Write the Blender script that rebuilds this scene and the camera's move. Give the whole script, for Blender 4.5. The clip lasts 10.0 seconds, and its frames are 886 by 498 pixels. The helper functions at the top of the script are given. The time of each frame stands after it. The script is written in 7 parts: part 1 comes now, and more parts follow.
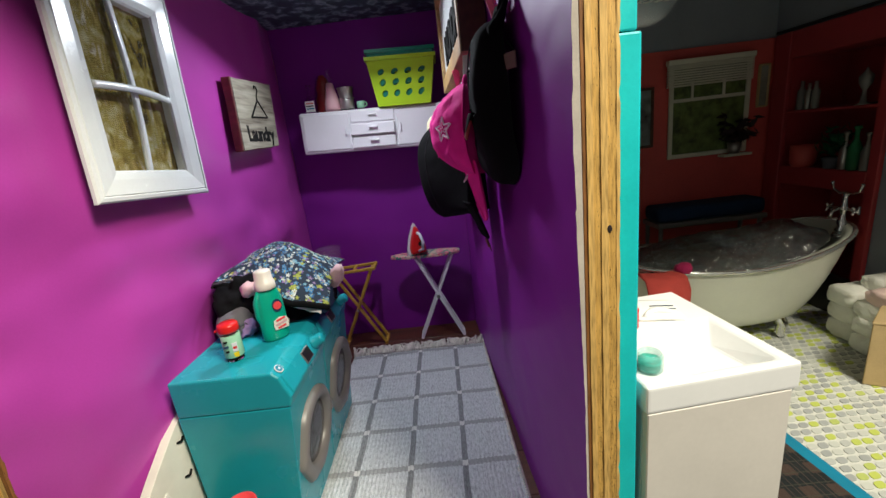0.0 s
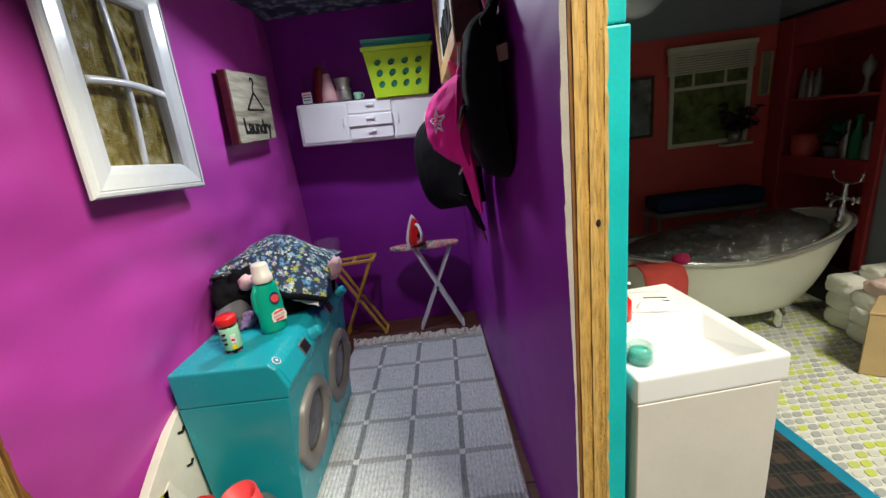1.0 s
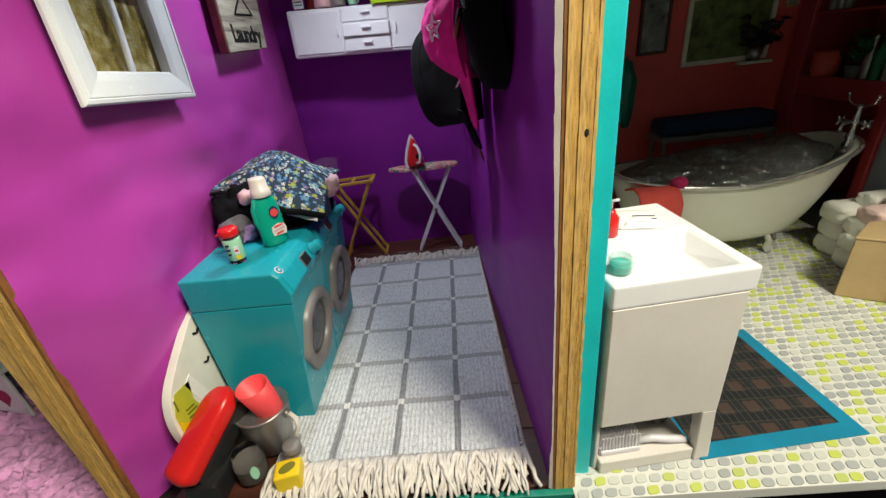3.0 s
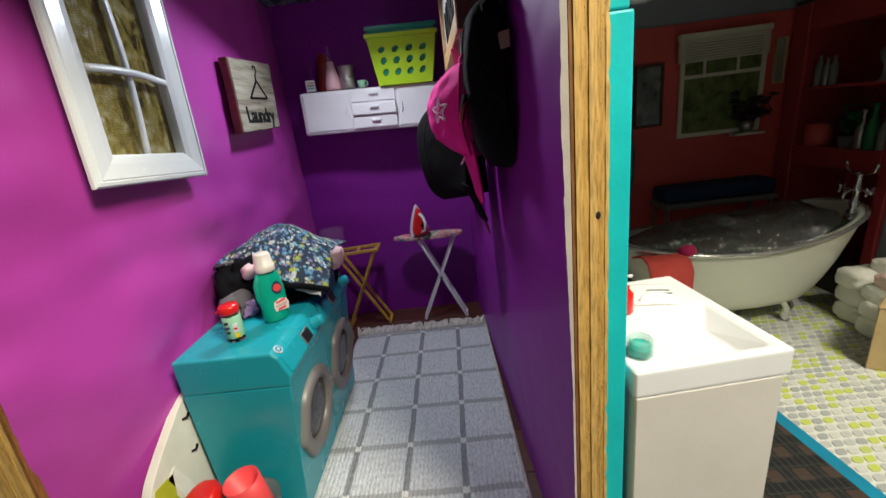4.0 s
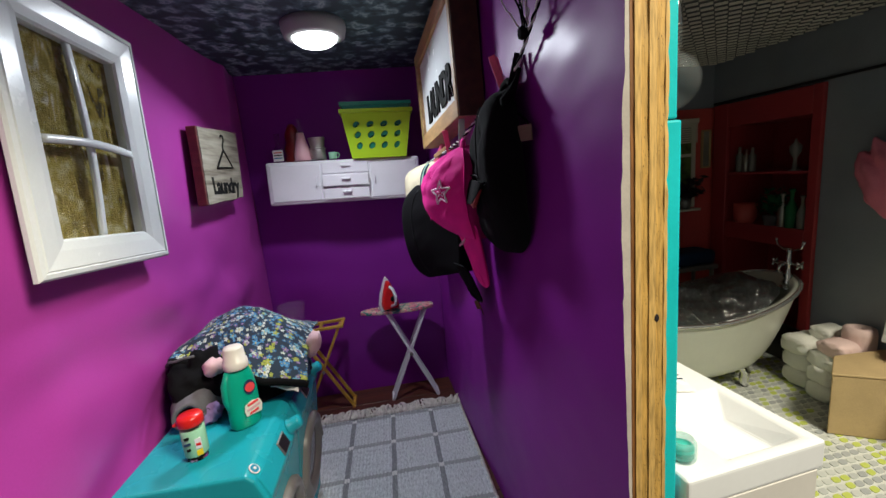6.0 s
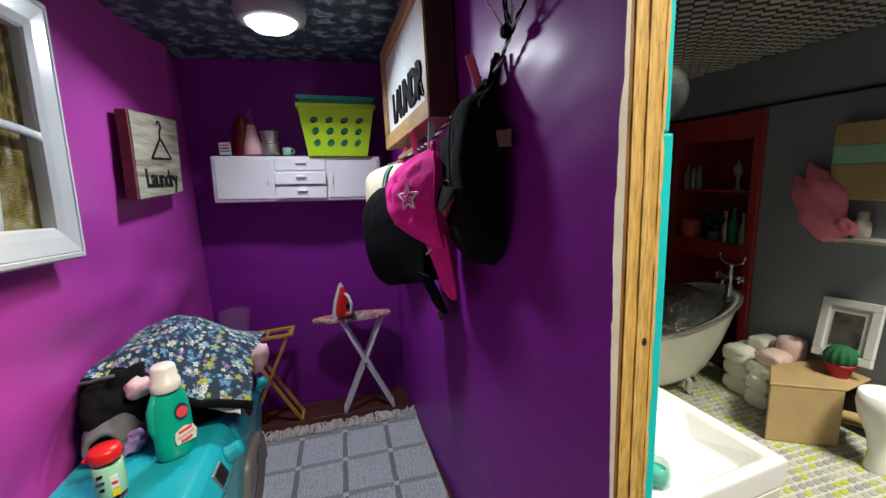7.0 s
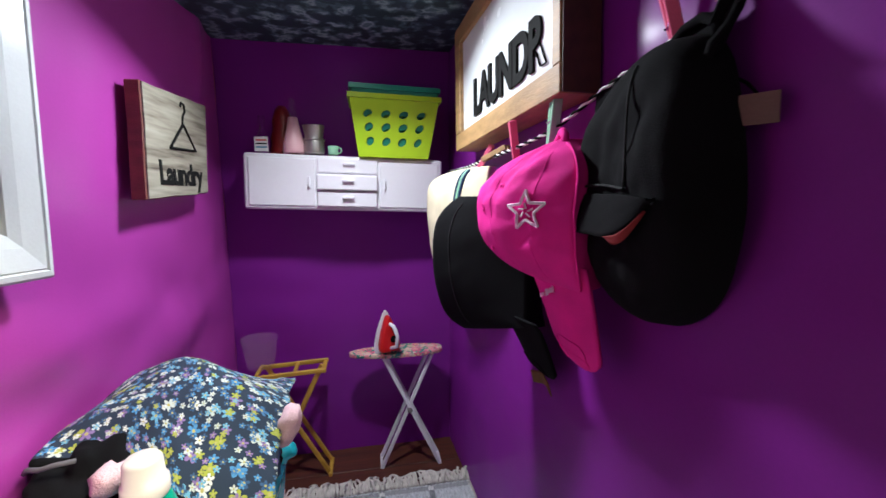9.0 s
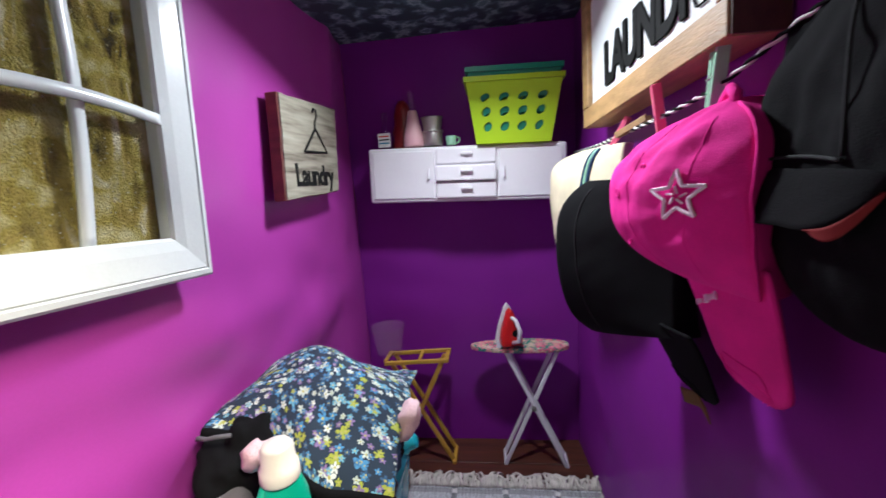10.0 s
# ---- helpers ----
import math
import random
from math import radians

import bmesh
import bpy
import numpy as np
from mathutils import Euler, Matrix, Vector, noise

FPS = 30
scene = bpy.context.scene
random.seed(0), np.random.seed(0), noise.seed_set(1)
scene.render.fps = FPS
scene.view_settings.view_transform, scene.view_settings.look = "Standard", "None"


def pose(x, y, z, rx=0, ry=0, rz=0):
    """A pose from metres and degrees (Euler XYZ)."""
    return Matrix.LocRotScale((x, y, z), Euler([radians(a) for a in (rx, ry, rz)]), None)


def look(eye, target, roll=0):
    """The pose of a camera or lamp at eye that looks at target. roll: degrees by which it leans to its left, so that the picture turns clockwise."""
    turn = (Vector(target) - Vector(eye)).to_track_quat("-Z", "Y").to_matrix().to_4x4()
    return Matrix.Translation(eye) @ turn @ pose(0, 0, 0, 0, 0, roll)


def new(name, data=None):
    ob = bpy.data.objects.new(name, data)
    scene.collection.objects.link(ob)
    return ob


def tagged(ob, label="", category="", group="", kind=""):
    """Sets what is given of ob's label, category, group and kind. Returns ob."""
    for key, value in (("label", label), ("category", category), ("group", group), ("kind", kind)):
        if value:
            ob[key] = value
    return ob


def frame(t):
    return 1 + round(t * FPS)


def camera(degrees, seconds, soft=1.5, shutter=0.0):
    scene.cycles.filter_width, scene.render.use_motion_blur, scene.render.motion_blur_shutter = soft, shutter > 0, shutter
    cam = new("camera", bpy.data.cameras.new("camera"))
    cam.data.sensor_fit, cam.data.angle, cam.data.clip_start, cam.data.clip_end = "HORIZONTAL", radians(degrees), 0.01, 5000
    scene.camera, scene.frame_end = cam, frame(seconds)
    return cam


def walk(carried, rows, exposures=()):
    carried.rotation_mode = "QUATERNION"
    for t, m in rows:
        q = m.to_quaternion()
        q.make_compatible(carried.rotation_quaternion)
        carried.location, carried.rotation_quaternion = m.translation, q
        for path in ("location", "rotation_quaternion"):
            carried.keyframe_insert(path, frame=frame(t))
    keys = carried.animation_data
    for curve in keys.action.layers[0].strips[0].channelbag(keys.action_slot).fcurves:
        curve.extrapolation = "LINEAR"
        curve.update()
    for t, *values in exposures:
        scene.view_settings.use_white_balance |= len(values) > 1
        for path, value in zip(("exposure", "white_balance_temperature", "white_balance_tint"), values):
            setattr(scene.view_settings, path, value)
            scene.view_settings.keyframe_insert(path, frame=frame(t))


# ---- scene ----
cam = camera(95.9, 10.0, 1.5, 0.4)
PATH = [
    (0, (0.0710, -0.2020, 0.3540), (0.0380, 1.7280, -0.1690), -6.80),
    (0.5, (0.0730, -0.2020, 0.3550), (0.0260, 1.7220, -0.1900), -7.00),
    (1, (0.0780, -0.2030, 0.3560), (0.0270, 1.7130, -0.2130), -7.20),
    (1.5, (0.0860, -0.2020, 0.3530), (0.0120, 1.6730, -0.3380), -6.30),
    (2, (0.0880, -0.2050, 0.3500), (0.0050, 1.6390, -0.4190), -6.70),
    (3.3, (0.0840, -0.2160, 0.3480), (-0.0250, 1.5560, -0.5580), -7.20),
    (3.5, (0.0860, -0.2120, 0.3510), (-0.0250, 1.6020, -0.4850), -7.40),
    (4, (0.0830, -0.2010, 0.3560), (-0.0070, 1.6990, -0.2590), -7.20),
    (4.5, (0.0780, -0.1890, 0.3610), (0.0230, 1.7520, -0.1180), -6.90),
    (5, (0.0640, -0.1790, 0.3680), (0.1370, 1.7880, 0.0130), -5.70),
    (5.5, (0.0460, -0.1750, 0.3730), (0.2270, 1.7820, 0.0020), -4.90),
    (6.8, (0.0210, -0.1550, 0.3820), (0.4370, 1.7730, 0.0510), -3.60),
    (7, (0.0250, -0.1470, 0.3790), (0.4960, 1.7640, 0.0210), -2.50),
    (7.3, (0.0180, -0.1240, 0.3690), (0.4850, 1.7960, 0.0630), -3.10),
    (7.5, (0.0130, -0.0940, 0.3710), (0.4570, 1.8300, 0.0590), -2.20),
    (8, (0.0000, -0.0590, 0.3720), (0.4310, 1.8750, 0.1010), -1.60),
    (8.5, (-0.0080, -0.0400, 0.3710), (0.4310, 1.8930, 0.1090), -0.70),
    (9, (-0.0050, -0.0260, 0.3730), (0.3530, 1.9210, 0.0930), -0.30),
    (9.5, (-0.0040, -0.0140, 0.3730), (0.0820, 1.9630, 0.0880), -1.80),
    (10, (0.0010, -0.0030, 0.3750), (-0.2590, 1.9530, 0.0490), -3.80),
]
EXPOSURES = [(0.0, -0.46), (2.0, -0.48), (3.5, -0.50), (5.5, -0.60), (7.0, -0.49), (8.0, -0.02), (9.0, 0.02), (10.0, -0.05)]
walk(cam, [(t, look(eye, target, roll)) for t, eye, target, roll in PATH], EXPOSURES)

# ---- light ----
world = bpy.data.worlds.new("room_light")
scene.world = world
world.use_nodes = True
world.node_tree.nodes["Background"].inputs[0].default_value = (1.0, 0.96, 0.88, 1)
world.node_tree.nodes["Background"].inputs[1].default_value = 0.145


def area_lamp(name, place, target, size, watts, colour):
    data = bpy.data.lights.new(name, "AREA")
    data.shape, data.size, data.energy, data.color = "DISK", size, watts, colour
    ob = new(name, data)
    ob.matrix_world = look(place, target)
    return ob


# the puck lamp on the laundry ceiling, and the lamp of the room in which the doll house stands
puck = area_lamp("puck_light", (-0.03, 0.335, 0.5325), (-0.005, 0.170, 0.0), 0.040, 1.40, (0.84, 0.92, 1.0))
puck.data.spread = radians(158)
area_lamp("house_light", (0.60, -0.43, 1.16), (0.1, 0.05, 0.2), 0.34, 33.0, (1.0, 0.935, 0.755))


# ---- materials ----
def nodes_of(name):
    m = bpy.data.materials.new(name)
    m.use_nodes = True
    return m, m.node_tree.nodes, m.node_tree.links, m.node_tree.nodes["Principled BSDF"]


def ramp(nodes, stops):
    r = nodes.new("ShaderNodeValToRGB")
    e = r.color_ramp.elements
    while len(e) < len(stops):
        e.new(0.5)
    for k, (p, c) in zip(e, stops):
        k.position, k.color = p, (*c, 1)
    return r


def shade(c, f):
    return tuple(min(1.0, max(0.0, v * f)) for v in c)


def stuff(name, colour, rough=0.5, metal=0.0, grain=900.0, vary=0.12, bump=0.15, large=25.0, stretch=(1, 1, 1), depth=0.0006, each=0.0, **more):
    """A surface with a fine grain and larger blotches; each: how far single pieces differ."""
    m, n, l, b = nodes_of(name)
    co = n.new("ShaderNodeTexCoord")
    mp = n.new("ShaderNodeMapping")
    mp.inputs["Scale"].default_value = stretch
    l.new(co.outputs["Object"], mp.inputs[0])
    fine, wide = n.new("ShaderNodeTexNoise"), n.new("ShaderNodeTexNoise")
    fine.inputs["Scale"].default_value, wide.inputs["Scale"].default_value = grain, large
    fine.inputs["Detail"].default_value, wide.inputs["Detail"].default_value = 3, 4
    l.new(mp.outputs[0], fine.inputs[0]), l.new(mp.outputs[0], wide.inputs[0])
    mix = n.new("ShaderNodeMath")
    mix.operation = "MULTIPLY_ADD"
    mix.inputs[1].default_value = 0.4
    l.new(fine.outputs["Fac"], mix.inputs[0]), l.new(wide.outputs["Fac"], mix.inputs[2])
    r = ramp(n, [(0.45, shade(colour, 1 - vary)), (0.95, shade(colour, 1 + vary))])
    l.new(mix.outputs[0], r.inputs[0])
    out = r.outputs[0]
    if each:
        info = n.new("ShaderNodeObjectInfo")
        hs = n.new("ShaderNodeHueSaturation")
        mr = n.new("ShaderNodeMapRange")
        mr.inputs[3].default_value, mr.inputs[4].default_value = 1 - each, 1 + each
        l.new(info.outputs["Random"], mr.inputs[0]), l.new(mr.outputs[0], hs.inputs["Value"]), l.new(out, hs.inputs["Color"])
        out = hs.outputs[0]
    l.new(out, b.inputs["Base Color"])
    rr = n.new("ShaderNodeMapRange")
    rr.inputs[3].default_value, rr.inputs[4].default_value = max(0.02, rough - 0.08), min(1, rough + 0.08)
    l.new(wide.outputs["Fac"], rr.inputs[0]), l.new(rr.outputs[0], b.inputs["Roughness"])
    b.inputs["Metallic"].default_value = metal
    bp = n.new("ShaderNodeBump")
    bp.inputs["Strength"].default_value, bp.inputs["Distance"].default_value = bump, depth
    l.new(fine.outputs["Fac"], bp.inputs["Height"]), l.new(bp.outputs[0], b.inputs["Normal"])
    for k, v in more.items():
        b.inputs[k.replace("_", " ")].default_value = v
    return m


def flowers(name, ground, petals, hearts, cells, size, rough=0.85):
    """Cloth strewn with small five-petalled flowers, two sizes over one another."""
    m, n, l, b = nodes_of(name)
    uv = n.new("ShaderNodeUVMap")
    col = None
    for k, (sc, seed) in enumerate(((cells, 0.0), (cells * 1.45, 3.7), (cells * 2.1, 8.1))):
        add = n.new("ShaderNodeVectorMath")
        add.operation = "ADD"
        add.inputs[1].default_value = (seed, seed * 0.6, 0)
        l.new(uv.outputs[0], add.inputs[0])
        v = n.new("ShaderNodeTexVoronoi")
        v.voronoi_dimensions = "2D"
        v.inputs["Scale"].default_value, v.inputs["Randomness"].default_value = sc, 0.75
        l.new(add.outputs[0], v.inputs["Vector"])
        sub = n.new("ShaderNodeVectorMath")
        sub.operation = "SUBTRACT"
        l.new(add.outputs[0], sub.inputs[0]), l.new(v.outputs["Position"], sub.inputs[1])
        sep = n.new("ShaderNodeSeparateXYZ")
        l.new(sub.outputs[0], sep.inputs[0])
        ang = n.new("ShaderNodeMath")
        ang.operation = "ARCTAN2"
        l.new(sep.outputs[0], ang.inputs[0]), l.new(sep.outputs[1], ang.inputs[1])
        f = n.new("ShaderNodeMath")
        f.operation = "MULTIPLY"
        f.inputs[1].default_value = 2.5
        l.new(ang.outputs[0], f.inputs[0])
        c = n.new("ShaderNodeMath")
        c.operation = "COSINE"
        l.new(f.outputs[0], c.inputs[0])
        a = n.new("ShaderNodeMath")
        a.operation = "ABSOLUTE"
        l.new(c.outputs[0], a.inputs[0])
        lim = n.new("ShaderNodeMath")
        lim.operation = "MULTIPLY_ADD"
        lim.inputs[1].default_value, lim.inputs[2].default_value = size * 0.75, size * 0.35
        l.new(a.outputs[0], lim.inputs[0])
        inside = n.new("ShaderNodeMath")
        inside.operation = "LESS_THAN"
        l.new(v.outputs["Distance"], inside.inputs[0]), l.new(lim.outputs[0], inside.inputs[1])
        core = n.new("ShaderNodeMath")
        core.operation = "LESS_THAN"
        core.inputs[1].default_value = size * 0.25
        l.new(v.outputs["Distance"], core.inputs[0])
        tone = ramp(n, [(i / len(petals), p) for i, p in enumerate(petals)])
        tone.color_ramp.interpolation = "CONSTANT"
        s2 = n.new("ShaderNodeSeparateColor")
        l.new(v.outputs["Color"], s2.inputs[0]), l.new(s2.outputs[0], tone.inputs[0])
        heart = n.new("ShaderNodeMix")
        heart.data_type = "RGBA"
        heart.inputs["B"].default_value = (*hearts, 1)
        l.new(core.outputs[0], heart.inputs["Factor"]), l.new(tone.outputs[0], heart.inputs["A"])
        over = n.new("ShaderNodeMix")
        over.data_type = "RGBA"
        l.new(inside.outputs[0], over.inputs["Factor"]), l.new(heart.outputs["Result"], over.inputs["B"])
        if col:
            l.new(col, over.inputs["A"])
        else:
            over.inputs["A"].default_value = (*ground, 1)
        col = over.outputs["Result"]
    l.new(col, b.inputs["Base Color"])
    b.inputs["Roughness"].default_value = rough
    w = n.new("ShaderNodeTexNoise")
    w.inputs["Scale"].default_value = 1500
    bp = n.new("ShaderNodeBump")
    bp.inputs["Strength"].default_value, bp.inputs["Distance"].default_value = 0.3, 0.0004
    l.new(w.outputs["Fac"], bp.inputs["Height"]), l.new(bp.outputs[0], b.inputs["Normal"])
    return m


def bands(nodes, links, coord, axis, period, width, offset=0.0):
    """1 inside stripes of that width across an axis of the object's metres."""
    sep = nodes.new("ShaderNodeSeparateXYZ")
    links.new(coord, sep.inputs[0])
    a = nodes.new("ShaderNodeMath")
    a.operation = "ADD"
    a.inputs[1].default_value = offset
    links.new(sep.outputs[axis], a.inputs[0])
    p = nodes.new("ShaderNodeMath")
    p.operation = "PINGPONG"
    p.inputs[1].default_value = period / 2
    links.new(a.outputs[0], p.inputs[0])
    c = nodes.new("ShaderNodeMath")
    c.operation = "LESS_THAN"
    c.inputs[1].default_value = width / 2
    links.new(p.outputs[0], c.inputs[0])
    return c.outputs[0]


def mixed(nodes, links, fac, a, b):
    k = nodes.new("ShaderNodeMix")
    k.data_type = "RGBA"
    links.new(fac, k.inputs["Factor"])
    for key, v in (("A", a), ("B", b)):
        if isinstance(v, tuple):
            k.inputs[key].default_value = (*v, 1)
        else:
            links.new(v, k.inputs[key])
    return k.outputs["Result"]


def grain_bump(nodes, links, b, scale, strength, depth=0.0005):
    w = nodes.new("ShaderNodeTexNoise")
    w.inputs["Scale"].default_value = scale
    bp = nodes.new("ShaderNodeBump")
    bp.inputs["Strength"].default_value, bp.inputs["Distance"].default_value = strength, depth
    links.new(w.outputs["Fac"], bp.inputs["Height"]), links.new(bp.outputs[0], b.inputs["Normal"])
    return w


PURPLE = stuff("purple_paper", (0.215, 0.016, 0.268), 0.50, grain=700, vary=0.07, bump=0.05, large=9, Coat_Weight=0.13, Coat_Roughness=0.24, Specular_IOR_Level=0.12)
# left wall's copy of the purple paper, warm light mixed into its colour
PURPLE_WARM = stuff("purple_paper_warm", (0.425, 0.048, 0.345), 0.34, grain=700, vary=0.08, bump=0.05, large=9, Coat_Weight=0.3, Coat_Roughness=0.34)


def timber(name, colour, pores):
    """Cut edge of a veneer: fibres along z, darker streaks and black pores."""
    m, n, l, b = nodes_of(name)
    co = n.new("ShaderNodeTexCoord")
    mp, mq = n.new("ShaderNodeMapping"), n.new("ShaderNodeMapping")
    mp.inputs["Scale"].default_value, mq.inputs["Scale"].default_value = (1, 1, 0.10), (1, 1, 0.32)
    l.new(co.outputs["Object"], mp.inputs[0]), l.new(co.outputs["Object"], mq.inputs[0])
    streak, pit, blotch = n.new("ShaderNodeTexNoise"), n.new("ShaderNodeTexNoise"), n.new("ShaderNodeTexNoise")
    for k, sc, de in ((streak, 900, 5), (pit, 2300, 2), (blotch, 30, 3)):
        k.inputs["Scale"].default_value, k.inputs["Detail"].default_value = sc, de
    l.new(mp.outputs[0], streak.inputs[0]), l.new(mq.outputs[0], pit.inputs[0]), l.new(mp.outputs[0], blotch.inputs[0])
    r = ramp(n, [(0.30, shade(colour, 0.62)), (0.50, colour), (0.72, shade(colour, 1.28))])
    l.new(streak.outputs["Fac"], r.inputs[0])
    spread = n.new("ShaderNodeMath")
    spread.operation = "MULTIPLY_ADD"
    spread.inputs[1].default_value = 0.35
    l.new(blotch.outputs["Fac"], spread.inputs[0]), l.new(pit.outputs["Fac"], spread.inputs[2])
    hole = ramp(n, [(pores, (1, 1, 1)), (pores + 0.035, (0, 0, 0))])
    l.new(spread.outputs[0], hole.inputs[0])
    l.new(mixed(n, l, hole.outputs[0], r.outputs[0], (0.035, 0.018, 0.006)), b.inputs["Base Color"])
    b.inputs["Roughness"].default_value = 0.6
    bp = n.new("ShaderNodeBump")
    bp.inputs["Strength"].default_value, bp.inputs["Distance"].default_value = 0.5, 0.0006
    l.new(streak.outputs["Fac"], bp.inputs["Height"]), l.new(bp.outputs[0], b.inputs["Normal"])
    return m


PLY_PALE = timber("plywood_pale", (0.64, 0.40, 0.125), 0.40)
PLY_PORE = timber("plywood_porous", (0.58, 0.34, 0.085), 0.49)
PLY_DARK = timber("plywood_dark", (0.24, 0.095, 0.022), 0.42)
CYAN = stuff("turquoise_paint", (0.008, 0.56, 0.61), 0.4, grain=500, vary=0.1, bump=0.12, large=30)
TORN = stuff("torn_paper", (0.86, 0.78, 0.68), 0.8, vary=0.15)
WHITE = stuff("white_paint", (0.72, 0.75, 0.75), 0.25, grain=600, vary=0.05, bump=0.08)
PLASTIC_WHITE = stuff("white_plastic", (0.72, 0.70, 0.74), 0.38, grain=300, vary=0.03, bump=0.03)
TUB_ENAMEL = stuff("cream_enamel", (0.70, 0.715, 0.62), 0.22, grain=300, vary=0.04, bump=0.02)
PORCELAIN = stuff("white_ceramic", (0.86, 0.87, 0.88), 0.25, grain=300, vary=0.03, bump=0.02)
TEAL = stuff("teal_plastic", (0.010, 0.305, 0.375), 0.26, grain=400, vary=0.06, bump=0.05, large=14)
TEAL_DARK = stuff("dark_teal_plastic", (0.01, 0.17, 0.25), 0.4, vary=0.08, bump=0.05)
SILVER = stuff("grey_plastic", (0.20, 0.19, 0.18), 0.42, metal=0.1, vary=0.08, bump=0.04)
SMOKED = stuff("smoked_window", (0.06, 0.06, 0.063), 0.16, vary=0.2, bump=0.02)
BLACK = stuff("black_plastic", (0.012, 0.012, 0.013), 0.4, vary=0.2, bump=0.05)
CHROME = stuff("chrome", (0.75, 0.75, 0.74), 0.14, metal=1.0, vary=0.05, bump=0.02)
RIM = stuff("silver_rim", (0.62, 0.62, 0.60), 0.25, metal=0.75, vary=0.06, bump=0.03)
PEWTER = stuff("dull_metal", (0.40, 0.38, 0.36), 0.35, metal=0.85, vary=0.15, bump=0.1)
PEWTER_DARK = stuff("dark_metal", (0.06, 0.06, 0.06), 0.5, metal=0.6, vary=0.15)
LIME = stuff("lime_plastic", (0.40, 0.62, 0.015), 0.4, vary=0.05, bump=0.03)
SEA = stuff("sea_green_plastic", (0.004, 0.20, 0.14), 0.4, vary=0.08, bump=0.04)
DETERGENT = stuff("green_bottle", (0.0, 0.36, 0.24), 0.3, vary=0.05, bump=0.03)
IVORY = stuff("ivory_plastic", (0.70, 0.66, 0.60), 0.4, vary=0.04, bump=0.03)
RED = stuff("red_plastic", (0.62, 0.014, 0.012), 0.3, vary=0.06, bump=0.03)
CORAL = stuff("coral_plastic", (0.80, 0.07, 0.08), 0.5, vary=0.06, bump=0.05)
PINK = stuff("pink_plastic", (0.72, 0.42, 0.45), 0.4, vary=0.06, bump=0.05)
HOTPINK = stuff("pink_peg", (0.78, 0.12, 0.24), 0.5, vary=0.12, bump=0.2)
MINT = stuff("mint_green", (0.30, 0.58, 0.40), 0.5, vary=0.1, bump=0.1)
YELLOW = stuff("yellow_plastic", (0.78, 0.56, 0.01), 0.4, vary=0.06, bump=0.05)
OLIVE = stuff("olive_print", (0.16, 0.16, 0.015), 0.5, vary=0.2)
OAK = stuff("oak_frame", (0.34, 0.20, 0.085), 0.55, grain=220, vary=0.3, bump=0.35, large=30, stretch=(5, 1, 5))
BROWN_FRAME = stuff("dark_frame_side", (0.075, 0.028, 0.016), 0.6, grain=220, vary=0.3, bump=0.3, stretch=(5, 1, 5))
BAMBOO = stuff("yellow_wood", (0.52, 0.30, 0.04), 0.5, grain=240, vary=0.18, bump=0.2, stretch=(1, 4, 4))
FLOOR_WOOD = stuff("dark_wood_floor", (0.075, 0.022, 0.012), 0.45, grain=180, vary=0.4, bump=0.3, large=30, stretch=(0.3, 5, 1), each=0.25)
SIGN_EDGE = stuff("red_brown_edge", (0.20, 0.055, 0.04), 0.7, grain=300, vary=0.3, bump=0.5, stretch=(1, 5, 5))
INK = stuff("black_ink", (0.005, 0.005, 0.005), 0.85, vary=0.3, Specular_IOR_Level=0.15)
COTTON_BLACK = stuff("black_cotton", (0.0045, 0.0045, 0.0055), 0.95, grain=1600, vary=0.25, bump=0.4, large=60, Specular_IOR_Level=0.12)
COTTON_GREY = stuff("charcoal_cotton", (0.0075, 0.0085, 0.010), 0.9, grain=1600, vary=0.25, bump=0.4, large=60)
COTTON_PINK = stuff("magenta_cotton", (0.84, 0.022, 0.31), 0.85, grain=1700, vary=0.12, bump=0.45, large=50, Specular_IOR_Level=0.2)
COTTON_CREAM = stuff("cream_cotton", (0.68, 0.60, 0.42), 0.9, grain=1300, vary=0.12, bump=0.6, large=60)
THREAD_PALE = stuff("pale_pink_thread", (0.90, 0.70, 0.82), 0.8, grain=1500, vary=0.15, bump=0.5)
THREAD_WHITE = stuff("white_thread", (0.70, 0.68, 0.68), 0.85, grain=1500, vary=0.15, bump=0.4)
FLEECE_PINK = stuff("pink_fleece", (0.70, 0.46, 0.50), 0.95, grain=900, vary=0.15, bump=0.7, depth=0.001)
KNIT_GREY = stuff("grey_knit", (0.11, 0.105, 0.12), 0.95, grain=900, vary=0.25, bump=0.6)
LILAC = stuff("lilac_lace", (0.38, 0.24, 0.50), 0.9, grain=900, vary=0.25, bump=0.6)
WOOL = stuff("cream_wool", (0.66, 0.62, 0.56), 0.95, grain=1200, vary=0.2, bump=0.6, large=120)
TERRY = stuff("white_terry", (0.86, 0.86, 0.79), 0.95, grain=700, vary=0.10, bump=0.7, depth=0.001)
TERRY_RED = stuff("red_terry", (0.60, 0.075, 0.06), 0.95, grain=1100, vary=0.18, bump=0.8, depth=0.001)
ROSE = stuff("rose_fabric", (0.80, 0.22, 0.32), 0.9, grain=900, vary=0.15, bump=0.5)
NAVY = stuff("navy_velvet", (0.006, 0.03, 0.085), 0.85, vary=0.2, bump=0.3)
RED_WALL = stuff("brick_red_paint", (0.62, 0.088, 0.076), 0.55, grain=400, vary=0.12, bump=0.12, large=14)
RED_UNIT = stuff("dark_red_paint", (0.38, 0.036, 0.044), 0.5, vary=0.12, bump=0.12)
SLATE = stuff("slate_paint", (0.245, 0.275, 0.320), 0.6, grain=500, vary=0.12, bump=0.12, large=12)
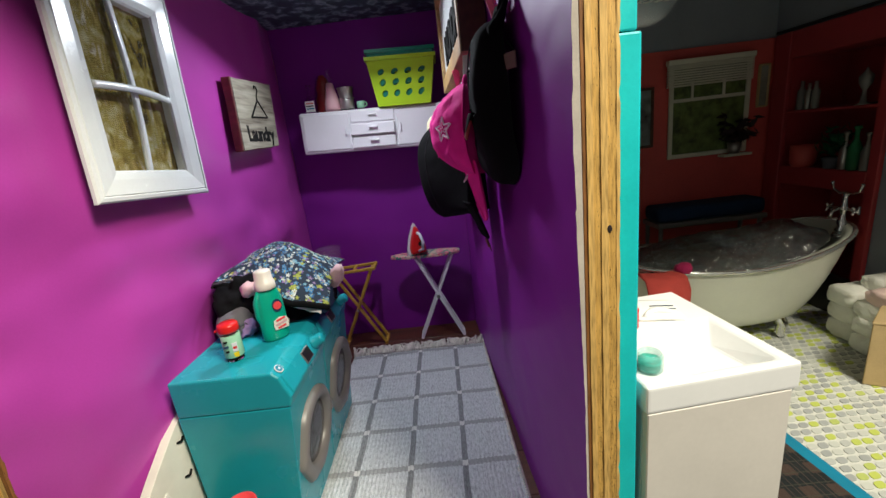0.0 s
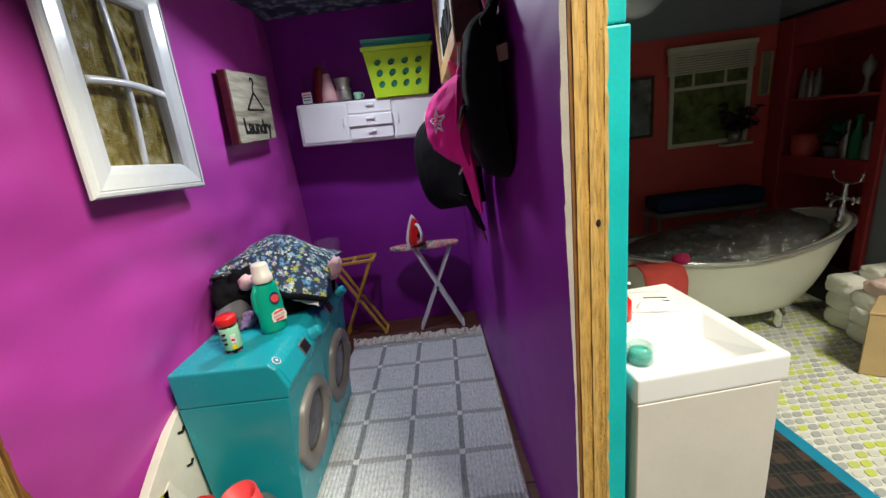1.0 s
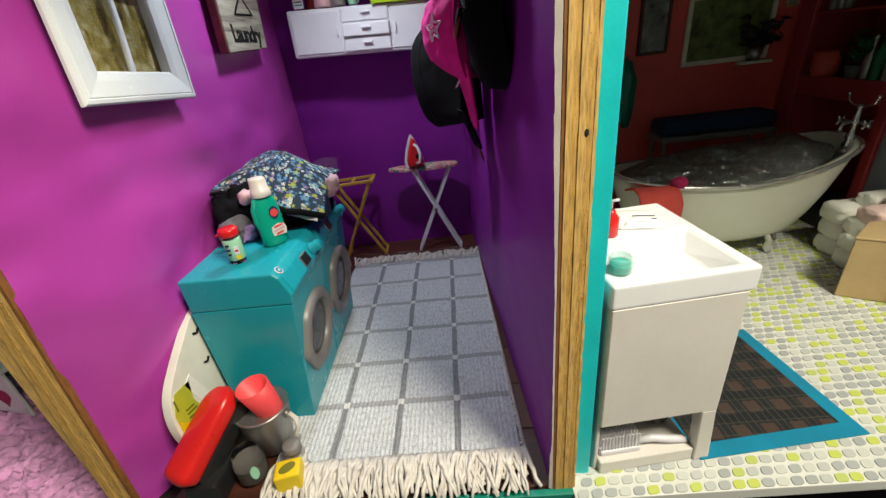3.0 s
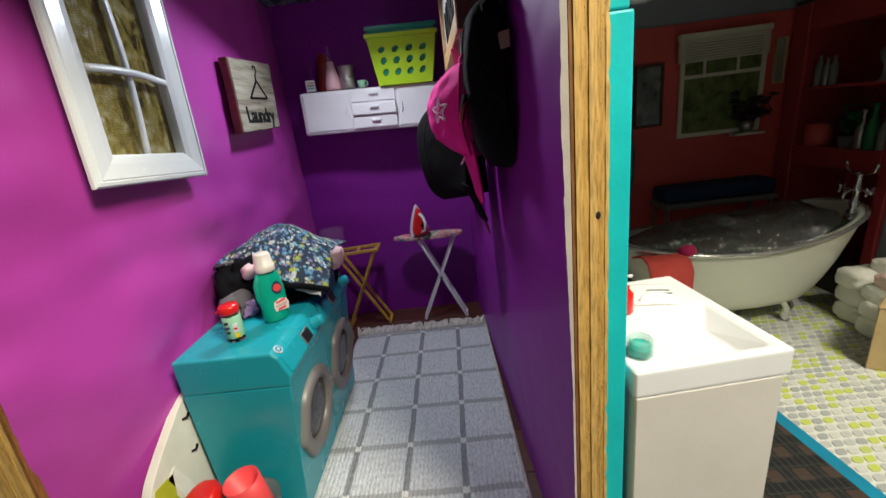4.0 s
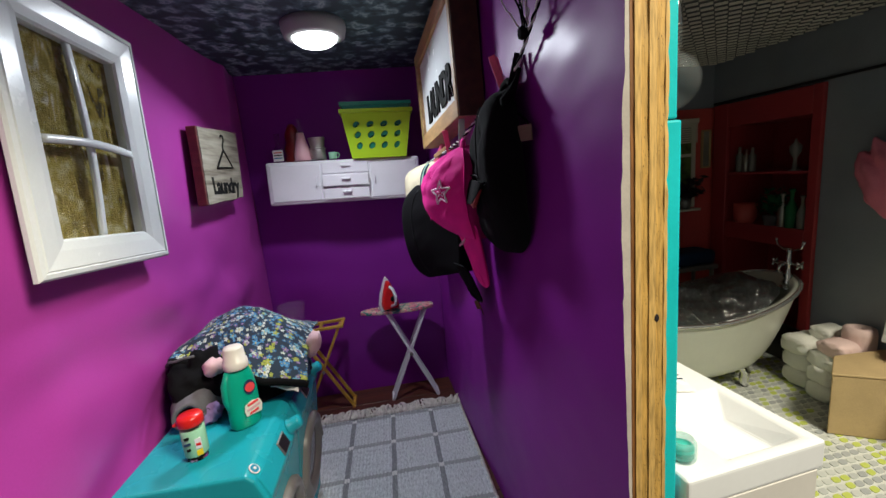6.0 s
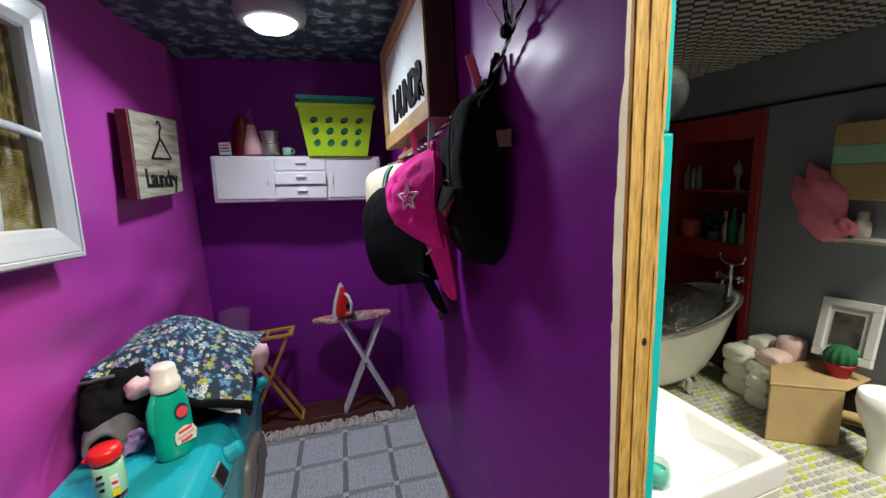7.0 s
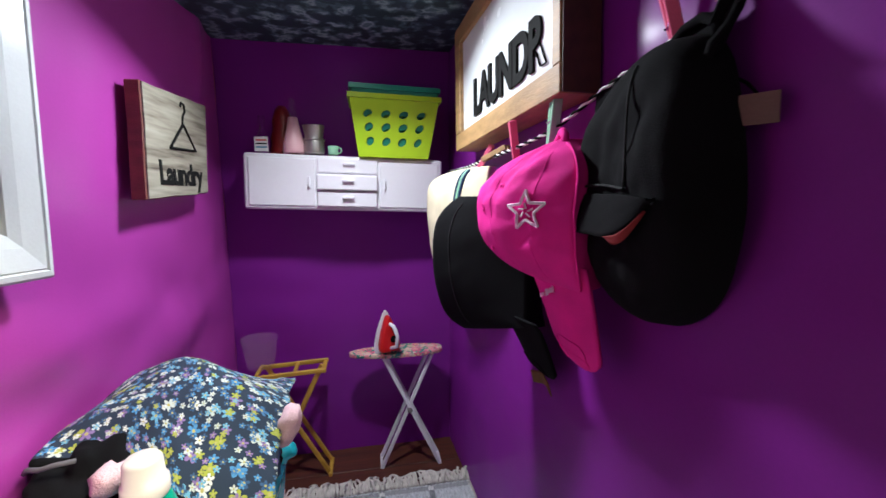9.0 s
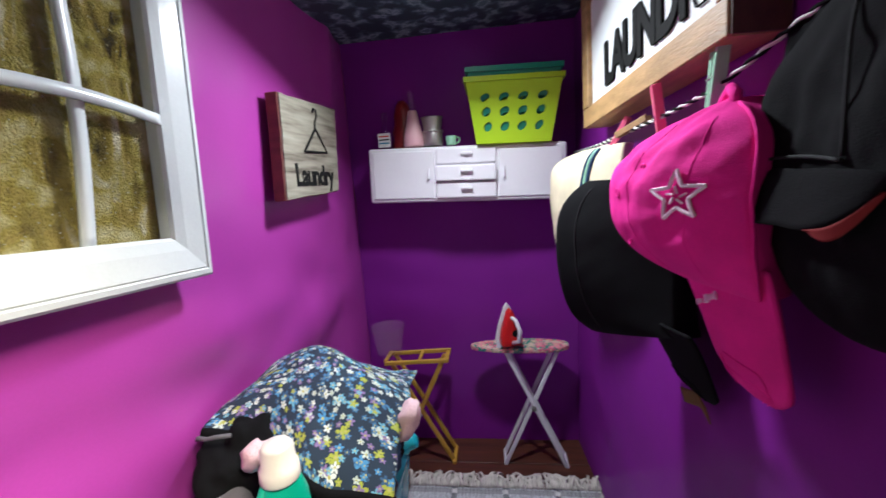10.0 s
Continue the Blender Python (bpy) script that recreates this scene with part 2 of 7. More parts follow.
DARK = stuff("dark_inside", (0.012, 0.006, 0.008), 0.8, vary=0.3)
CARD = stuff("cardboard", (0.46, 0.33, 0.165), 0.85, grain=500, vary=0.12, bump=0.3)
BLUE_FELT = stuff("blue_felt", (0.0, 0.20, 0.34), 0.95, grain=1400, vary=0.15, bump=0.6)
SHAG = stuff("pink_shag", (0.66, 0.33, 0.58), 0.95, grain=110, vary=0.35, bump=0.9, large=40, depth=0.006)
BAG = stuff("cream_bag", (0.76, 0.75, 0.66), 0.5, grain=60, vary=0.10, bump=0.4, depth=0.002)
BAG_PRINT = stuff("yellow_green_print", (0.48, 0.52, 0.03), 0.6, vary=0.25)
CACTUS = stuff("cactus_green", (0.01, 0.12, 0.045), 0.8, vary=0.25, bump=0.5)
MAGENTA = stuff("magenta_knit", (0.38, 0.012, 0.09), 0.9, vary=0.2, bump=0.6)


def clear(name, tint, rough=0.05, ior=1.3):
    m, n, l, b = nodes_of(name)
    b.inputs["Base Color"].default_value = (*tint, 1)
    b.inputs["Roughness"].default_value = rough
    b.inputs["Transmission Weight"].default_value = 1.0
    b.inputs["IOR"].default_value = ior
    return m


GLASS = clear("clear_glass", (0.95, 0.96, 0.97))
GLASS_THIN = stuff("thin_glass", (0.55, 0.58, 0.58), 0.04, vary=0.03, bump=0.0, Alpha=0.045)
GLASS_TEAL = stuff("teal_glass", (0.30, 0.72, 0.64), 0.08, vary=0.05, bump=0.0, Alpha=0.35)
GLASS_PINK = stuff("pink_clear_plastic", (0.70, 0.50, 0.60), 0.10, vary=0.05, bump=0.02, Alpha=0.06)
GLASS_GREY = clear("smoky_plastic", (0.62, 0.60, 0.60), 0.2)

m, n, l, b = nodes_of("lamp_glow")
b.inputs["Emission Color"].default_value, b.inputs["Emission Strength"].default_value = (0.93, 0.97, 1.0, 1), 8.0
LAMP_GLOW = m

# forest print behind the little window
m, n, l, b = nodes_of("forest_print")
co = n.new("ShaderNodeTexCoord")
mp = n.new("ShaderNodeMapping")
mp.inputs["Scale"].default_value = (1, 2.6, 0.75)
l.new(co.outputs["Object"], mp.inputs[0])
trunks, leaves, spots = n.new("ShaderNodeTexNoise"), n.new("ShaderNodeTexNoise"), n.new("ShaderNodeTexVoronoi")
trunks.inputs["Scale"].default_value, trunks.inputs["Detail"].default_value, trunks.inputs["Distortion"].default_value = 22, 7, 1.4
leaves.inputs["Scale"].default_value, leaves.inputs["Detail"].default_value = 70, 8
spots.inputs["Scale"].default_value = 330
l.new(mp.outputs[0], trunks.inputs[0]), l.new(co.outputs["Object"], leaves.inputs[0]), l.new(co.outputs["Object"], spots.inputs[0])
tr = ramp(n, [(0.36, (0.05, 0.034, 0.01)), (0.47, (0.24, 0.175, 0.032)), (0.56, (0.42, 0.32, 0.085)), (0.64, (0.66, 0.60, 0.44)), (0.68, (0.22, 0.15, 0.04))])
lv = ramp(n, [(0.38, (0.06, 0.05, 0.012)), (0.52, (0.32, 0.255, 0.05)), (0.68, (0.55, 0.48, 0.26))])
l.new(trunks.outputs["Fac"], tr.inputs[0]), l.new(leaves.outputs["Fac"], lv.inputs[0])
lf = ramp(n, [(0.42, (0, 0, 0)), (0.54, (1, 1, 1))])
l.new(leaves.outputs["Fac"], lf.inputs[0])
base = mixed(n, l, lf.outputs[0], tr.outputs[0], lv.outputs[0])
sp = ramp(n, [(0.10, (1, 1, 1)), (0.16, (0, 0, 0))])
l.new(spots.outputs["Distance"], sp.inputs[0])
l.new(mixed(n, l, sp.outputs[0], base, (0.42, 0.40, 0.26)), b.inputs["Base Color"])
b.inputs["Roughness"].default_value = 0.20
grain_bump(n, l, b, 110, 0.9, 0.004)
FOREST = m

# weathered white board with stencil smudges
m, n, l, b = nodes_of("weathered_board")
co = n.new("ShaderNodeTexCoord")
mp = n.new("ShaderNodeMapping")
mp.inputs["Scale"].default_value = (1, 0.35, 4)
l.new(co.outputs["Object"], mp.inputs[0])
w = n.new("ShaderNodeTexNoise")
w.inputs["Scale"].default_value, w.inputs["Detail"].default_value = 45, 8
l.new(mp.outputs[0], w.inputs[0])
r = ramp(n, [(0.26, (0.07, 0.052, 0.036)), (0.40, (0.19, 0.165, 0.125)), (0.58, (0.29, 0.265, 0.205)), (0.74, (0.37, 0.34, 0.27))])
l.new(w.outputs["Fac"], r.inputs[0]), l.new(r.outputs[0], b.inputs["Base Color"])
b.inputs["Roughness"].default_value = 0.75
bp = n.new("ShaderNodeBump")
bp.inputs["Strength"].default_value, bp.inputs["Distance"].default_value = 0.6, 0.001
l.new(w.outputs["Fac"], bp.inputs["Height"]), l.new(bp.outputs[0], b.inputs["Normal"])
BOARD = m

# ceiling paper: pale leaves on dark blue green
m, n, l, b = nodes_of("leafy_ceiling_paper")
co = n.new("ShaderNodeTexCoord")
wob = n.new("ShaderNodeTexNoise")
wob.inputs["Scale"].default_value, wob.inputs["Detail"].default_value = 60, 3
l.new(co.outputs["Object"], wob.inputs[0])
warp = n.new("ShaderNodeVectorMath")
warp.operation = "MULTIPLY_ADD"
warp.inputs[1].default_value = (0.012, 0.012, 0)
l.new(wob.outputs["Color"], warp.inputs[0]), l.new(co.outputs["Object"], warp.inputs[2])
v = n.new("ShaderNodeTexVoronoi")
v.feature, v.inputs["Scale"].default_value = "F1", 42
l.new(warp.outputs[0], v.inputs["Vector"])
f2 = n.new("ShaderNodeTexNoise")
f2.inputs["Scale"].default_value, f2.inputs["Detail"].default_value = 75, 6
l.new(warp.outputs[0], f2.inputs[0])
sm = n.new("ShaderNodeMath")
sm.operation = "MULTIPLY_ADD"
sm.inputs[1].default_value = -0.55
l.new(v.outputs["Distance"], sm.inputs[0]), l.new(f2.outputs["Fac"], sm.inputs[2])
r = ramp(n, [(0.16, (0.024, 0.052, 0.068)), (0.28, (0.085, 0.15, 0.18)), (0.40, (0.34, 0.45, 0.48)), (0.46, (0.12, 0.20, 0.23))])
l.new(sm.outputs[0], r.inputs[0]), l.new(r.outputs[0], b.inputs["Base Color"])
b.inputs["Roughness"].default_value = 0.6
LEAFY = m

# woven rug: pale, with grey bands that cross in white squares
m, n, l, b = nodes_of("woven_rug")
co = n.new("ShaderNodeTexCoord")
wob = n.new("ShaderNodeTexNoise")
wob.inputs["Scale"].default_value = 35
l.new(co.outputs["Object"], wob.inputs[0])
warp = n.new("ShaderNodeVectorMath")
warp.operation = "MULTIPLY_ADD"
warp.inputs[1].default_value = (0.003, 0.003, 0)
l.new(wob.outputs["Color"], warp.inputs[0]), l.new(co.outputs["Object"], warp.inputs[2])
c1 = bands(n, l, warp.outputs[0], 0, 0.0615, 0.0066, -0.0015)
c2 = bands(n, l, warp.outputs[0], 1, 0.0645, 0.0075, -0.0402)
sep = n.new("ShaderNodeSeparateXYZ")
l.new(co.outputs["Object"], sep.inputs[0])
inner = n.new("ShaderNodeMath")
inner.operation = "GREATER_THAN"
inner.inputs[1].default_value = 0.075
l.new(sep.outputs[1], inner.inputs[0])
c3 = n.new("ShaderNodeMath")
c3.operation = "MULTIPLY"
l.new(c2, c3.inputs[0]), l.new(inner.outputs[0], c3.inputs[1])
yarn = n.new("ShaderNodeTexNoise")
yarn.inputs["Scale"].default_value, yarn.inputs["Detail"].default_value = 500, 4
along = n.new("ShaderNodeMapping")
along.inputs["Scale"].default_value = (1.5, 0.4, 1.0)
l.new(co.outputs["Object"], along.inputs[0]), l.new(along.outputs[0], yarn.inputs[0])
pale = ramp(n, [(0.32, (0.40, 0.42, 0.44)), (0.60, (0.66, 0.68, 0.70))])
l.new(yarn.outputs["Fac"], pale.inputs[0])
grey = ramp(n, [(0.3, (0.17, 0.178, 0.19)), (0.7, (0.31, 0.32, 0.335))])
l.new(yarn.outputs["Fac"], grey.inputs[0])
rowgrey = mixed(n, l, yarn.outputs["Fac"], (0.26, 0.265, 0.275), (0.44, 0.44, 0.45))
o1 = mixed(n, l, c3.outputs[0], pale.outputs[0], rowgrey)
o2 = mixed(n, l, c1, o1, grey.outputs[0])
both = n.new("ShaderNodeMath")
both.operation = "MULTIPLY"
l.new(c1, both.inputs[0]), l.new(c3.outputs[0], both.inputs[1])
l.new(mixed(n, l, both.outputs[0], o2, (0.68, 0.67, 0.66)), b.inputs["Base Color"])
b.inputs["Roughness"].default_value = 0.95
grain_bump(n, l, b, 1300, 0.6)
RUG = m

# plaid of the bath mat
m, n, l, b = nodes_of("dark_plaid")
co = n.new("ShaderNodeTexCoord")
p1 = bands(n, l, co.outputs["Object"], 0, 0.026, 0.013)
p2 = bands(n, l, co.outputs["Object"], 1, 0.026, 0.013)
t1 = bands(n, l, co.outputs["Object"], 0, 0.0065, 0.0008, 0.003)
t2 = bands(n, l, co.outputs["Object"], 1, 0.0130, 0.0008, 0.004)
q = mixed(n, l, p1, (0.055, 0.034, 0.027), (0.010, 0.013, 0.014))
q2 = mixed(n, l, p2, q, (0.006, 0.010, 0.012))
q3 = mixed(n, l, t1, q2, (0.060, 0.040, 0.034))
l.new(mixed(n, l, t2, q3, (0.05, 0.05, 0.035)), b.inputs["Base Color"])
b.inputs["Roughness"].default_value = 0.95
grain_bump(n, l, b, 1300, 0.6)
PLAID = m

# crumpled clear film that stands for bath water
m, n, l, b = nodes_of("crumpled_film")
b.inputs["Base Color"].default_value = (0.24, 0.25, 0.25, 1)
b.inputs["Roughness"].default_value, b.inputs["Metallic"].default_value, b.inputs["Alpha"].default_value = 0.09, 0.8, 0.95
w = n.new("ShaderNodeTexVoronoi")
w.inputs["Scale"].default_value = 300
bp = n.new("ShaderNodeBump")
bp.inputs["Strength"].default_value, bp.inputs["Distance"].default_value = 0.3, 0.002
l.new(w.outputs["Distance"], bp.inputs["Height"]), l.new(bp.outputs[0], b.inputs["Normal"])
FILM = m

# floor print: grey, lime and white lozenges, a tone to each piece
m, n, l, b = nodes_of("printed_tile")
geo = n.new("ShaderNodeNewGeometry")
info = n.new("ShaderNodeObjectInfo")
both = n.new("ShaderNodeMath")
both.operation = "ADD"
l.new(geo.outputs["Random Per Island"], both.inputs[0]), l.new(info.outputs["Random"], both.inputs[1])
fr = n.new("ShaderNodeMath")
fr.operation = "FRACT"
l.new(both.outputs[0], fr.inputs[0])
r = ramp(n, [(0.0, (0.50, 0.57, 0.12)), (0.20, (0.47, 0.49, 0.47)), (0.44, (0.38, 0.40, 0.40)), (0.60, (0.55, 0.57, 0.53)), (0.78, (0.46, 0.53, 0.15)), (0.86, (0.35, 0.37, 0.37))])
r.color_ramp.interpolation = "CONSTANT"
l.new(fr.outputs[0], r.inputs[0]), l.new(r.outputs[0], b.inputs["Base Color"])
b.inputs["Roughness"].default_value = 0.5
TILE = m
TILE_GROUND = stuff("white_floor_vinyl", (0.64, 0.65, 0.61), 0.5, vary=0.06, bump=0.05)

FLORAL = flowers("navy_floral_cotton", (0.012, 0.026, 0.050), [(0.62, 0.66, 0.62), (0.06, 0.24, 0.46), (0.34, 0.38, 0.05), (0.13, 0.36, 0.50), (0.22, 0.14, 0.32), (0.05, 0.17, 0.33), (0.50, 0.56, 0.50), (0.03, 0.09, 0.18)], (0.42, 0.38, 0.12), 70, 0.275)
BOARD_CLOTH = flowers("floral_board_cover", (0.02, 0.20, 0.16), [(0.70, 0.26, 0.30), (0.62, 0.46, 0.40), (0.66, 0.12, 0.22), (0.04, 0.22, 0.18), (0.55, 0.42, 0.30)], (0.7, 0.55, 0.3), 44, 0.50)


# ---- mesh helpers ----
def part(name, bm, material, parent=None, label="", smooth=False, m=None):
    """Links a bmesh as one mesh object, under a thing or a part."""
    if m is not None:
        bm.transform(m)
    bmesh.ops.recalc_face_normals(bm, faces=bm.faces)
    me = bpy.data.meshes.new(name)
    bm.to_mesh(me)
    bm.free()
    if smooth:
        me.shade_smooth()
    me.materials.append(material)
    ob = new(name, me)
    if parent:
        ob.parent = parent
        if parent.type == "EMPTY":
            ob.matrix_parent_inverse = Matrix.Translation(-parent.location)
    return tagged(ob, label)


def thing(name, label, category, place, group="", kind=""):
    ob = new(name)
    ob.location, ob.empty_display_size = place, 0.02
    return tagged(ob, label, category, group, kind)


def one(name, bm, material, label, category, smooth=False, group="", kind="", m=None):
    return tagged(part(name, bm, material, None, "", smooth, m), label, category, group, kind)


def soften(bm, width, segments=2, angle=25):
    edges = [e for e in bm.edges if len(e.link_faces) == 2 and e.calc_face_angle(0) > radians(angle)]
    if width > 0:
        bmesh.ops.bevel(bm, geom=edges, offset=width, segments=segments, profile=0.6, affect="EDGES", clamp_overlap=True)
    return bm


def block(x0, x1, y0, y1, z0, z1, bevel=0.0, segments=2):
    bm = bmesh.new()
    bmesh.ops.create_cube(bm, size=1, matrix=Matrix.LocRotScale(((x0 + x1) / 2, (y0 + y1) / 2, (z0 + z1) / 2), None, (abs(x1 - x0), abs(y1 - y0), abs(z1 - z0))))
    return soften(bm, bevel, segments)


def prism(outline, axis, a, b, bevel=0.0, segments=2):
    """An outline of two coordinates, pushed along an axis from a to b."""
    bm = bmesh.new()

    def at(p, q):
        return {"x": (q, p[0], p[1]), "y": (p[0], q, p[1]), "z": (p[0], p[1], q)}[axis]
    low, top = [bm.verts.new(at(p, a)) for p in outline], [bm.verts.new(at(p, b)) for p in outline]
    k = len(outline)
    for i in range(k):
        bm.faces.new((low[i], low[(i + 1) % k], top[(i + 1) % k], top[i]))
    bm.faces.new(low), bm.faces.new(top[::-1])
    bmesh.ops.recalc_face_normals(bm, faces=bm.faces)
    return soften(bm, bevel, segments)


def lathe(profile, place=(0, 0, 0), steps=24, squash=(1, 1), turn=None):
    """Radius and height, from the bottom to the top, turned about z."""
    bm = bmesh.new()
    rings = []
    for r, z in profile:
        rings.append([bm.verts.new((max(r, 1e-5) * math.cos(a) * squash[0], max(r, 1e-5) * math.sin(a) * squash[1], z)) for a in (2 * math.pi * i / steps for i in range(steps))])
    for lo, hi in zip(rings, rings[1:]):
        for i in range(steps):
            bm.faces.new((lo[i], lo[(i + 1) % steps], hi[(i + 1) % steps], hi[i]))
    bm.faces.new(rings[0][::-1]), bm.faces.new(rings[-1])
    if turn is not None:
        bm.transform(turn)
    bm.transform(Matrix.Translation(place))
    return bm


def tube(points, radius, sides=8, into=None, taper=1.0):
    """A round bar along points."""
    bm = into or bmesh.new()
    pts = [Vector(p) for p in points]
    rings, side = [], None
    for i, p in enumerate(pts):
        d = (pts[min(i + 1, len(pts) - 1)] - pts[max(i - 1, 0)]).normalized()
        side = d.orthogonal() if side is None else (side - d * side.dot(d))
        side.normalize()
        up = d.cross(side)
        r = radius * (1 + (taper - 1) * i / max(1, len(pts) - 1))
        rings.append([bm.verts.new(p + (side * math.cos(a) + up * math.sin(a)) * r) for a in (2 * math.pi * k / sides for k in range(sides))])
    for lo, hi in zip(rings, rings[1:]):
        for k in range(sides):
            bm.faces.new((lo[k], lo[(k + 1) % sides], hi[(k + 1) % sides], hi[k]))
    bm.faces.new(rings[0][::-1]), bm.faces.new(rings[-1])
    return bm


def bar(a, b, wide, thick, up=(0, 0, 1), bevel=0.0006):
    """A square-cut lath from a to b."""
    a, b = Vector(a), Vector(b)
    d = b - a
    z = d.normalized()
    x = Vector(up).cross(z)
    x = x.normalized() if x.length > 1e-6 else z.orthogonal().normalized()
    y = z.cross(x)
    bm = bmesh.new()
    rot = Matrix((x, y, z)).transposed().to_4x4()
    bmesh.ops.create_cube(bm, size=1, matrix=Matrix.Translation((a + b) / 2) @ rot @ Matrix.Diagonal((wide, thick, d.length, 1)))
    return soften(bm, bevel, 1)


def sheet(f, nu, nv, thick=0.0, uv=None, close=False):
    """A surface from a function of u and v in 0..1, with a thickness along its normals."""
    bm = bmesh.new()
    g = [[bm.verts.new(f(i / nu, j / nv)) for j in range(nv + 1)] for i in range(nu + 1)]
    layer = bm.loops.layers.uv.new("UVMap") if uv else None
    for i in range(nu):
        for j in range(nv):
            face = bm.faces.new((g[i][j], g[i + 1][j], g[i + 1][j + 1], g[i][j + 1]))
            if uv:
                for loop, (a, b) in zip(face.loops, ((i, j), (i + 1, j), (i + 1, j + 1), (i, j + 1))):
                    loop[layer].uv = (a / nu * uv[0], b / nv * uv[1])
    if thick:
        bm.normal_update()
        back = {v: v.co - v.normal * thick for v in bm.verts}
        geom = bmesh.ops.duplicate(bm, geom=bm.faces[:])
        twin = geom["vert_map"]
        for v, co in back.items():
            twin[v].co = co
        for i in range(nu):
            for j in (0, nv):
                bm.faces.new((g[i][j], g[i + 1][j], twin[g[i + 1][j]], twin[g[i][j]]))
        for j in range(nv):
            for i in (0, nu):
                bm.faces.new((g[i][j], g[i][j + 1], twin[g[i][j + 1]], twin[g[i][j]]))
    return bm


def blob(place, size, rough=0.2, scale=30.0, seed=0.0, detail=3, turn=None):
    """A soft lumpy form."""
    bm = bmesh.new()
    bmesh.ops.create_icosphere(bm, subdivisions=detail, radius=1)
    for v in bm.verts:
        k = 1 + rough * noise.noise(v.co * scale / 30 * 2 + Vector((seed, seed * 2, seed * 3)))
        v.co = Vector((v.co.x * size[0], v.co.y * size[1], v.co.z * size[2])) * k
    if turn is not None:
        bm.transform(turn)
    bm.transform(Matrix.Translation(place))
    return bm


def lettering(name, words, size, m, material, parent, thick=0.0004, fat=0.0, gap=1.0):
    cu = bpy.data.curves.new(name, "FONT")
    cu.body, cu.size, cu.extrude, cu.align_x, cu.align_y = words, size, thick, "CENTER", "CENTER"
    cu.offset, cu.space_character = fat, gap
    ob = new(name, cu)
    me = bpy.data.meshes.new_from_object(ob)
    bpy.data.objects.remove(ob)
    me.transform(m)
    me.materials.append(material)
    ob = new(name, me)
    ob.parent = parent
    if parent.type == "EMPTY":
        ob.matrix_parent_inverse = Matrix.Translation(-parent.location)
    return ob


def noise2(a, b, c=0.0):
    return noise.noise(Vector((a, b, c)))


# ---- structure ----
X_LEFT, Y_BACK, Z_TOP = -0.184, 0.53, 0.56


def right_x(y):
    return 0.1405 - 0.0335 * y / 0.53


def left_x(y, z=0.25):
    return X_LEFT - (0.0434 - 0.0815 * min(z, 0.46)) * max(0.0, 1 - y / 0.095) ** 1.5


def crease(a, b, seed):
    """Soft folds of hand-glued paper, in metres."""
    w = 0.0036 * noise2(a * 7, b * 13, seed) + 0.0013 * noise2(a * 20 + 3, b * 28, seed + 4)
    return w + 0.0030 * max(0.0, noise2(a * 11 + b * 5, b * 9 - a * 4, seed + 9)) ** 2


def left_crease(y, z):
    """Deeper folds where nothing hangs on the paper, and a swell behind the wooden sign."""
    hung = max(0.0, min(1.0, (z - 0.28) / 0.05)) * max(0.0, min(1.0, (y - 0.05) / 0.04, (0.47 - y) / 0.04))
    edge = min(1.0, max(0.0, (Y_BACK - y) / 0.06))
    sign = 0.0048 * math.exp(-((y - 0.372) / 0.075) ** 4 - ((z - 0.415) / 0.060) ** 4)
    return sign + edge * (crease(y, z, 1.0) * (2.6 - 1.9 * hung) + 0.0048 * (1 - 0.8 * hung) * noise2(y * 8 + z * 3, z * 21, 6.0))


def plywood_edge(parent, x0, x1, y, z0, z1, seed, lean=0.0, flip=False):
    """Veneers seen end on: some smooth and pale, some full of pores."""
    plies = [(0.0, 0.11, PLY_DARK), (0.11, 0.28, PLY_PALE), (0.28, 0.48, PLY_PORE), (0.48, 0.67, PLY_PALE), (0.67, 0.90, PLY_PORE), (0.90, 1.0, PLY_PALE)]
    if flip:
        plies = [(1 - b, 1 - a, mt) for a, b, mt in plies[::-1]]
    for k, (a, b, mt) in enumerate(plies):
        a, b = x0 + (x1 - x0) * a, x0 + (x1 - x0) * b
        out = (0.0004, 0.0009, 0.0005, 0.0010, 0.0006, 0.0008)[k]
        bm = bmesh.new()
        rows, steps = [], 120
        for i in range(steps + 1):
            z = z0 + (z1 - z0) * i / steps
            w = 0.00025 * noise2(z * 30, k, seed)
            w2 = 0.00025 * noise2(z * 30, k + 1, seed)
            d = out + 0.0003 * noise2(z * 60, k + 5, seed)
            chip = 0.0007 * max(0.0, noise2(z * 160, 9, seed) - 0.10) if k == 5 else 0.0
            s = lean * z
            rows.append([bm.verts.new(p) for p in ((a + s + (w if k else 0), y + 0.004, z), (a + s + (w if k else 0), y - d, z), (b + s + (w2 if k < 5 else -chip * 2), y - d + 0.0001 + chip, z), (b + s, y + 0.004, z))])
        for lo, hi in zip(rows, rows[1:]):
            for i in range(4):
                bm.faces.new((lo[i], lo[(i + 1) % 4], hi[(i + 1) % 4], hi[i]))
        bm.faces.new(rows[0]), bm.faces.new(rows[-1][::-1])
        part("ply", bm, mt, parent)


def torn_width(z):
    """How far the white backing of the torn paper shows, up the front edge."""
    stops = [(0.0, 0.0040), (0.04, 0.0030), (0.06, 0.0008), (0.13, 0.0012), (0.20, 0.0010), (0.25, 0.0026), (0.3105, 0.0046), (0.3110, 0.0036), (0.34, 0.0050), (0.366, 0.0050), (0.372, 0.0040), (0.40, 0.0040), (0.415, 0.0020), (0.45, 0.0016), (0.60, 0.0016)]
    for (a, u), (b, v) in zip(stops, stops[1:]):
        if a <= z <= b:
            return 0.68 * (u + (v - u) * (z - a) / (b - a))
    return 0.0011


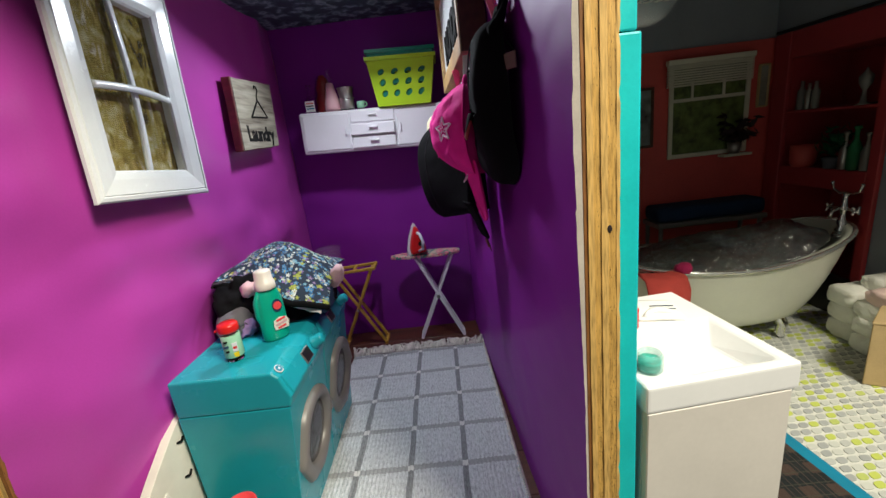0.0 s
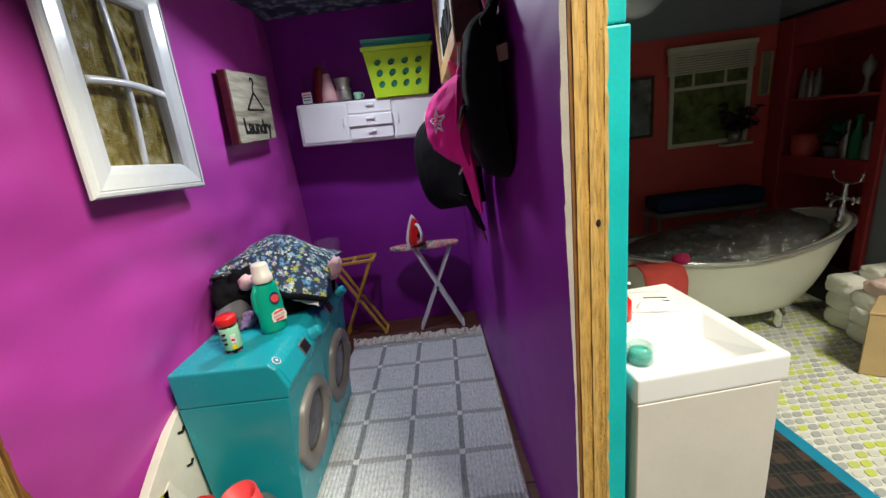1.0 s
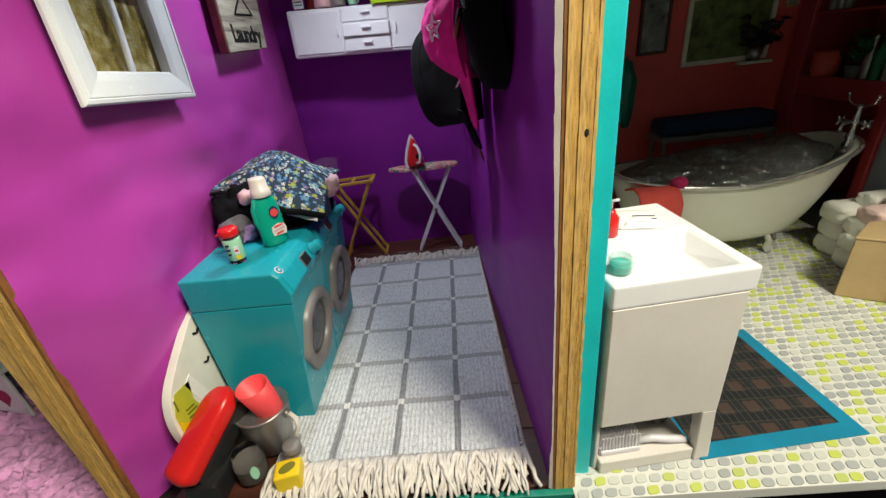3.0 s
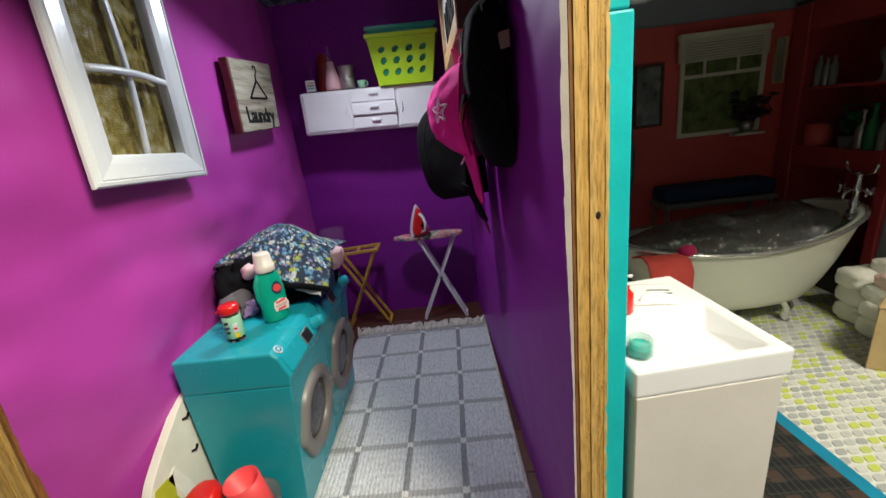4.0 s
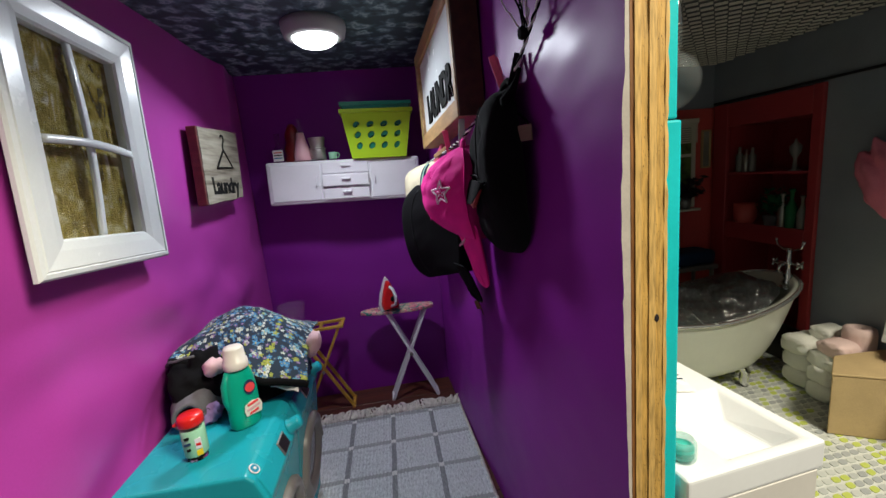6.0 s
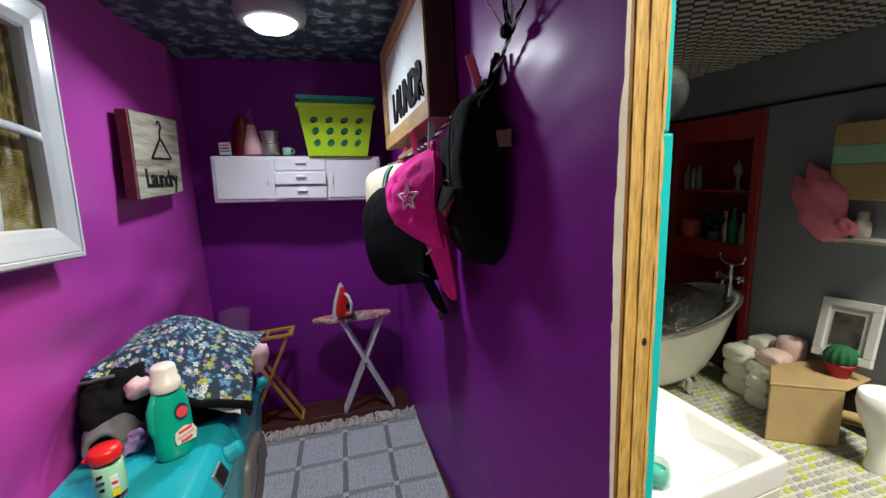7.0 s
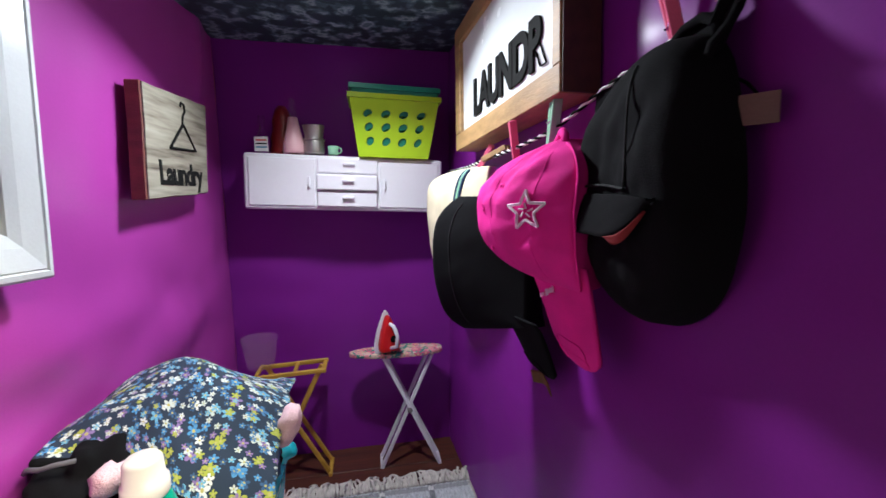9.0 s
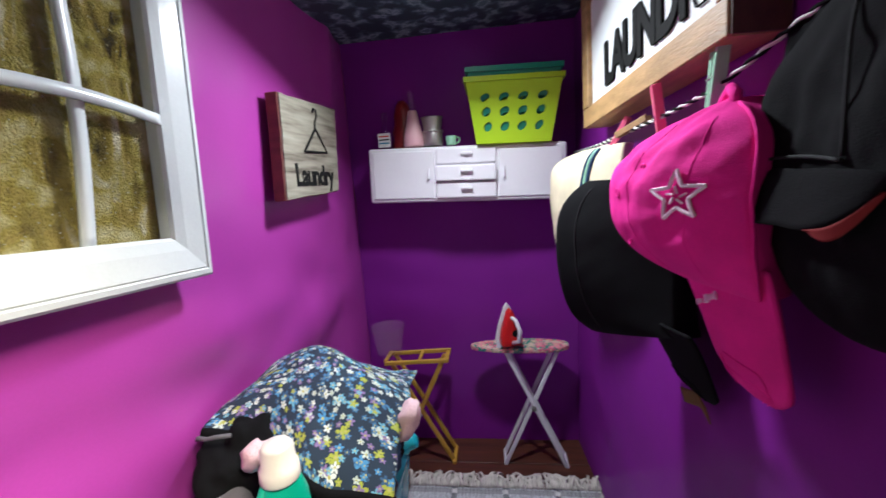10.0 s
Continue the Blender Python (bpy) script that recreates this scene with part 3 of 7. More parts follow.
# laundry floor of dark boards
floor = one("floor", block(-0.235, 0.16, 0.0, 0.545, -0.022, -0.003), DARK, "dark brown wooden floor of the small laundry room", "floor", kind="structure")
for k in range(9):
    a = 0.002 + k * 0.06
    part("floorboard", block(-0.206, 0.158, a, a + 0.0592, -0.004, 0.0, 0.0006, 1), FLOOR_WOOD, floor)
part("floor_edge", block(-0.24, 0.165, -0.006, 0.0, -0.02, -0.001, 0.001), SEA, floor, "green painted front edge of the floor")

# left wall: board, plywood edge, purple paper
wall = one("wall_left", block(-0.252, -0.240, 0.003, 0.545, 0.0, Z_TOP), PLY_PALE, "plywood wall covered in wrinkled purple paper", "wall", kind="structure")
part("wall_paper", sheet(lambda u, v: (left_x(u * Y_BACK, v * Z_TOP) - 0.0035 + left_crease(u * Y_BACK, v * Z_TOP), u * Y_BACK + 0.001, v * Z_TOP), 90, 80, 0.0), PURPLE_WARM, wall, "wrinkled purple paper, warm light in its colour", True)
plywood_edge(wall, -0.2500, -0.2274, 0.0, -0.02, Z_TOP + 0.02, 3, 0.078, True)
# back wall
wall = one("wall_back", block(-0.24, 0.135, 0.546, 0.556, 0.0, Z_TOP), PLY_PALE, "back wall covered in creased purple paper", "wall", kind="structure")
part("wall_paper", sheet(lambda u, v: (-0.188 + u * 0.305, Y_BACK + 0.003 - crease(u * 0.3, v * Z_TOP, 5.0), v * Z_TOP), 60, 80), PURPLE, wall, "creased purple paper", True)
# dividing wall: wedge of plywood, purple on one side and a turquoise board on the other
wall = one("wall_right", prism([(0.1425, 0.003), (0.16, 0.003), (0.16, 0.6), (0.1095, 0.6), (0.1095, 0.53)], "z", -0.02, Z_TOP + 0.02), PLY_PALE, "plywood dividing wall covered in purple paper", "wall", kind="structure")
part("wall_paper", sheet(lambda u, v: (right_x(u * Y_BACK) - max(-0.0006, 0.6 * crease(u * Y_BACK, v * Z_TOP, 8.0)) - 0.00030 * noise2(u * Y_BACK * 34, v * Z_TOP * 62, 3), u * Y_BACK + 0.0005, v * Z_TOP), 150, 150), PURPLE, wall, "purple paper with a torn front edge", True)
plywood_edge(wall, 0.1415, 0.16, 0.0, -0.02, Z_TOP + 0.03, 11)
part("torn_edge", sheet(lambda u, v: (0.1409 - 0.85 * u * (torn_width(v * Z_TOP) + 0.0004 * noise2(v * 60, 2)) - 0.0006 * u, -0.0008 + 0.40 * u * torn_width(v * Z_TOP), v * Z_TOP), 3, 260, 0.0003), TORN, wall, "torn white edge of the paper")
part("knot", lathe([(0.0014, 0), (0.0012, 0.0003), (0.0004, 0.0004)], (0, 0, 0), 10, (1.0, 1.5), Matrix.Translation((0.1545, -0.0008, 0.300)) @ Matrix.Rotation(radians(90), 4, "X")), DARK, wall, "dark knot in the plywood")
part("turquoise_board", block(0.1605, 0.1757, 0.0110, 0.022, -0.004, 0.394, 0.0012), CYAN, wall, "turquoise painted board edge")
part("turquoise_board", block(0.1605, 0.1735, 0.0113, 0.022, 0.3945, Z_TOP + 0.03, 0.001), CYAN, wall, "narrower turquoise painted board edge")
# ceiling
one("ceiling", block(-0.232, 0.162, -0.004, 0.548, Z_TOP, Z_TOP + 0.014), LEAFY, "dark blue green ceiling with pale leaf print", "ceiling", kind="structure")

# bathroom shell
BX0, BX1, BY, BZ = 0.1605, 0.70, 0.585, 0.542
bath_floor = one("bathroom_floor", block(0.158, 0.812, -0.012, 0.6, -0.012, -0.0005, 0.0008), TILE_GROUND, "white floor with grey and lime printed lozenges", "floor", kind="structure")
one("wall_bathroom_left", block(0.1601, 0.1615, 0.0222, BY, 0.0, BZ - 0.0005), SLATE, "slate bathroom side of the dividing wall", "wall", kind="structure")
wall = one("wall_bathroom_back", block(BX0, 0.812, BY, BY + 0.012, 0.0, 0.59), SLATE, "bathroom back wall, brick red below and slate above", "wall", kind="structure")
part("wall_panel", block(BX0, BX1 - 0.002, BY - 0.004, BY, 0.0, 0.462, 0.0008), RED_WALL, wall, "brick red lower panel")
wall = one("wall_bathroom_right", block(BX1, BX1 + 0.012, -0.012, 0.3850, 0.0, 0.59), SLATE, "slate grey painted bathroom side wall", "wall", kind="structure")
part("outer_board", block(0.8015, 0.8115, -0.012, BY - 0.0005, 0.0, BZ + 0.0015), PLY_PALE, wall, "plain plywood outer side of the house")
part("front_edge", block(BX1 + 0.0123, 0.8013, -0.012, 0.0, 0.0, BZ + 0.0015), PLY_PALE, wall, "plywood front edge of the side wall")
part("wall_over_niche", block(BX1, BX1 + 0.012, 0.3850, 0.5430, 0.4205, 0.59), SLATE, wall)
part("wall_past_niche", block(BX1, BX1 + 0.012, 0.5430, BY, 0.0, 0.59), SLATE, wall)
part("baseboard", block(BX1 - 0.006, BX1 - 0.0003, 0.0, 0.5800, 0.0, 0.0665, 0.0008), BLACK, wall, "black strip along the foot of the wall")
part("wall_ledge", block(BX1 - 0.004, BX1, 0.0, BY - 0.004, 0.466, 0.47, 0.0008), BLACK, wall, "thin black picture ledge")
ceil = bmesh.new()
WEFT, WARP = Vector((0.0120, -0.0075, 0)), Vector((0.0135, 0.0148, 0))
for i in range(-40, 70):
    for j in range(-45, 60):
        c = Vector((BX0 + 0.02, 0.0, BZ)) + WEFT * i + WARP * (j + 0.5 * (i % 2))
        if not (BX0 + 0.012 < c.x < BX1 - 0.001 and 0.008 < c.y < BY - 0.001):
            continue
        tilt = Vector((0, 0, 0.0007))
        vs = [ceil.verts.new(c + WEFT * a * 0.46 + WARP * b * 0.165 + tilt * b) for a, b in ((-1, -1), (1, -1), (1, 1), (-1, 1))]
        up = [ceil.verts.new(p.co + Vector((0, 0, 0.003))) for p in vs]
        ceil.faces.new(vs)
        for k in range(4):
            ceil.faces.new((vs[k], vs[(k + 1) % 4], up[(k + 1) % 4], up[k]))
top = one("bathroom_ceiling", ceil, stuff("grey_weave", (0.70, 0.66, 0.58), 0.7, vary=0.2), "dark ceiling with grey woven brick pattern", "ceiling", kind="structure")
part("ceiling_board", block(0.16, 0.812, -0.004, 0.6, BZ + 0.002, BZ + 0.014), BLACK, top)
# neighbouring room behind the left board, and the dark below
one("neighbour_floor", block(-0.70, -0.231, -0.01, 0.55, -0.03, -0.02), SHAG, "floor of the room next door", "floor", kind="structure")
one("wall_neighbour", block(-0.70, -0.232, 0.5, 0.52, -0.02, 0.59), TEAL_DARK, "dark teal back wall of the room next door", "wall", kind="structure")
one("wall_neighbour_side", block(-0.72, -0.70, -0.01, 0.52, -0.03, 0.59), TEAL_DARK, "dark teal side wall of the room next door", "wall", kind="structure")
one("ceiling_neighbour", block(-0.72, -0.232, -0.004, 0.52, 0.575, 0.59), BLACK, "dark ceiling of the room next door", "ceiling", kind="structure")
one("lower_storey", block(-0.72, 0.73, 0.02, 0.6, -0.30, -0.29), DARK, "dark space of the storey below", "floor", kind="structure")
one("wall_lower", block(-0.72, 0.73, 0.45, 0.46, -0.29, -0.03), MAGENTA, "dim magenta wall of the storey below", "wall", kind="structure")


# ---- laundry room: wall things ----
def wall_window():
    w = thing("wall_window", "white framed mock window with a forest picture, hung on purple wall", "window", (-0.184, 0.16, 0.335))
    oy, oz, ow, oh = 0.1545, 0.4250, 0.1332, 0.1830
    O = [(oy - ow / 2, oz - oh / 2), (oy + ow / 2, oz - oh / 2), (oy + ow / 2, oz + oh / 2), (oy - ow / 2, oz + oh / 2)]
    a0, a1, c0, c1 = 0.1152, 0.1968, 0.3575, 0.4915
    I = [(a0, c0), (a1, c0), (a1, c1), (a0, c1)]
    turn = Matrix.Translation((-0.1735, oy, oz)) @ Matrix.Rotation(radians(-1.0), 4, "Z") @ Matrix.Rotation(radians(-3.5), 4, "X") @ Matrix.Translation((0.1735, -oy, -oz))

    def rail(pts):
        """One mitred side of the frame, with a sloping face and a raised outer lip."""
        (oy, oz), (py, pz), (iy, iz), (jy, jz) = pts
        bm = bmesh.new()
        lev = []
        for t, x in ((0.55, -0.1870), (0.30, -0.1800), (0.0, -0.1740), (0.0, -0.1712), (0.06, -0.1698), (0.17, -0.1694), (0.20, -0.1703), (0.24, -0.1696), (0.70, -0.1712), (0.93, -0.1728), (1.0, -0.1745), (1.0, -0.1870)):
            lev.append((bm.verts.new((x, oy + (iy - oy) * t, oz + (iz - oz) * t)), bm.verts.new((x, py + (jy - py) * t, pz + (jz - pz) * t))))
        for (a, b), (c, d) in zip(lev, lev[1:] + lev[:1]):
            bm.faces.new((a, b, d, c))
        bm.faces.new([p[0] for p in lev]), bm.faces.new([p[1] for p in lev][::-1])
        return bm
    for k in range(4):
        part("frame_side", rail((O[k], O[(k + 1) % 4], I[k], I[(k + 1) % 4])), WHITE, w, m=turn)
    part("picture", block(-0.1840, -0.1806, a0 - 0.001, a1 + 0.001, c0 - 0.001, c1 + 0.001), FOREST, w, "glossy autumn forest picture", m=turn)
    ym = (a0 + a1) / 2 - 0.001
    part("glazing_bar", sheet(lambda u, v: Vector((-0.1760 + 0.0016 * math.sin(math.pi * v), ym - 0.0028 + 0.0056 * u + 0.0022 * math.sin(math.pi * v), c0 - 0.001 + (c1 - c0 + 0.002) * v)), 2, 24, 0.0022), WHITE, w, "slightly bowed white bar", True, turn)
    part("glazing_bar", sheet(lambda u, v: Vector((-0.1745 + 0.0012 * math.sin(math.pi * v), a0 - 0.001 + (a1 - a0 + 0.002) * v, 0.4175 + 0.0054 * u + 0.0026 * math.sin(math.pi * v))), 2, 24, 0.0022), WHITE, w, "slightly bowed white bar", True, turn)


wall_window()


def wood_sign():
    s = thing("wooden_sign", "weathered wooden block sign with hanger drawing, hung on purple wall", "sign", (-0.184, 0.365, 0.37))
    rnd = random.Random(4)
    outline = []
    for a, b in (((0.309, 0.369), (0.423, 0.373)), ((0.423, 0.373), (0.436, 0.462)), ((0.436, 0.462), (0.316, 0.456)), ((0.316, 0.456), (0.309, 0.369))):
        for k in range(8):
            t = k / 8
            outline.append((a[0] + (b[0] - a[0]) * t + rnd.uniform(-0.0006, 0.0006), a[1] + (b[1] - a[1]) * t + rnd.uniform(-0.0006, 0.0006)))
    part("block", prism(outline, "x", -0.1780, -0.1672, 0.0008, 1), SIGN_EDGE, s, "red brown wooden block")
    part("face", prism([(0.3725 + (p[0] - 0.3725) * 0.985, 0.415 + (p[1] - 0.415) * 0.985) for p in outline], "x", -0.1672, -0.166, 0.0003, 1), BOARD, s, "weathered cream board face")
    x = -0.1655
    part("hanger", tube([(x, 0.349, 0.411), (x, 0.399, 0.413), (x, 0.377, 0.434), (x, 0.351, 0.4125)], 0.0013, 6), INK, s, "black painted clothes hanger")
    part("hook", tube([(x, 0.376, 0.434), (x, 0.378, 0.441), (x, 0.383, 0.446), (x, 0.382, 0.452), (x, 0.377, 0.4525), (x, 0.375, 0.449)], 0.001, 6), INK, s)
    face = Matrix(((0, 0, 1, -0.1658), (1, 0, 0, 0.369), (0, 1, 0, 0.389), (0, 0, 0, 1)))
    lettering("lettering", "Laundry", 0.0265, face, INK, s, 0.0003, 0.0009, 0.95)


wood_sign()

TILT = Matrix.Translation((-0.03, 0, 0.388)) @ Matrix.Rotation(radians(1.9), 4, "Y") @ Matrix.Translation((0.03, 0, -0.388))


def wall_cabinet():
    c = thing("wall_cabinet", "white plastic doll wall cabinet with three drawers and two doors", "cabinet", (-0.03, 0.53, 0.353))
    y = 0.474
    part("body", block(-0.1465, 0.0860, y + 0.0015, 0.5295, 0.3515, 0.4165, 0.0045, 3), PLASTIC_WHITE, c, m=TILT)
    for x0, x1, hx in ((-0.1425, -0.0655, -0.0735), (0.008, 0.082, 0.015)):
        d = part("door", block(x0 + 0.001, x1 - 0.001, y, y + 0.0035, 0.3560, 0.4120, 0.0018, 3), PLASTIC_WHITE, c, m=TILT)
        part("handle", block(hx - 0.0012, hx + 0.0012, y - 0.004, y, 0.379, 0.391, 0.0008), PLASTIC_WHITE, d, m=TILT)
    for k, (z0, out) in enumerate(((0.3965, 0.0), (0.3765, 0.006), (0.3565, 0.0025))):
        d = part("drawer", block(-0.0640, 0.0060, y - 0.001 - out, y + 0.004, z0, z0 + 0.0175, 0.0014), PLASTIC_WHITE, c, "slightly pulled drawer" if out else "", m=TILT)
        part("handle", block(-0.0350, -0.0210, y - 0.005 - out, y - 0.001 - out, z0 + 0.0095, z0 + 0.0125, 0.0009), PLASTIC_WHITE, d, m=TILT)


wall_cabinet()
ON_CABINET = 0.4165


def basket(name, label, x0, x1, y0, y1, z0, z1, material):
    b = thing(name, label, "basket", ((x0 + x1) / 2, (y0 + y1) / 2, z0))
    flare = 0.011
    rows = [z0, z0 + 0.006, z0 + 0.019, z0 + 0.032, z0 + 0.046, z1]

    def ring(z, inset=0.0):
        t = (z - z0) / (z1 - z0)
        e = flare * t - inset
        return x0 - e, x1 + e, y0 - e * 0.7, y1 + e * 0.7

    def panel(horizontal, near):
        """A wall of the basket with a grid of oval holes."""
        bm = bmesh.new()
        cols = 4
        n_ = 12

        def at(u, z, depth):
            a, c, d, e = ring(z, depth)
            if horizontal:
                return Vector((a + (c - a) * u, d if near else e, z))
            return Vector((a if near else c, d + (e - d) * u, z))
        for layer in (0.0, 0.0016):
            us = [0.0, 0.07] + [0.07 + 0.86 * k / cols for k in range(1, cols + 1)] + [1.0]
            zs = [z0, z0 + 0.010, z0 + 0.026, z0 + 0.042, z0 + 0.056, z1]
            for i in range(len(us) - 1):
                for j in range(len(zs) - 1):
                    hole = 0 < i < len(us) - 2 and 0 < j < 4
                    ua, ub, za, zb = us[i], us[i + 1], zs[j], zs[j + 1]
                    if not hole:
                        bm.faces.new([bm.verts.new(at(*p, layer)) for p in ((ua, za), (ub, za), (ub, zb), (ua, zb))])
                        continue
                    um, zm = (ua + ub) / 2, (za + zb) / 2
                    inner, outer = [], []
                    for k in range(n_ * 2):
                        t = 2 * math.pi * k / (n_ * 2)
                        c_, s_ = math.cos(t), math.sin(t)
                        inner.append((um + (ub - ua) * 0.27 * c_, zm + (zb - za) * 0.30 * s_ + (zb - za) * 0.10 * c_))
                        q = max(abs(c_), abs(s_))
                        outer.append((um + (ub - ua) * 0.5 * c_ / q, zm + (zb - za) * 0.5 * s_ / q))
                    vi, vo = [bm.verts.new(at(*p, layer)) for p in inner], [bm.verts.new(at(*p, layer)) for p in outer]
                    for k in range(n_ * 2):
                        h = (k + 1) % (n_ * 2)
                        bm.faces.new((vo[k], vo[h], vi[h], vi[k]))
                    if layer == 0.0:
                        vb = [bm.verts.new(at(*p, 0.0016)) for p in inner]
                        for k in range(n_ * 2):
                            h = (k + 1) % (n_ * 2)
                            bm.faces.new((vi[k], vi[h], vb[h], vb[k]))
        return bm
    for horizontal in (True, False):
        for near in (True, False):
            part("side", panel(horizontal, near), material, b, m=TILT)
    part("bottom", block(x0, x1, y0, y1, z0, z0 + 0.002), material, b, m=TILT)
    a, c, d, e = ring(z1)
    rim = bmesh.new()
    outer = [rim.verts.new(p) for z in (z1 - 0.004, z1 + 0.0015) for p in ((a - 0.002, d - 0.002, z), (c + 0.002, d - 0.002, z), (c + 0.002, e + 0.002, z), (a - 0.002, e + 0.002, z))]
    inner = [rim.verts.new(p) for z in (z1 - 0.004, z1 + 0.0015) for p in ((a + 0.002, d + 0.002, z), (c - 0.002, d + 0.002, z), (c - 0.002, e - 0.002, z), (a + 0.002, e - 0.002, z))]
    for k in range(4):
        h = (k + 1) % 4
        rim.faces.new((outer[k], outer[h], outer[h + 4], outer[k + 4])), rim.faces.new((inner[k], inner[h], inner[h + 4], inner[k + 4]))
        rim.faces.new((outer[k], outer[h], inner[h], inner[k])), rim.faces.new((outer[k + 4], outer[h + 4], inner[h + 4], inner[k + 4]))
    part("rim", rim, material, b, m=TILT)
    return b


basket("laundry_basket", "lime green plastic basket with oval holes, on wall cabinet", -0.016, 0.067, 0.468, 0.518, ON_CABINET, 0.4860, LIME)
basket("laundry_basket", "dark sea green plastic basket nested inside the lime basket", -0.0145, 0.0655, 0.4695, 0.5165, ON_CABINET + 0.010, 0.4965, SEA)


def on_cabinet():
    z = ON_CABINET + 0.0032
    s = thing("spray_bottle", "small clear spray bottle with printed label, on wall cabinet", "bottle", (-0.126, 0.487, z))
    part("bottle", lathe([(0.006, z), (0.0072, z + 0.002), (0.0072, z + 0.018), (0.003, z + 0.027), (0.0022, z + 0.034), (0.0035, z + 0.036), (0.0035, z + 0.043)], (0, 0, 0), 18), GLASS, s, smooth=True, m=Matrix.Translation((-0.126, 0.49, 0)))
    lab = part("label", block(-0.1335, -0.1185, 0.4815, 0.4825, z + 0.002, z + 0.0185, 0.0003), THREAD_WHITE, s, "white label with red and blue stripes")
    for k, m_ in enumerate((RED, INK, BLUE_FELT)):
        part("label_bar", block(-0.132, -0.120, 0.4811, 0.4816, z + 0.014 - 0.004 * k, z + 0.0155 - 0.004 * k), m_, lab)
    r = one("red_cone", lathe([(0.015, 0), (0.0155, 0.004), (0.0135, 0.012), (0.0145, 0.020), (0.011, 0.030), (0.0115, 0.040), (0.008, 0.052), (0.004, 0.058)], (-0.106, 0.506, z), 20), stuff("deep_red_glitter", (0.20, 0.010, 0.010), 0.4, vary=0.2), "dark red cone bottle on wall cabinet", "bottle", True)
    p = thing("pink_bottle", "pale pink squeeze bottle with pointed cap, on wall cabinet", "bottle", (-0.0905, 0.485, z))
    part("bottle", lathe([(0.0115, 0), (0.0130, 0.002), (0.0120, 0.012), (0.0080, 0.028), (0.0052, 0.042)], (-0.0905, 0.487, z), 22), PINK, p, smooth=True)
    part("cap", lathe([(0.0052, 0.042), (0.0048, 0.047), (0.0034, 0.052), (0.0028, 0.058), (0.0036, 0.0595), (0.0034, 0.063), (0.0010, 0.0635)], (-0.0905, 0.487, z), 18), GLASS_PINK, p, "clear pink nozzle", smooth=True)
    j = thing("metal_pitcher", "dull grey metal pitcher on wall cabinet", "pitcher", (-0.0675, 0.488, z))
    part("body", lathe([(0.0115, 0), (0.012, 0.003), (0.0115, 0.016), (0.0105, 0.02), (0.0125, 0.031), (0.0130, 0.033), (0.0122, 0.033), (0.0095, 0.02), (0.001, 0.004)], (-0.0675, 0.488, z), 24), PEWTER, j, smooth=True)
    part("band", lathe([(0.0118, 0), (0.0128, 0.0005), (0.0128, 0.002), (0.0115, 0.0025)], (-0.0675, 0.488, z + 0.015), 24), PEWTER, j, smooth=True)
    k = thing("mint_cup", "tiny mint green cup on wall cabinet", "cup", (-0.0455, 0.486, z - 0.001))
    part("cup", lathe([(0.0055, 0), (0.006, 0.001), (0.0062, 0.0105), (0.0056, 0.0105), (0.0052, 0.002), (0.0005, 0.0018)], (-0.0455, 0.486, z - 0.001), 20), MINT, k, smooth=True)
    part("handle", tube([(-0.0396 + 0.004 * math.sin(a), 0.486, z + 0.0045 + 0.0035 * math.cos(a)) for a in (math.pi * i / 8 for i in range(9))], 0.0009, 6), MINT, k, smooth=True)


on_cabinet()


def ceiling_lamp(x, y):
    c = thing("ceiling_lamp", "round white puck lamp glowing on the ceiling", "lamp", (x, y, Z_TOP))
    part("base", lathe([(0.036, Z_TOP), (0.036, Z_TOP - 0.006), (0.034, Z_TOP - 0.014), (0.027, Z_TOP - 0.0165), (0.026, Z_TOP - 0.012), (0.002, Z_TOP - 0.011)][::-1], (x, y, 0), 40), stuff("lamp_ring", (0.34, 0.36, 0.35), 0.35, vary=0.06), c, "grey white plastic ring", True)
    part("diffuser", lathe([(0.0255, Z_TOP - 0.013), (0.024, Z_TOP - 0.018), (0.018, Z_TOP - 0.0225), (0.009, Z_TOP - 0.0245), (0.001, Z_TOP - 0.025)][::-1], (x, y, 0), 36), LAMP_GLOW, c, "glowing round diffuser", True)


ceiling_lamp(-0.03, 0.335)


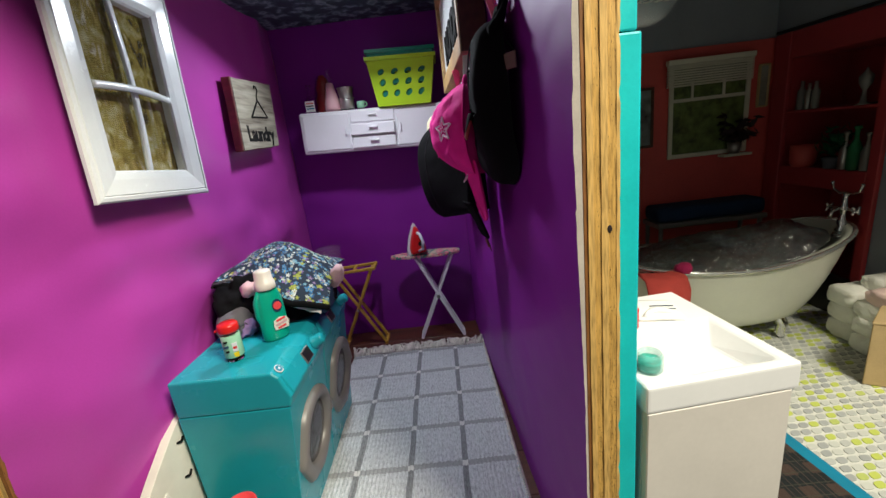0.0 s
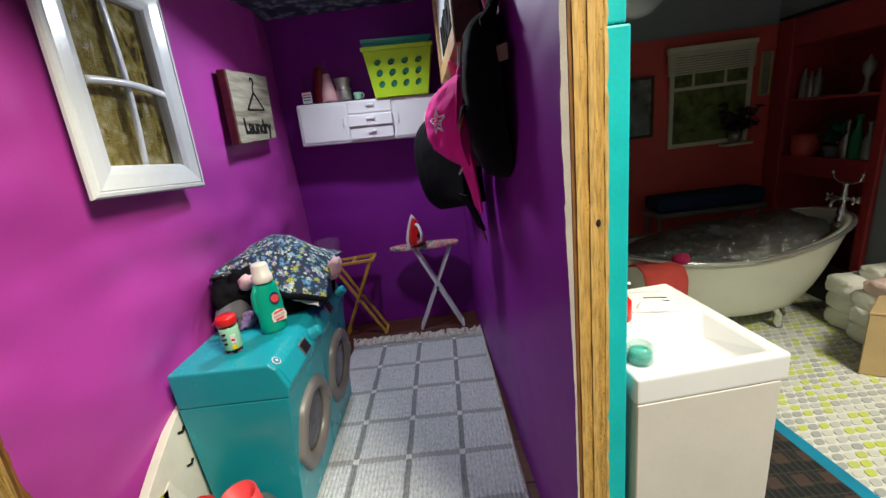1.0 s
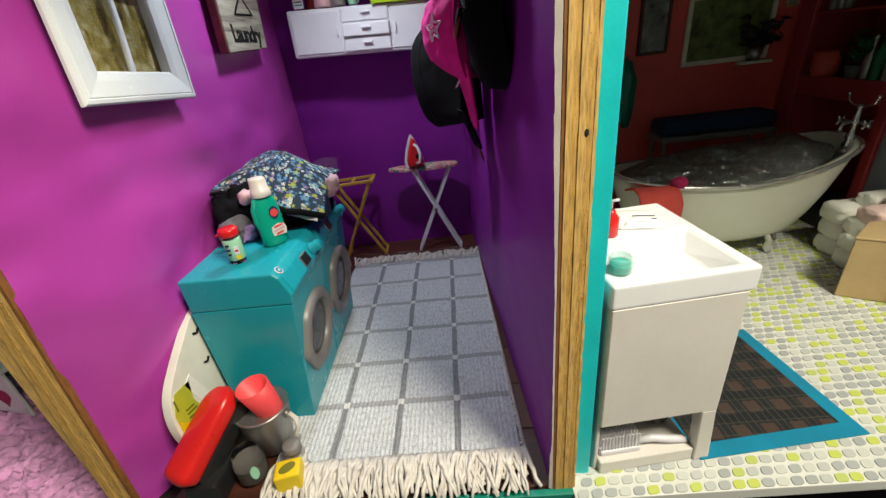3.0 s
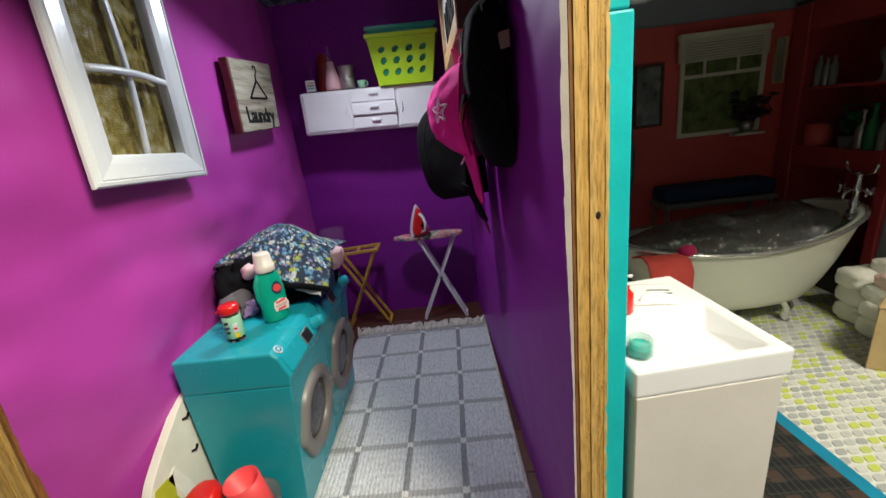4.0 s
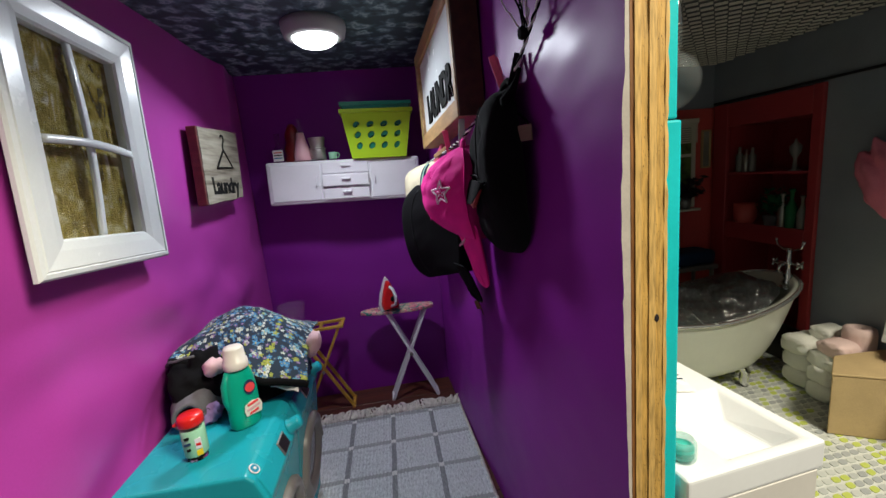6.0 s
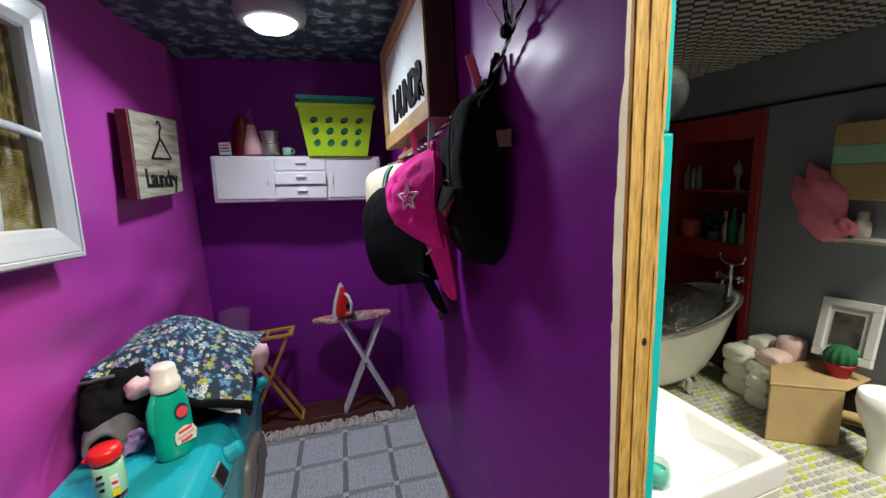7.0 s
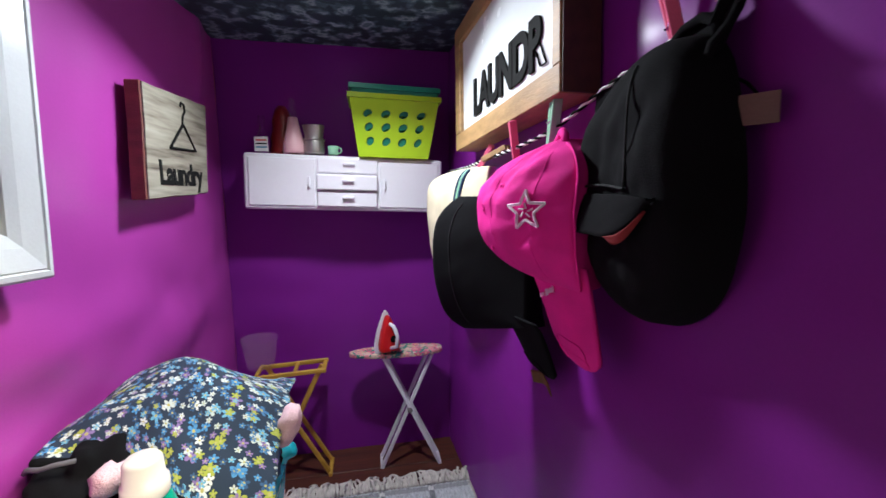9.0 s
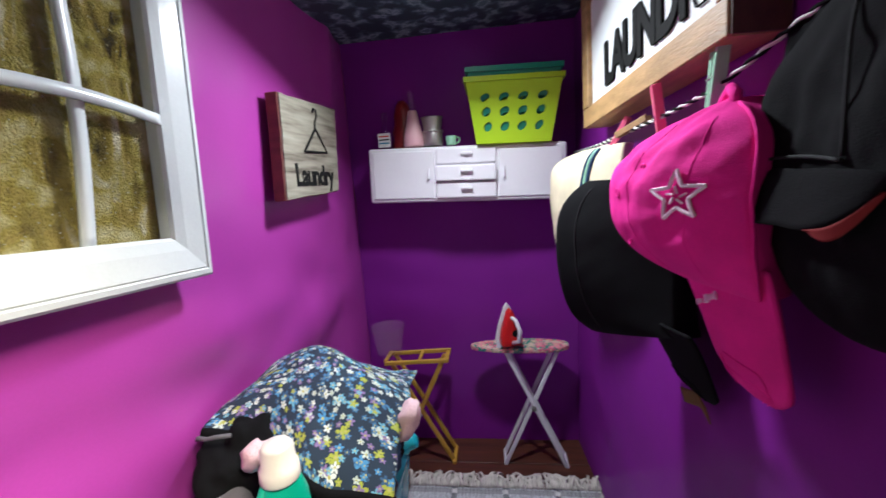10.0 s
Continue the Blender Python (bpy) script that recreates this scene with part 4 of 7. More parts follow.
def box_sign():
    s = thing("box_sign", "wooden box frame sign with black raised letters, hung on purple wall", "sign", (0.12, 0.29, 0.415))
    ya, yb, z0, z1 = 0.189, 0.402, 0.4165, 0.538
    turn = Matrix.Translation((0.0888, 0.40, 0.4165)) @ Matrix.Rotation(math.atan(0.0300 / 0.53), 4, "Z") @ Matrix.Rotation(radians(-3.0), 4, "X") @ Matrix.Translation((-0.0855, -0.40, -0.4165))
    x0, x1, rail = 0.0855, 0.1105, 0.0165

    def face(lo, a, b, c, d):
        return prism([(a, c), (b, c), (b, d), (a, d)], "x", lo, x1, 0.0006, 1)
    for a, b, c, d in ((ya, yb, z0, z0 + rail), (ya, yb, z1 - rail, z1), (ya, ya + 0.009, z0 + rail + 0.0001, z1 - rail - 0.0001), (yb - rail, yb, z0 + rail + 0.0001, z1 - rail - 0.0001)):
        part("frame_side", face(x0, a, b, c, d), OAK, s, m=turn)
    part("side_panel", block(x0 + 0.0012, x1, ya - 0.0012, ya, z0 + 0.0005, z1), BROWN_FRAME, s, "dark brown outer side", m=turn)
    part("panel", block(x0 + 0.004, x0 + 0.008, ya + 0.009, yb - rail, z0 + rail, z1 - rail), WHITE, s, "white panel", m=turn)
    face_m = turn @ Matrix(((0, 0, -1, x0 + 0.003), (-1, 0, 0, 0.281), (0, 1, 0, 0.4550), (0, 0, 0, 1)))
    lettering("lettering", "LAUNDR", 0.0435, face_m @ Matrix.Diagonal((0.83, 1, 1, 1)), INK, s, 0.0009, 0.0016, 0.92)


box_sign()


# ---- cord, pegs and caps ----
CORD = [(0.104, 0.524, 0.402), (0.100, 0.45, 0.400), (0.099, 0.385, 0.400), (0.1, 0.30, 0.403), (0.101, 0.25, 0.405), (0.106, 0.205, 0.410), (0.1165, 0.170, 0.426), (0.1225, 0.145, 0.434), (0.1270, 0.115, 0.440), (0.1285, 0.098, 0.4515), (0.1300, 0.075, 0.4680), (0.1345, 0.035, 0.503)]


def cord_at(y):
    for a, b in zip(CORD, CORD[1:]):
        if b[1] <= y <= a[1]:
            t = (a[1] - y) / (a[1] - b[1])
            return Vector(a).lerp(Vector(b), t)
    return Vector(CORD[-1])


def twisted_cord():
    c = thing("cord", "thin twisted black and white cord strung along purple wall", "cord", CORD[0])
    ys = [CORD[0][1] + (CORD[-1][1] - CORD[0][1]) * i / 330 for i in range(331)]
    for phase, m_ in ((0, THREAD_WHITE), (math.pi, COTTON_BLACK)):
        pts = []
        for i, y in enumerate(ys):
            p = cord_at(y)
            a = i * 0.75 + phase
            pts.append(p + Vector((0.0007 * math.cos(a), 0, 0.0007 * math.sin(a))))
        part("strand", tube(pts, 0.0008, 5), m_, c, smooth=True)


twisted_cord()


def loose_cord():
    """Frayed tail of the cord, knotted above the big cap."""
    c = thing("cord_tail", "frayed end of black and white cord tied above the caps", "cord", (0.127, 0.085, 0.463))
    rnd = random.Random(21)
    for k in range(7):
        p = Vector((0.1265, 0.090 - 0.002 * k, 0.462))
        d = Vector((rnd.uniform(-0.5, 0.1), rnd.uniform(-0.6, 0.6), rnd.uniform(0.4, 1.0))).normalized()
        pts = [p + d * (0.026 * i / 6) + Vector((0.0012 * noise2(i * 0.9, k, 1), 0.003 * noise2(i * 0.8, k, 2), 0.002 * noise2(i, k, 3))) for i in range(7)]
        part("strand", tube(pts, 0.0006, 5), (THREAD_WHITE, COTTON_BLACK)[k % 2], c, smooth=True)
    part("knot", blob((0.1265, 0.088, 0.461), (0.003, 0.005, 0.004), 0.4, 60, 3), COTTON_BLACK, c, smooth=True)


loose_cord()


def peg(material, word, m):
    c = thing("clothes_peg", f"tiny {word} wooden clothes peg clipped on the cord", "clothes peg", m.translation, "pegs on the cord")
    for s in (-1, 1):
        lath = prism([(s * 0.0004, -0.012), (s * 0.0022, -0.012), (s * 0.0030, 0.0), (s * 0.0042, 0.014), (s * 0.0022, 0.0145), (s * 0.0010, 0.002)], "y", -0.0022, 0.0022, 0.0003, 1)
        part("leg", lath, material, c, m=m)
    ring = tube([(0.0018 * math.cos(a), 0.0004 * k - 0.003, 0.0018 * math.sin(a)) for k, a in enumerate(2 * math.pi * i / 8 for i in range(16))], 0.0004, 5)
    part("spring", ring, CHROME, c, m=m)


def peg_on_cord(y, material, word, lean=0.0, turn=0.0, size=1.0, lift=0.002):
    p = cord_at(y) + Vector((0, 0, lift))
    peg(material, word, Matrix.Translation(p) @ Matrix.Rotation(radians(turn), 4, "Z") @ Matrix.Rotation(radians(lean), 4, "X") @ Matrix.Scale(size, 4))


peg_on_cord(0.258, HOTPINK, "pink", -8, 75, 1.2)
peg_on_cord(0.206, MINT, "pale green", 4, 80, 1.3, 0.006)
peg_on_cord(0.134, HOTPINK, "coral pink", -16, 60, 1.2, 0.008)
peg_on_cord(0.112, COTTON_BLACK, "black", 18, 60, 0.8)
peg_on_cord(0.330, HOTPINK, "pink", 30, 60, 0.9)
peg_on_cord(0.305, OAK, "brown", 70, 40, 1.0)


def hung_cap(label, low, top, left, right, cloth, bulge=0.004, lift=0.0, wrinkle=0.0, fold=(60, 90), seed=1.0, out=(-0.93, -0.36), belly=0.0):
    """A soft cap hanging flat along the wall: its lit front spans from a right to a left edge, both functions of s,
    which goes from -1 at the lower end to 1 at the upper end; its back lies near the wall. Returns the thing and its front."""
    n = Vector((*out, 0)).normalized()

    def front(u, s):
        a, b = Vector((*right(s), 0)), Vector((*left(s), 0))
        p = a.lerp(b, u) + n * bulge * 4 * u * (1 - u) * max(0.0, 1 - 0.5 * s * s)
        p += n * belly * math.sin(math.pi * u) ** 0.7 * (1 - ((s + 0.3) / (1.3 if s > -0.3 else 0.7)) ** 2)
        z = low + (top - low) * (s + 1) / 2 + lift * (1 - u) * max(0.0, -s)
        w = noise2(p.y * fold[0] + z * 30, z * fold[1], seed) + 0.5 * noise2(p.y * fold[0] * 2.3, z * fold[1] * 2.1 + p.y * 70, seed + 3)
        p += n * wrinkle * w * (0.35 + 0.65 * math.sin(math.pi * u))
        return Vector((p.x, p.y, z + 0.4 * wrinkle * w))
    bm, rings = bmesh.new(), []
    for i in range(45):
        s = -math.cos(math.pi * i / 44)
        ring = [front(k / 30, s) for k in range(31)]
        a, b = ring[-1], ring[0]
        for k in range(1, 14):
            t = k / 14
            p = a.lerp(b, t)
            p.y += 0.004 * math.sin(math.pi * t) * (1 - 2 * t)
            p.x += (max(p.x, right_x(p.y) - 0.003) - p.x) * math.sin(math.pi * t) ** 0.6
            ring.append(p)
        rings.append([bm.verts.new(p) for p in ring])
    count = len(rings[0])
    for lo, hi in zip(rings, rings[1:]):
        for k in range(count):
            bm.faces.new((lo[k], lo[(k + 1) % count], hi[(k + 1) % count], hi[k]))
    bm.faces.new(rings[0][::-1]), bm.faces.new(rings[-1])
    c = thing("doll_cap", label, "cap", front(0.5, 0.0), "caps on the cord")
    part("crown", bm, cloth, c, smooth=True)
    return c, front


def hung_brim(cap_ob, cloth, top, tip, left, right, x, tilt=0.0, bow=0.004, label=""):
    """A stiff peak hanging down, narrowing to a round end; left, right and x go from the crown to the tip."""
    def face(u, v):
        close = math.sqrt(max(0.0, 1 - (max(0.0, v - 0.78) / 0.22) ** 2))
        a, b = right[0] + (right[1] - right[0]) * v, left[0] + (left[1] - left[0]) * v ** 0.85
        y = (a + b) / 2 + (u - 0.5) * (b - a) * close
        return Vector((x[0] + (x[1] - x[0]) * v ** 0.8 - bow * 4 * u * (1 - u) * close - tilt * (u - 0.5) * (1 - v), y, top + (tip - top) * v))
    part("brim", sheet(face, 22, 26, 0.0017), cloth, cap_ob, label, True)
    for k, inset in enumerate((0.08, 0.16)):
        part("stitch_line", tube([face(inset + (1 - 2 * inset) * q / 30, 0.97 - 1.4 * inset * (1 - (2 * q / 30 - 1) ** 8)) + Vector((-0.0004, 0, 0)) for q in range(31)], 0.0003, 4), cloth, cap_ob)
    return face


# magenta cap with a star
pink_cap, pink_front = hung_cap("magenta cotton doll cap with embroidered star, pegged on cord", 0.3215, 0.4020,
    lambda s: (0.0665 + (0.036 if s > 0 else 0.025) * abs(s) ** 2.8, 0.2350 - (0.046 if s > 0 else 0.017) * abs(s) ** 2.6),
    lambda s: (0.0950 + 0.006 * s * s, 0.1565 + 0.028 * max(0.0, s) ** 4 + 0.003 * max(0.0, -s) ** 3),
    COTTON_PINK, 0.0045, 0.0, 0.0030, (55, 75), 2.0, belly=0.0065)
hung_brim(pink_cap, COTTON_PINK, 0.3340, 0.2765, (0.2080, 0.1930), (0.1560, 0.1450), (0.0955, 0.1075), 0.012, 0.003)
part("back_seam", tube([pink_front(0.0, -0.97 + 1.9 * k / 30) + Vector((-0.0004, -0.0006, 0)) for k in range(31)], 0.0008, 6), COTTON_PINK, pink_cap, "lighter rolled edge", True)
for u0, lean in ((0.62, 0.10), (0.30, -0.05)):
    part("panel_seam", tube([pink_front(u0 + lean * q / 24, -0.9 + 1.7 * q / 24) + Vector((0.0002, 0, 0)) for q in range(25)], 0.00045, 5), COTTON_PINK, pink_cap, smooth=True)
for u0, s0 in ((0.62, 0.35), (0.80, 0.05), (0.78, -0.55)):
    e = pink_front(u0, s0)
    part("eyelet", tube([e + Vector((0.0002, 0.0022 * math.cos(a), 0.0022 * math.sin(a))) for a in (2 * math.pi * q / 14 for q in range(15))], 0.0006, 5), COTTON_PINK, pink_cap, smooth=True)
part("strap", tube([(0.1005, 0.1800, 0.3960), (0.1015, 0.1830, 0.4035), (0.1030, 0.1890, 0.4065), (0.1045, 0.1950, 0.4040), (0.1030, 0.1990, 0.3970)], 0.0024, 8), COTTON_PINK, pink_cap, smooth=True)


def star(cap_ob, front, u0, s0, size, width, tilt):
    """Outlined five-pointed star sewn on a crown, with small stitches inside."""
    def on(a, r):
        p = front(u0 + r * math.cos(a) / 0.083, s0 + r * math.sin(a) / 0.045)
        return p + Vector((-0.0011, -0.0004, 0.0002))
    pts = [on(radians(90 + 36 * k + tilt), size if k % 2 == 0 else size * 0.43) for k in range(10)]
    for k in range(10):
        part("star_stitch", tube([pts[k], (pts[k] + pts[(k + 1) % 10]) / 2 + Vector((-0.0003, 0, 0)), pts[(k + 1) % 10]], width, 5), THREAD_PALE, cap_ob, "pale pink embroidery")
    for k in range(0, 10, 2):
        a = radians(90 + 36 * k + tilt)
        part("star_stitch", tube([on(a + 0.5, size * 0.10), on(a, size * 0.36)], width * 0.6, 5), THREAD_PALE, cap_ob, "pale pink embroidery")


star(pink_cap, pink_front, 0.305, 0.03, 0.0122, 0.00090, -6)
lm = Matrix.Translation((0.0950, 0.1830, 0.3160)) @ Matrix(((0.30, -0.20, -0.93, 0), (-0.80, -0.60, -0.1, 0), (0.52, -0.77, 0.36, 0), (0, 0, 0, 1)))
for a, b, h in ((-0.0062, -0.0050, 0.0012), (-0.0044, -0.0034, 0.0009), (-0.0016, 0.0004, 0.0019), (0.0010, 0.0017, 0.0012), (0.0023, 0.0036, 0.0013), (0.0042, 0.0049, 0.0019)):
    part("brand_stitch", block(a, b, -h, h, 0.0004, 0.0014), THREAD_PALE, pink_cap, "small pale embroidered mark", m=lm)
# black cap hanging behind it, brim down
dark_cap, dark_front = hung_cap("black cotton doll cap hanging behind the magenta cap", 0.2625, 0.3700,
    lambda s: (0.0450 + (0.020 * s ** 4 if s > 0 else 0.012 * abs(s) ** 1.6 + 0.012 * s ** 8), 0.2920 - 0.010 * abs(s) ** 5), lambda s: (0.1000 + 0.004 * s, 0.2260 + 0.008 * s), COTTON_BLACK, 0.006, 0.020, 0.0010, (30, 40), 5.0)
hung_brim(dark_cap, COTTON_BLACK, 0.2880, 0.2440, (0.2700, 0.2560), (0.2050, 0.2050), (0.0940, 0.1150), 0.006, 0.005)
part("panel_seam", tube([dark_front(0.70 + 0.08 * q / 20, -0.9 + 1.8 * q / 20) for q in range(21)], 0.0006, 5), COTTON_GREY, dark_cap, smooth=True)
part("brim_lining", sheet(lambda u, v: Vector((0.1130 + 0.003 * v, 0.2180 + 0.030 * u, 0.2455 - 0.010 * v - 0.012 * abs(u - 0.35))), 10, 6, 0.0008), stuff("tan_lining", (0.16, 0.085, 0.02), 0.9, grain=1300, vary=0.2, bump=0.4), dark_cap, "tan peak lining", True)
# cream cap with a striped band
cream_cap, cream_front = hung_cap("cream knitted doll cap with striped band, pegged on cord", 0.3000, 0.3960,
    lambda s: (0.0575 + 0.030 * max(0.0, s) ** 7 + 0.004 * max(0.0, -s), 0.4080 - 0.012 * abs(s) ** 5), lambda s: (0.0960 + 0.004 * s, 0.3180), COTTON_CREAM, 0.010, 0.0, 0.0012, (40, 50), 7.0)
for k, mt in enumerate((NAVY, MINT, NAVY)):
    part("band", tube([cream_front(0.36 - 0.032 * k, -0.9 + 1.85 * q / 30) + Vector((-0.0004, -0.0004, 0)) for q in range(31)], 0.0013, 6), mt, cream_cap, "navy and mint band", True)


def big_black_cap():
    """The largest cap, its crown sagging flat against the wall, its short peak towards the room."""
    c = thing("doll_cap", "large black doll cap with red lined peak, pegged on cord", "cap", (0.125, 0.132, 0.370), "caps on the cord")

    def rise(y):
        """How far the cloth stands off the wall: a round near side, then nearly flat."""
        t = max(0.0, min(1.0, (y - 0.0965) / 0.014))
        return 0.004 + 0.0215 * math.sqrt(1 - (1 - t) ** 2)

    def crown(u, v):
        a = 2 * math.pi * u
        cs, sn = math.cos(a), math.sin(a)
        k = (abs(cs) ** 2.5 + abs(sn) ** 2.5) ** (-1 / 2.5)
        far = 0.053 - (0.020 * abs(sn) if sn < 0 else 0.0) if cs > 0 else 0.040
        up = (0.067 - 0.020 * max(0.0, cs) ** 1.5) if sn > 0 else 0.057
        y, z = 0.1370 + k * v * cs * far, 0.3695 + k * v * sn * up
        z += 0.0025 * v * noise2(a * 1.4, 3.0, 2.0)
        y += 0.0020 * v * noise2(a * 1.7, 7.0, 4.0)
        h = rise(y) * max(0.0, 1 - v ** 5.0) ** 0.5
        h += (0.0030 * noise2(y * 55 + z * 18, z * 38, 3) + 0.0012 * noise2(y * 140, z * 120, 8)) * (1 - v ** 4)
        w = max(0.0, min(1.0, (0.150 - y) / 0.045)) * max(0.0, min(1.0, (z - 0.322) / 0.040))
        w = w * w * (3 - 2 * w)
        return Vector((right_x(y) - 0.0022 - 0.0070 * w - max(0.0, h), y - 0.0030 * w, z))
    part("crown", sheet(crown, 84, 30), COTTON_BLACK, c, smooth=True)

    def hung(u, v):
        """The slack top of the crown, pulled up along the cord."""
        y = 0.106 + 0.070 * u
        c = cord_at(y)
        z = c.z - 0.0008 - (0.020 + 0.030 * math.sin(math.pi * u)) * v
        x = c.x + 0.0020 * math.sin(9 * u) * v + (right_x(y) - 0.020 - c.x) * v ** 1.5 + 0.0012 * noise2(u * 7, v * 4, 5)
        return Vector((x, y - 0.002 * v, z))
    part("crown_top", sheet(hung, 30, 12, 0.0030), COTTON_BLACK, c, smooth=True)

    def seat(y, z):
        d = math.hypot((y - 0.1370) / 0.047, (z - 0.3695) / 0.066)
        w = max(0.0, min(1.0, (0.150 - y) / 0.045))
        return right_x(y) - 0.0034 - 0.0070 * w * w * (3 - 2 * w) - rise(y) * max(0.0, 1 - min(d, 0.98) ** 5.0) ** 0.5
    part("panel_seam", tube([Vector((seat(0.1260 + 0.006 * t * t, 0.3750 + 0.050 * t) - 0.0004, 0.1260 + 0.006 * t * t, 0.3750 + 0.050 * t)) for t in (q / 20 for q in range(21))], 0.0006, 5), COTTON_GREY, c, "raised seam", True)
    part("panel_seam", tube([Vector((seat(0.126 + 0.046 * t, 0.3740 + 0.002 * math.sin(3 * t)) - 0.0004, 0.126 + 0.046 * t, 0.3740 + 0.002 * math.sin(3 * t))) for t in (q / 20 for q in range(21))], 0.0007, 5), COTTON_GREY, c, "raised seam", True)

    def peak(u, v):
        y = 0.1065 + 0.0500 * u
        arch = math.sin(math.pi / 2 * min(1.0, u / 0.45)) ** 0.7
        base = seat(y, 0.3720)
        return Vector((base - 0.0010 - (0.0010 + 0.0050 * v) * arch, y + 0.002 * v, 0.3690 + 0.0030 * arch - 0.0185 * v ** 1.3 * arch + 0.001 * noise2(u * 4, v * 3, 3)))
    part("brim", sheet(peak, 28, 12, 0.0020), COTTON_BLACK, c, smooth=True)

    def lining(u, v):
        p = peak(0.03 + 0.40 * u, 1.0)
        q = 0.0042 * math.sin(math.pi * u) ** 0.8
        return p + Vector((0.0012 * v, -0.0004, -0.0004 - q * v))
    part("brim_lining", sheet(lining, 16, 5, 0.0008), stuff("red_lining", (0.20, 0.010, 0.010), 0.8), c, "red peak lining", True)
    # the cap's shadow on the tag is put into its dark colour
    part("tag", sheet(lambda u, v: Vector((right_x(0.090 + 0.012 * u) - 0.0050 - 0.0050 * u, 0.0885 + 0.0100 * u + 0.0006 * v, 0.3955 + 0.0105 * v)), 6, 6, 0.0007), stuff("shaded_tag", (0.17, 0.11, 0.09), 0.9, vary=0.2), c, "small fabric tag coloured as in the cap's shadow")
    part("strap", tube([(0.1255, 0.112, 0.431), (0.1255, 0.113, 0.437), (0.1250, 0.120, 0.4400), (0.1245, 0.128, 0.4385), (0.1230, 0.136, 0.432)], 0.0022, 8), COTTON_BLACK, c, smooth=True)
    part("clasp", block(-0.0006, 0.0006, -0.0016, 0.0016, -0.0040, 0.0040, 0.0005), PEWTER_DARK, c, "small grey strap clasp", m=Matrix.Translation((0.1195, 0.1090, 0.4230)) @ Matrix.Rotation(radians(-12), 4, "X"))
    part("tag_thread", tube([(right_x(0.097) - 0.0030, 0.0970, 0.4050), (right_x(0.101) - 0.0050, 0.1010, 0.4110), (right_x(0.106) - 0.0070, 0.1060, 0.4150)], 0.0006, 5), COTTON_BLACK, c, smooth=True)


big_black_cap()


# ---- laundry room: things on the floor ----
def ironing_board():
    t = thing("ironing_board", "small ironing board with floral cover and white crossed legs", "ironing board", (0.04, 0.49, 0.0))
    pts = []
    for k in range(48):
        a = 2 * math.pi * k / 48
        x = 0.026 + 0.063 * math.copysign(abs(math.cos(a)) ** 0.75, math.cos(a))
        w = 0.0185 * (0.62 + 0.38 * min(1, max(0, (x + 0.037) / 0.06)) ** 0.6)
        pts.append((x, 0.497 + w * math.copysign(abs(math.sin(a)) ** 0.8, math.sin(a))))
    bm = prism(pts, "z", 0.1565, 0.1625, 0.0018)
    uv = bm.loops.layers.uv.new("UVMap")
    for f in bm.faces:
        for lp in f.loops:
            lp[uv].uv = (lp.vert.co.x, lp.vert.co.y + lp.vert.co.z)
    part("board", bm, BOARD_CLOTH, t, "pink and green floral cover")
    for y in (0.486, 0.510):
        part("leg", bar((0.008, y, 0.156), (0.0815, y - 0.010, 0.0), 0.0048, 0.0036, (0, 1, 0)), PLASTIC_WHITE, t)
        part("leg", bar((0.074, y + 0.0045, 0.156), (0.002, y - 0.006, 0.0), 0.0048, 0.0036, (0, 1, 0)), PLASTIC_WHITE, t)
    part("foot_bar", bar((0.0815, 0.474, 0.002), (0.0815, 0.502, 0.002), 0.0035, 0.0035), PLASTIC_WHITE, t)
    part("foot_bar", bar((0.002, 0.478, 0.002), (0.002, 0.508, 0.002), 0.0035, 0.0035), PLASTIC_WHITE, t)
    part("pivot", lathe([(0.0034, 0), (0.0034, 0.004), (0.002, 0.005)], (0, 0, 0), 14, turn=Matrix.Translation((0.0415, 0.482, 0.081)) @ Matrix.Rotation(radians(90), 4, "X")), SILVER, t)


ironing_board()


def iron():
    t = thing("iron", "tiny red and white toy iron standing on the ironing board", "iron", (0.016, 0.495, 0.1625))
    m = Matrix.Translation((0.0135, 0.488, 0.1628)) @ Matrix.Rotation(radians(22), 4, "Z") @ Matrix.Rotation(radians(-3), 4, "X")

    def outline(s):
        return [(-0.0165 * s, 0.0), (0.0165 * s, 0.0), (0.0175 * s, 0.012), (0.013 * s, 0.030), (0.004 * s, 0.052), (0.0, 0.0575), (-0.004 * s, 0.052), (-0.013 * s, 0.030), (-0.0175 * s, 0.012)]
    part("soleplate", prism(outline(1.0), "y", 0.0, 0.004, 0.0012), PLASTIC_WHITE, t, "white rim and sole", m=m)
    part("body", prism([(p[0] * 0.8, 0.003 + p[1] * 0.86) for p in outline(1.0)], "y", -0.012, 0.0, 0.004, 3), RED, t, "glossy red body", smooth=True, m=m)
    part("handle", tube([(0, -0.011, 0.008), (0.004, -0.021, 0.012), (0.005, -0.023, 0.026), (0.003, -0.017, 0.038), (0, -0.010, 0.041)], 0.0026, 8), PLASTIC_WHITE, t, "white curved handle", smooth=True, m=m)
    part("dial", lathe([(0.0045, 0), (0.0045, 0.0015), (0.003, 0.002)], (0, 0, 0), 14, turn=m @ Matrix.Translation((0.004, -0.0115, 0.020)) @ Matrix.Rotation(radians(90), 4, "X")), INK, t, "dark dial")


iron()


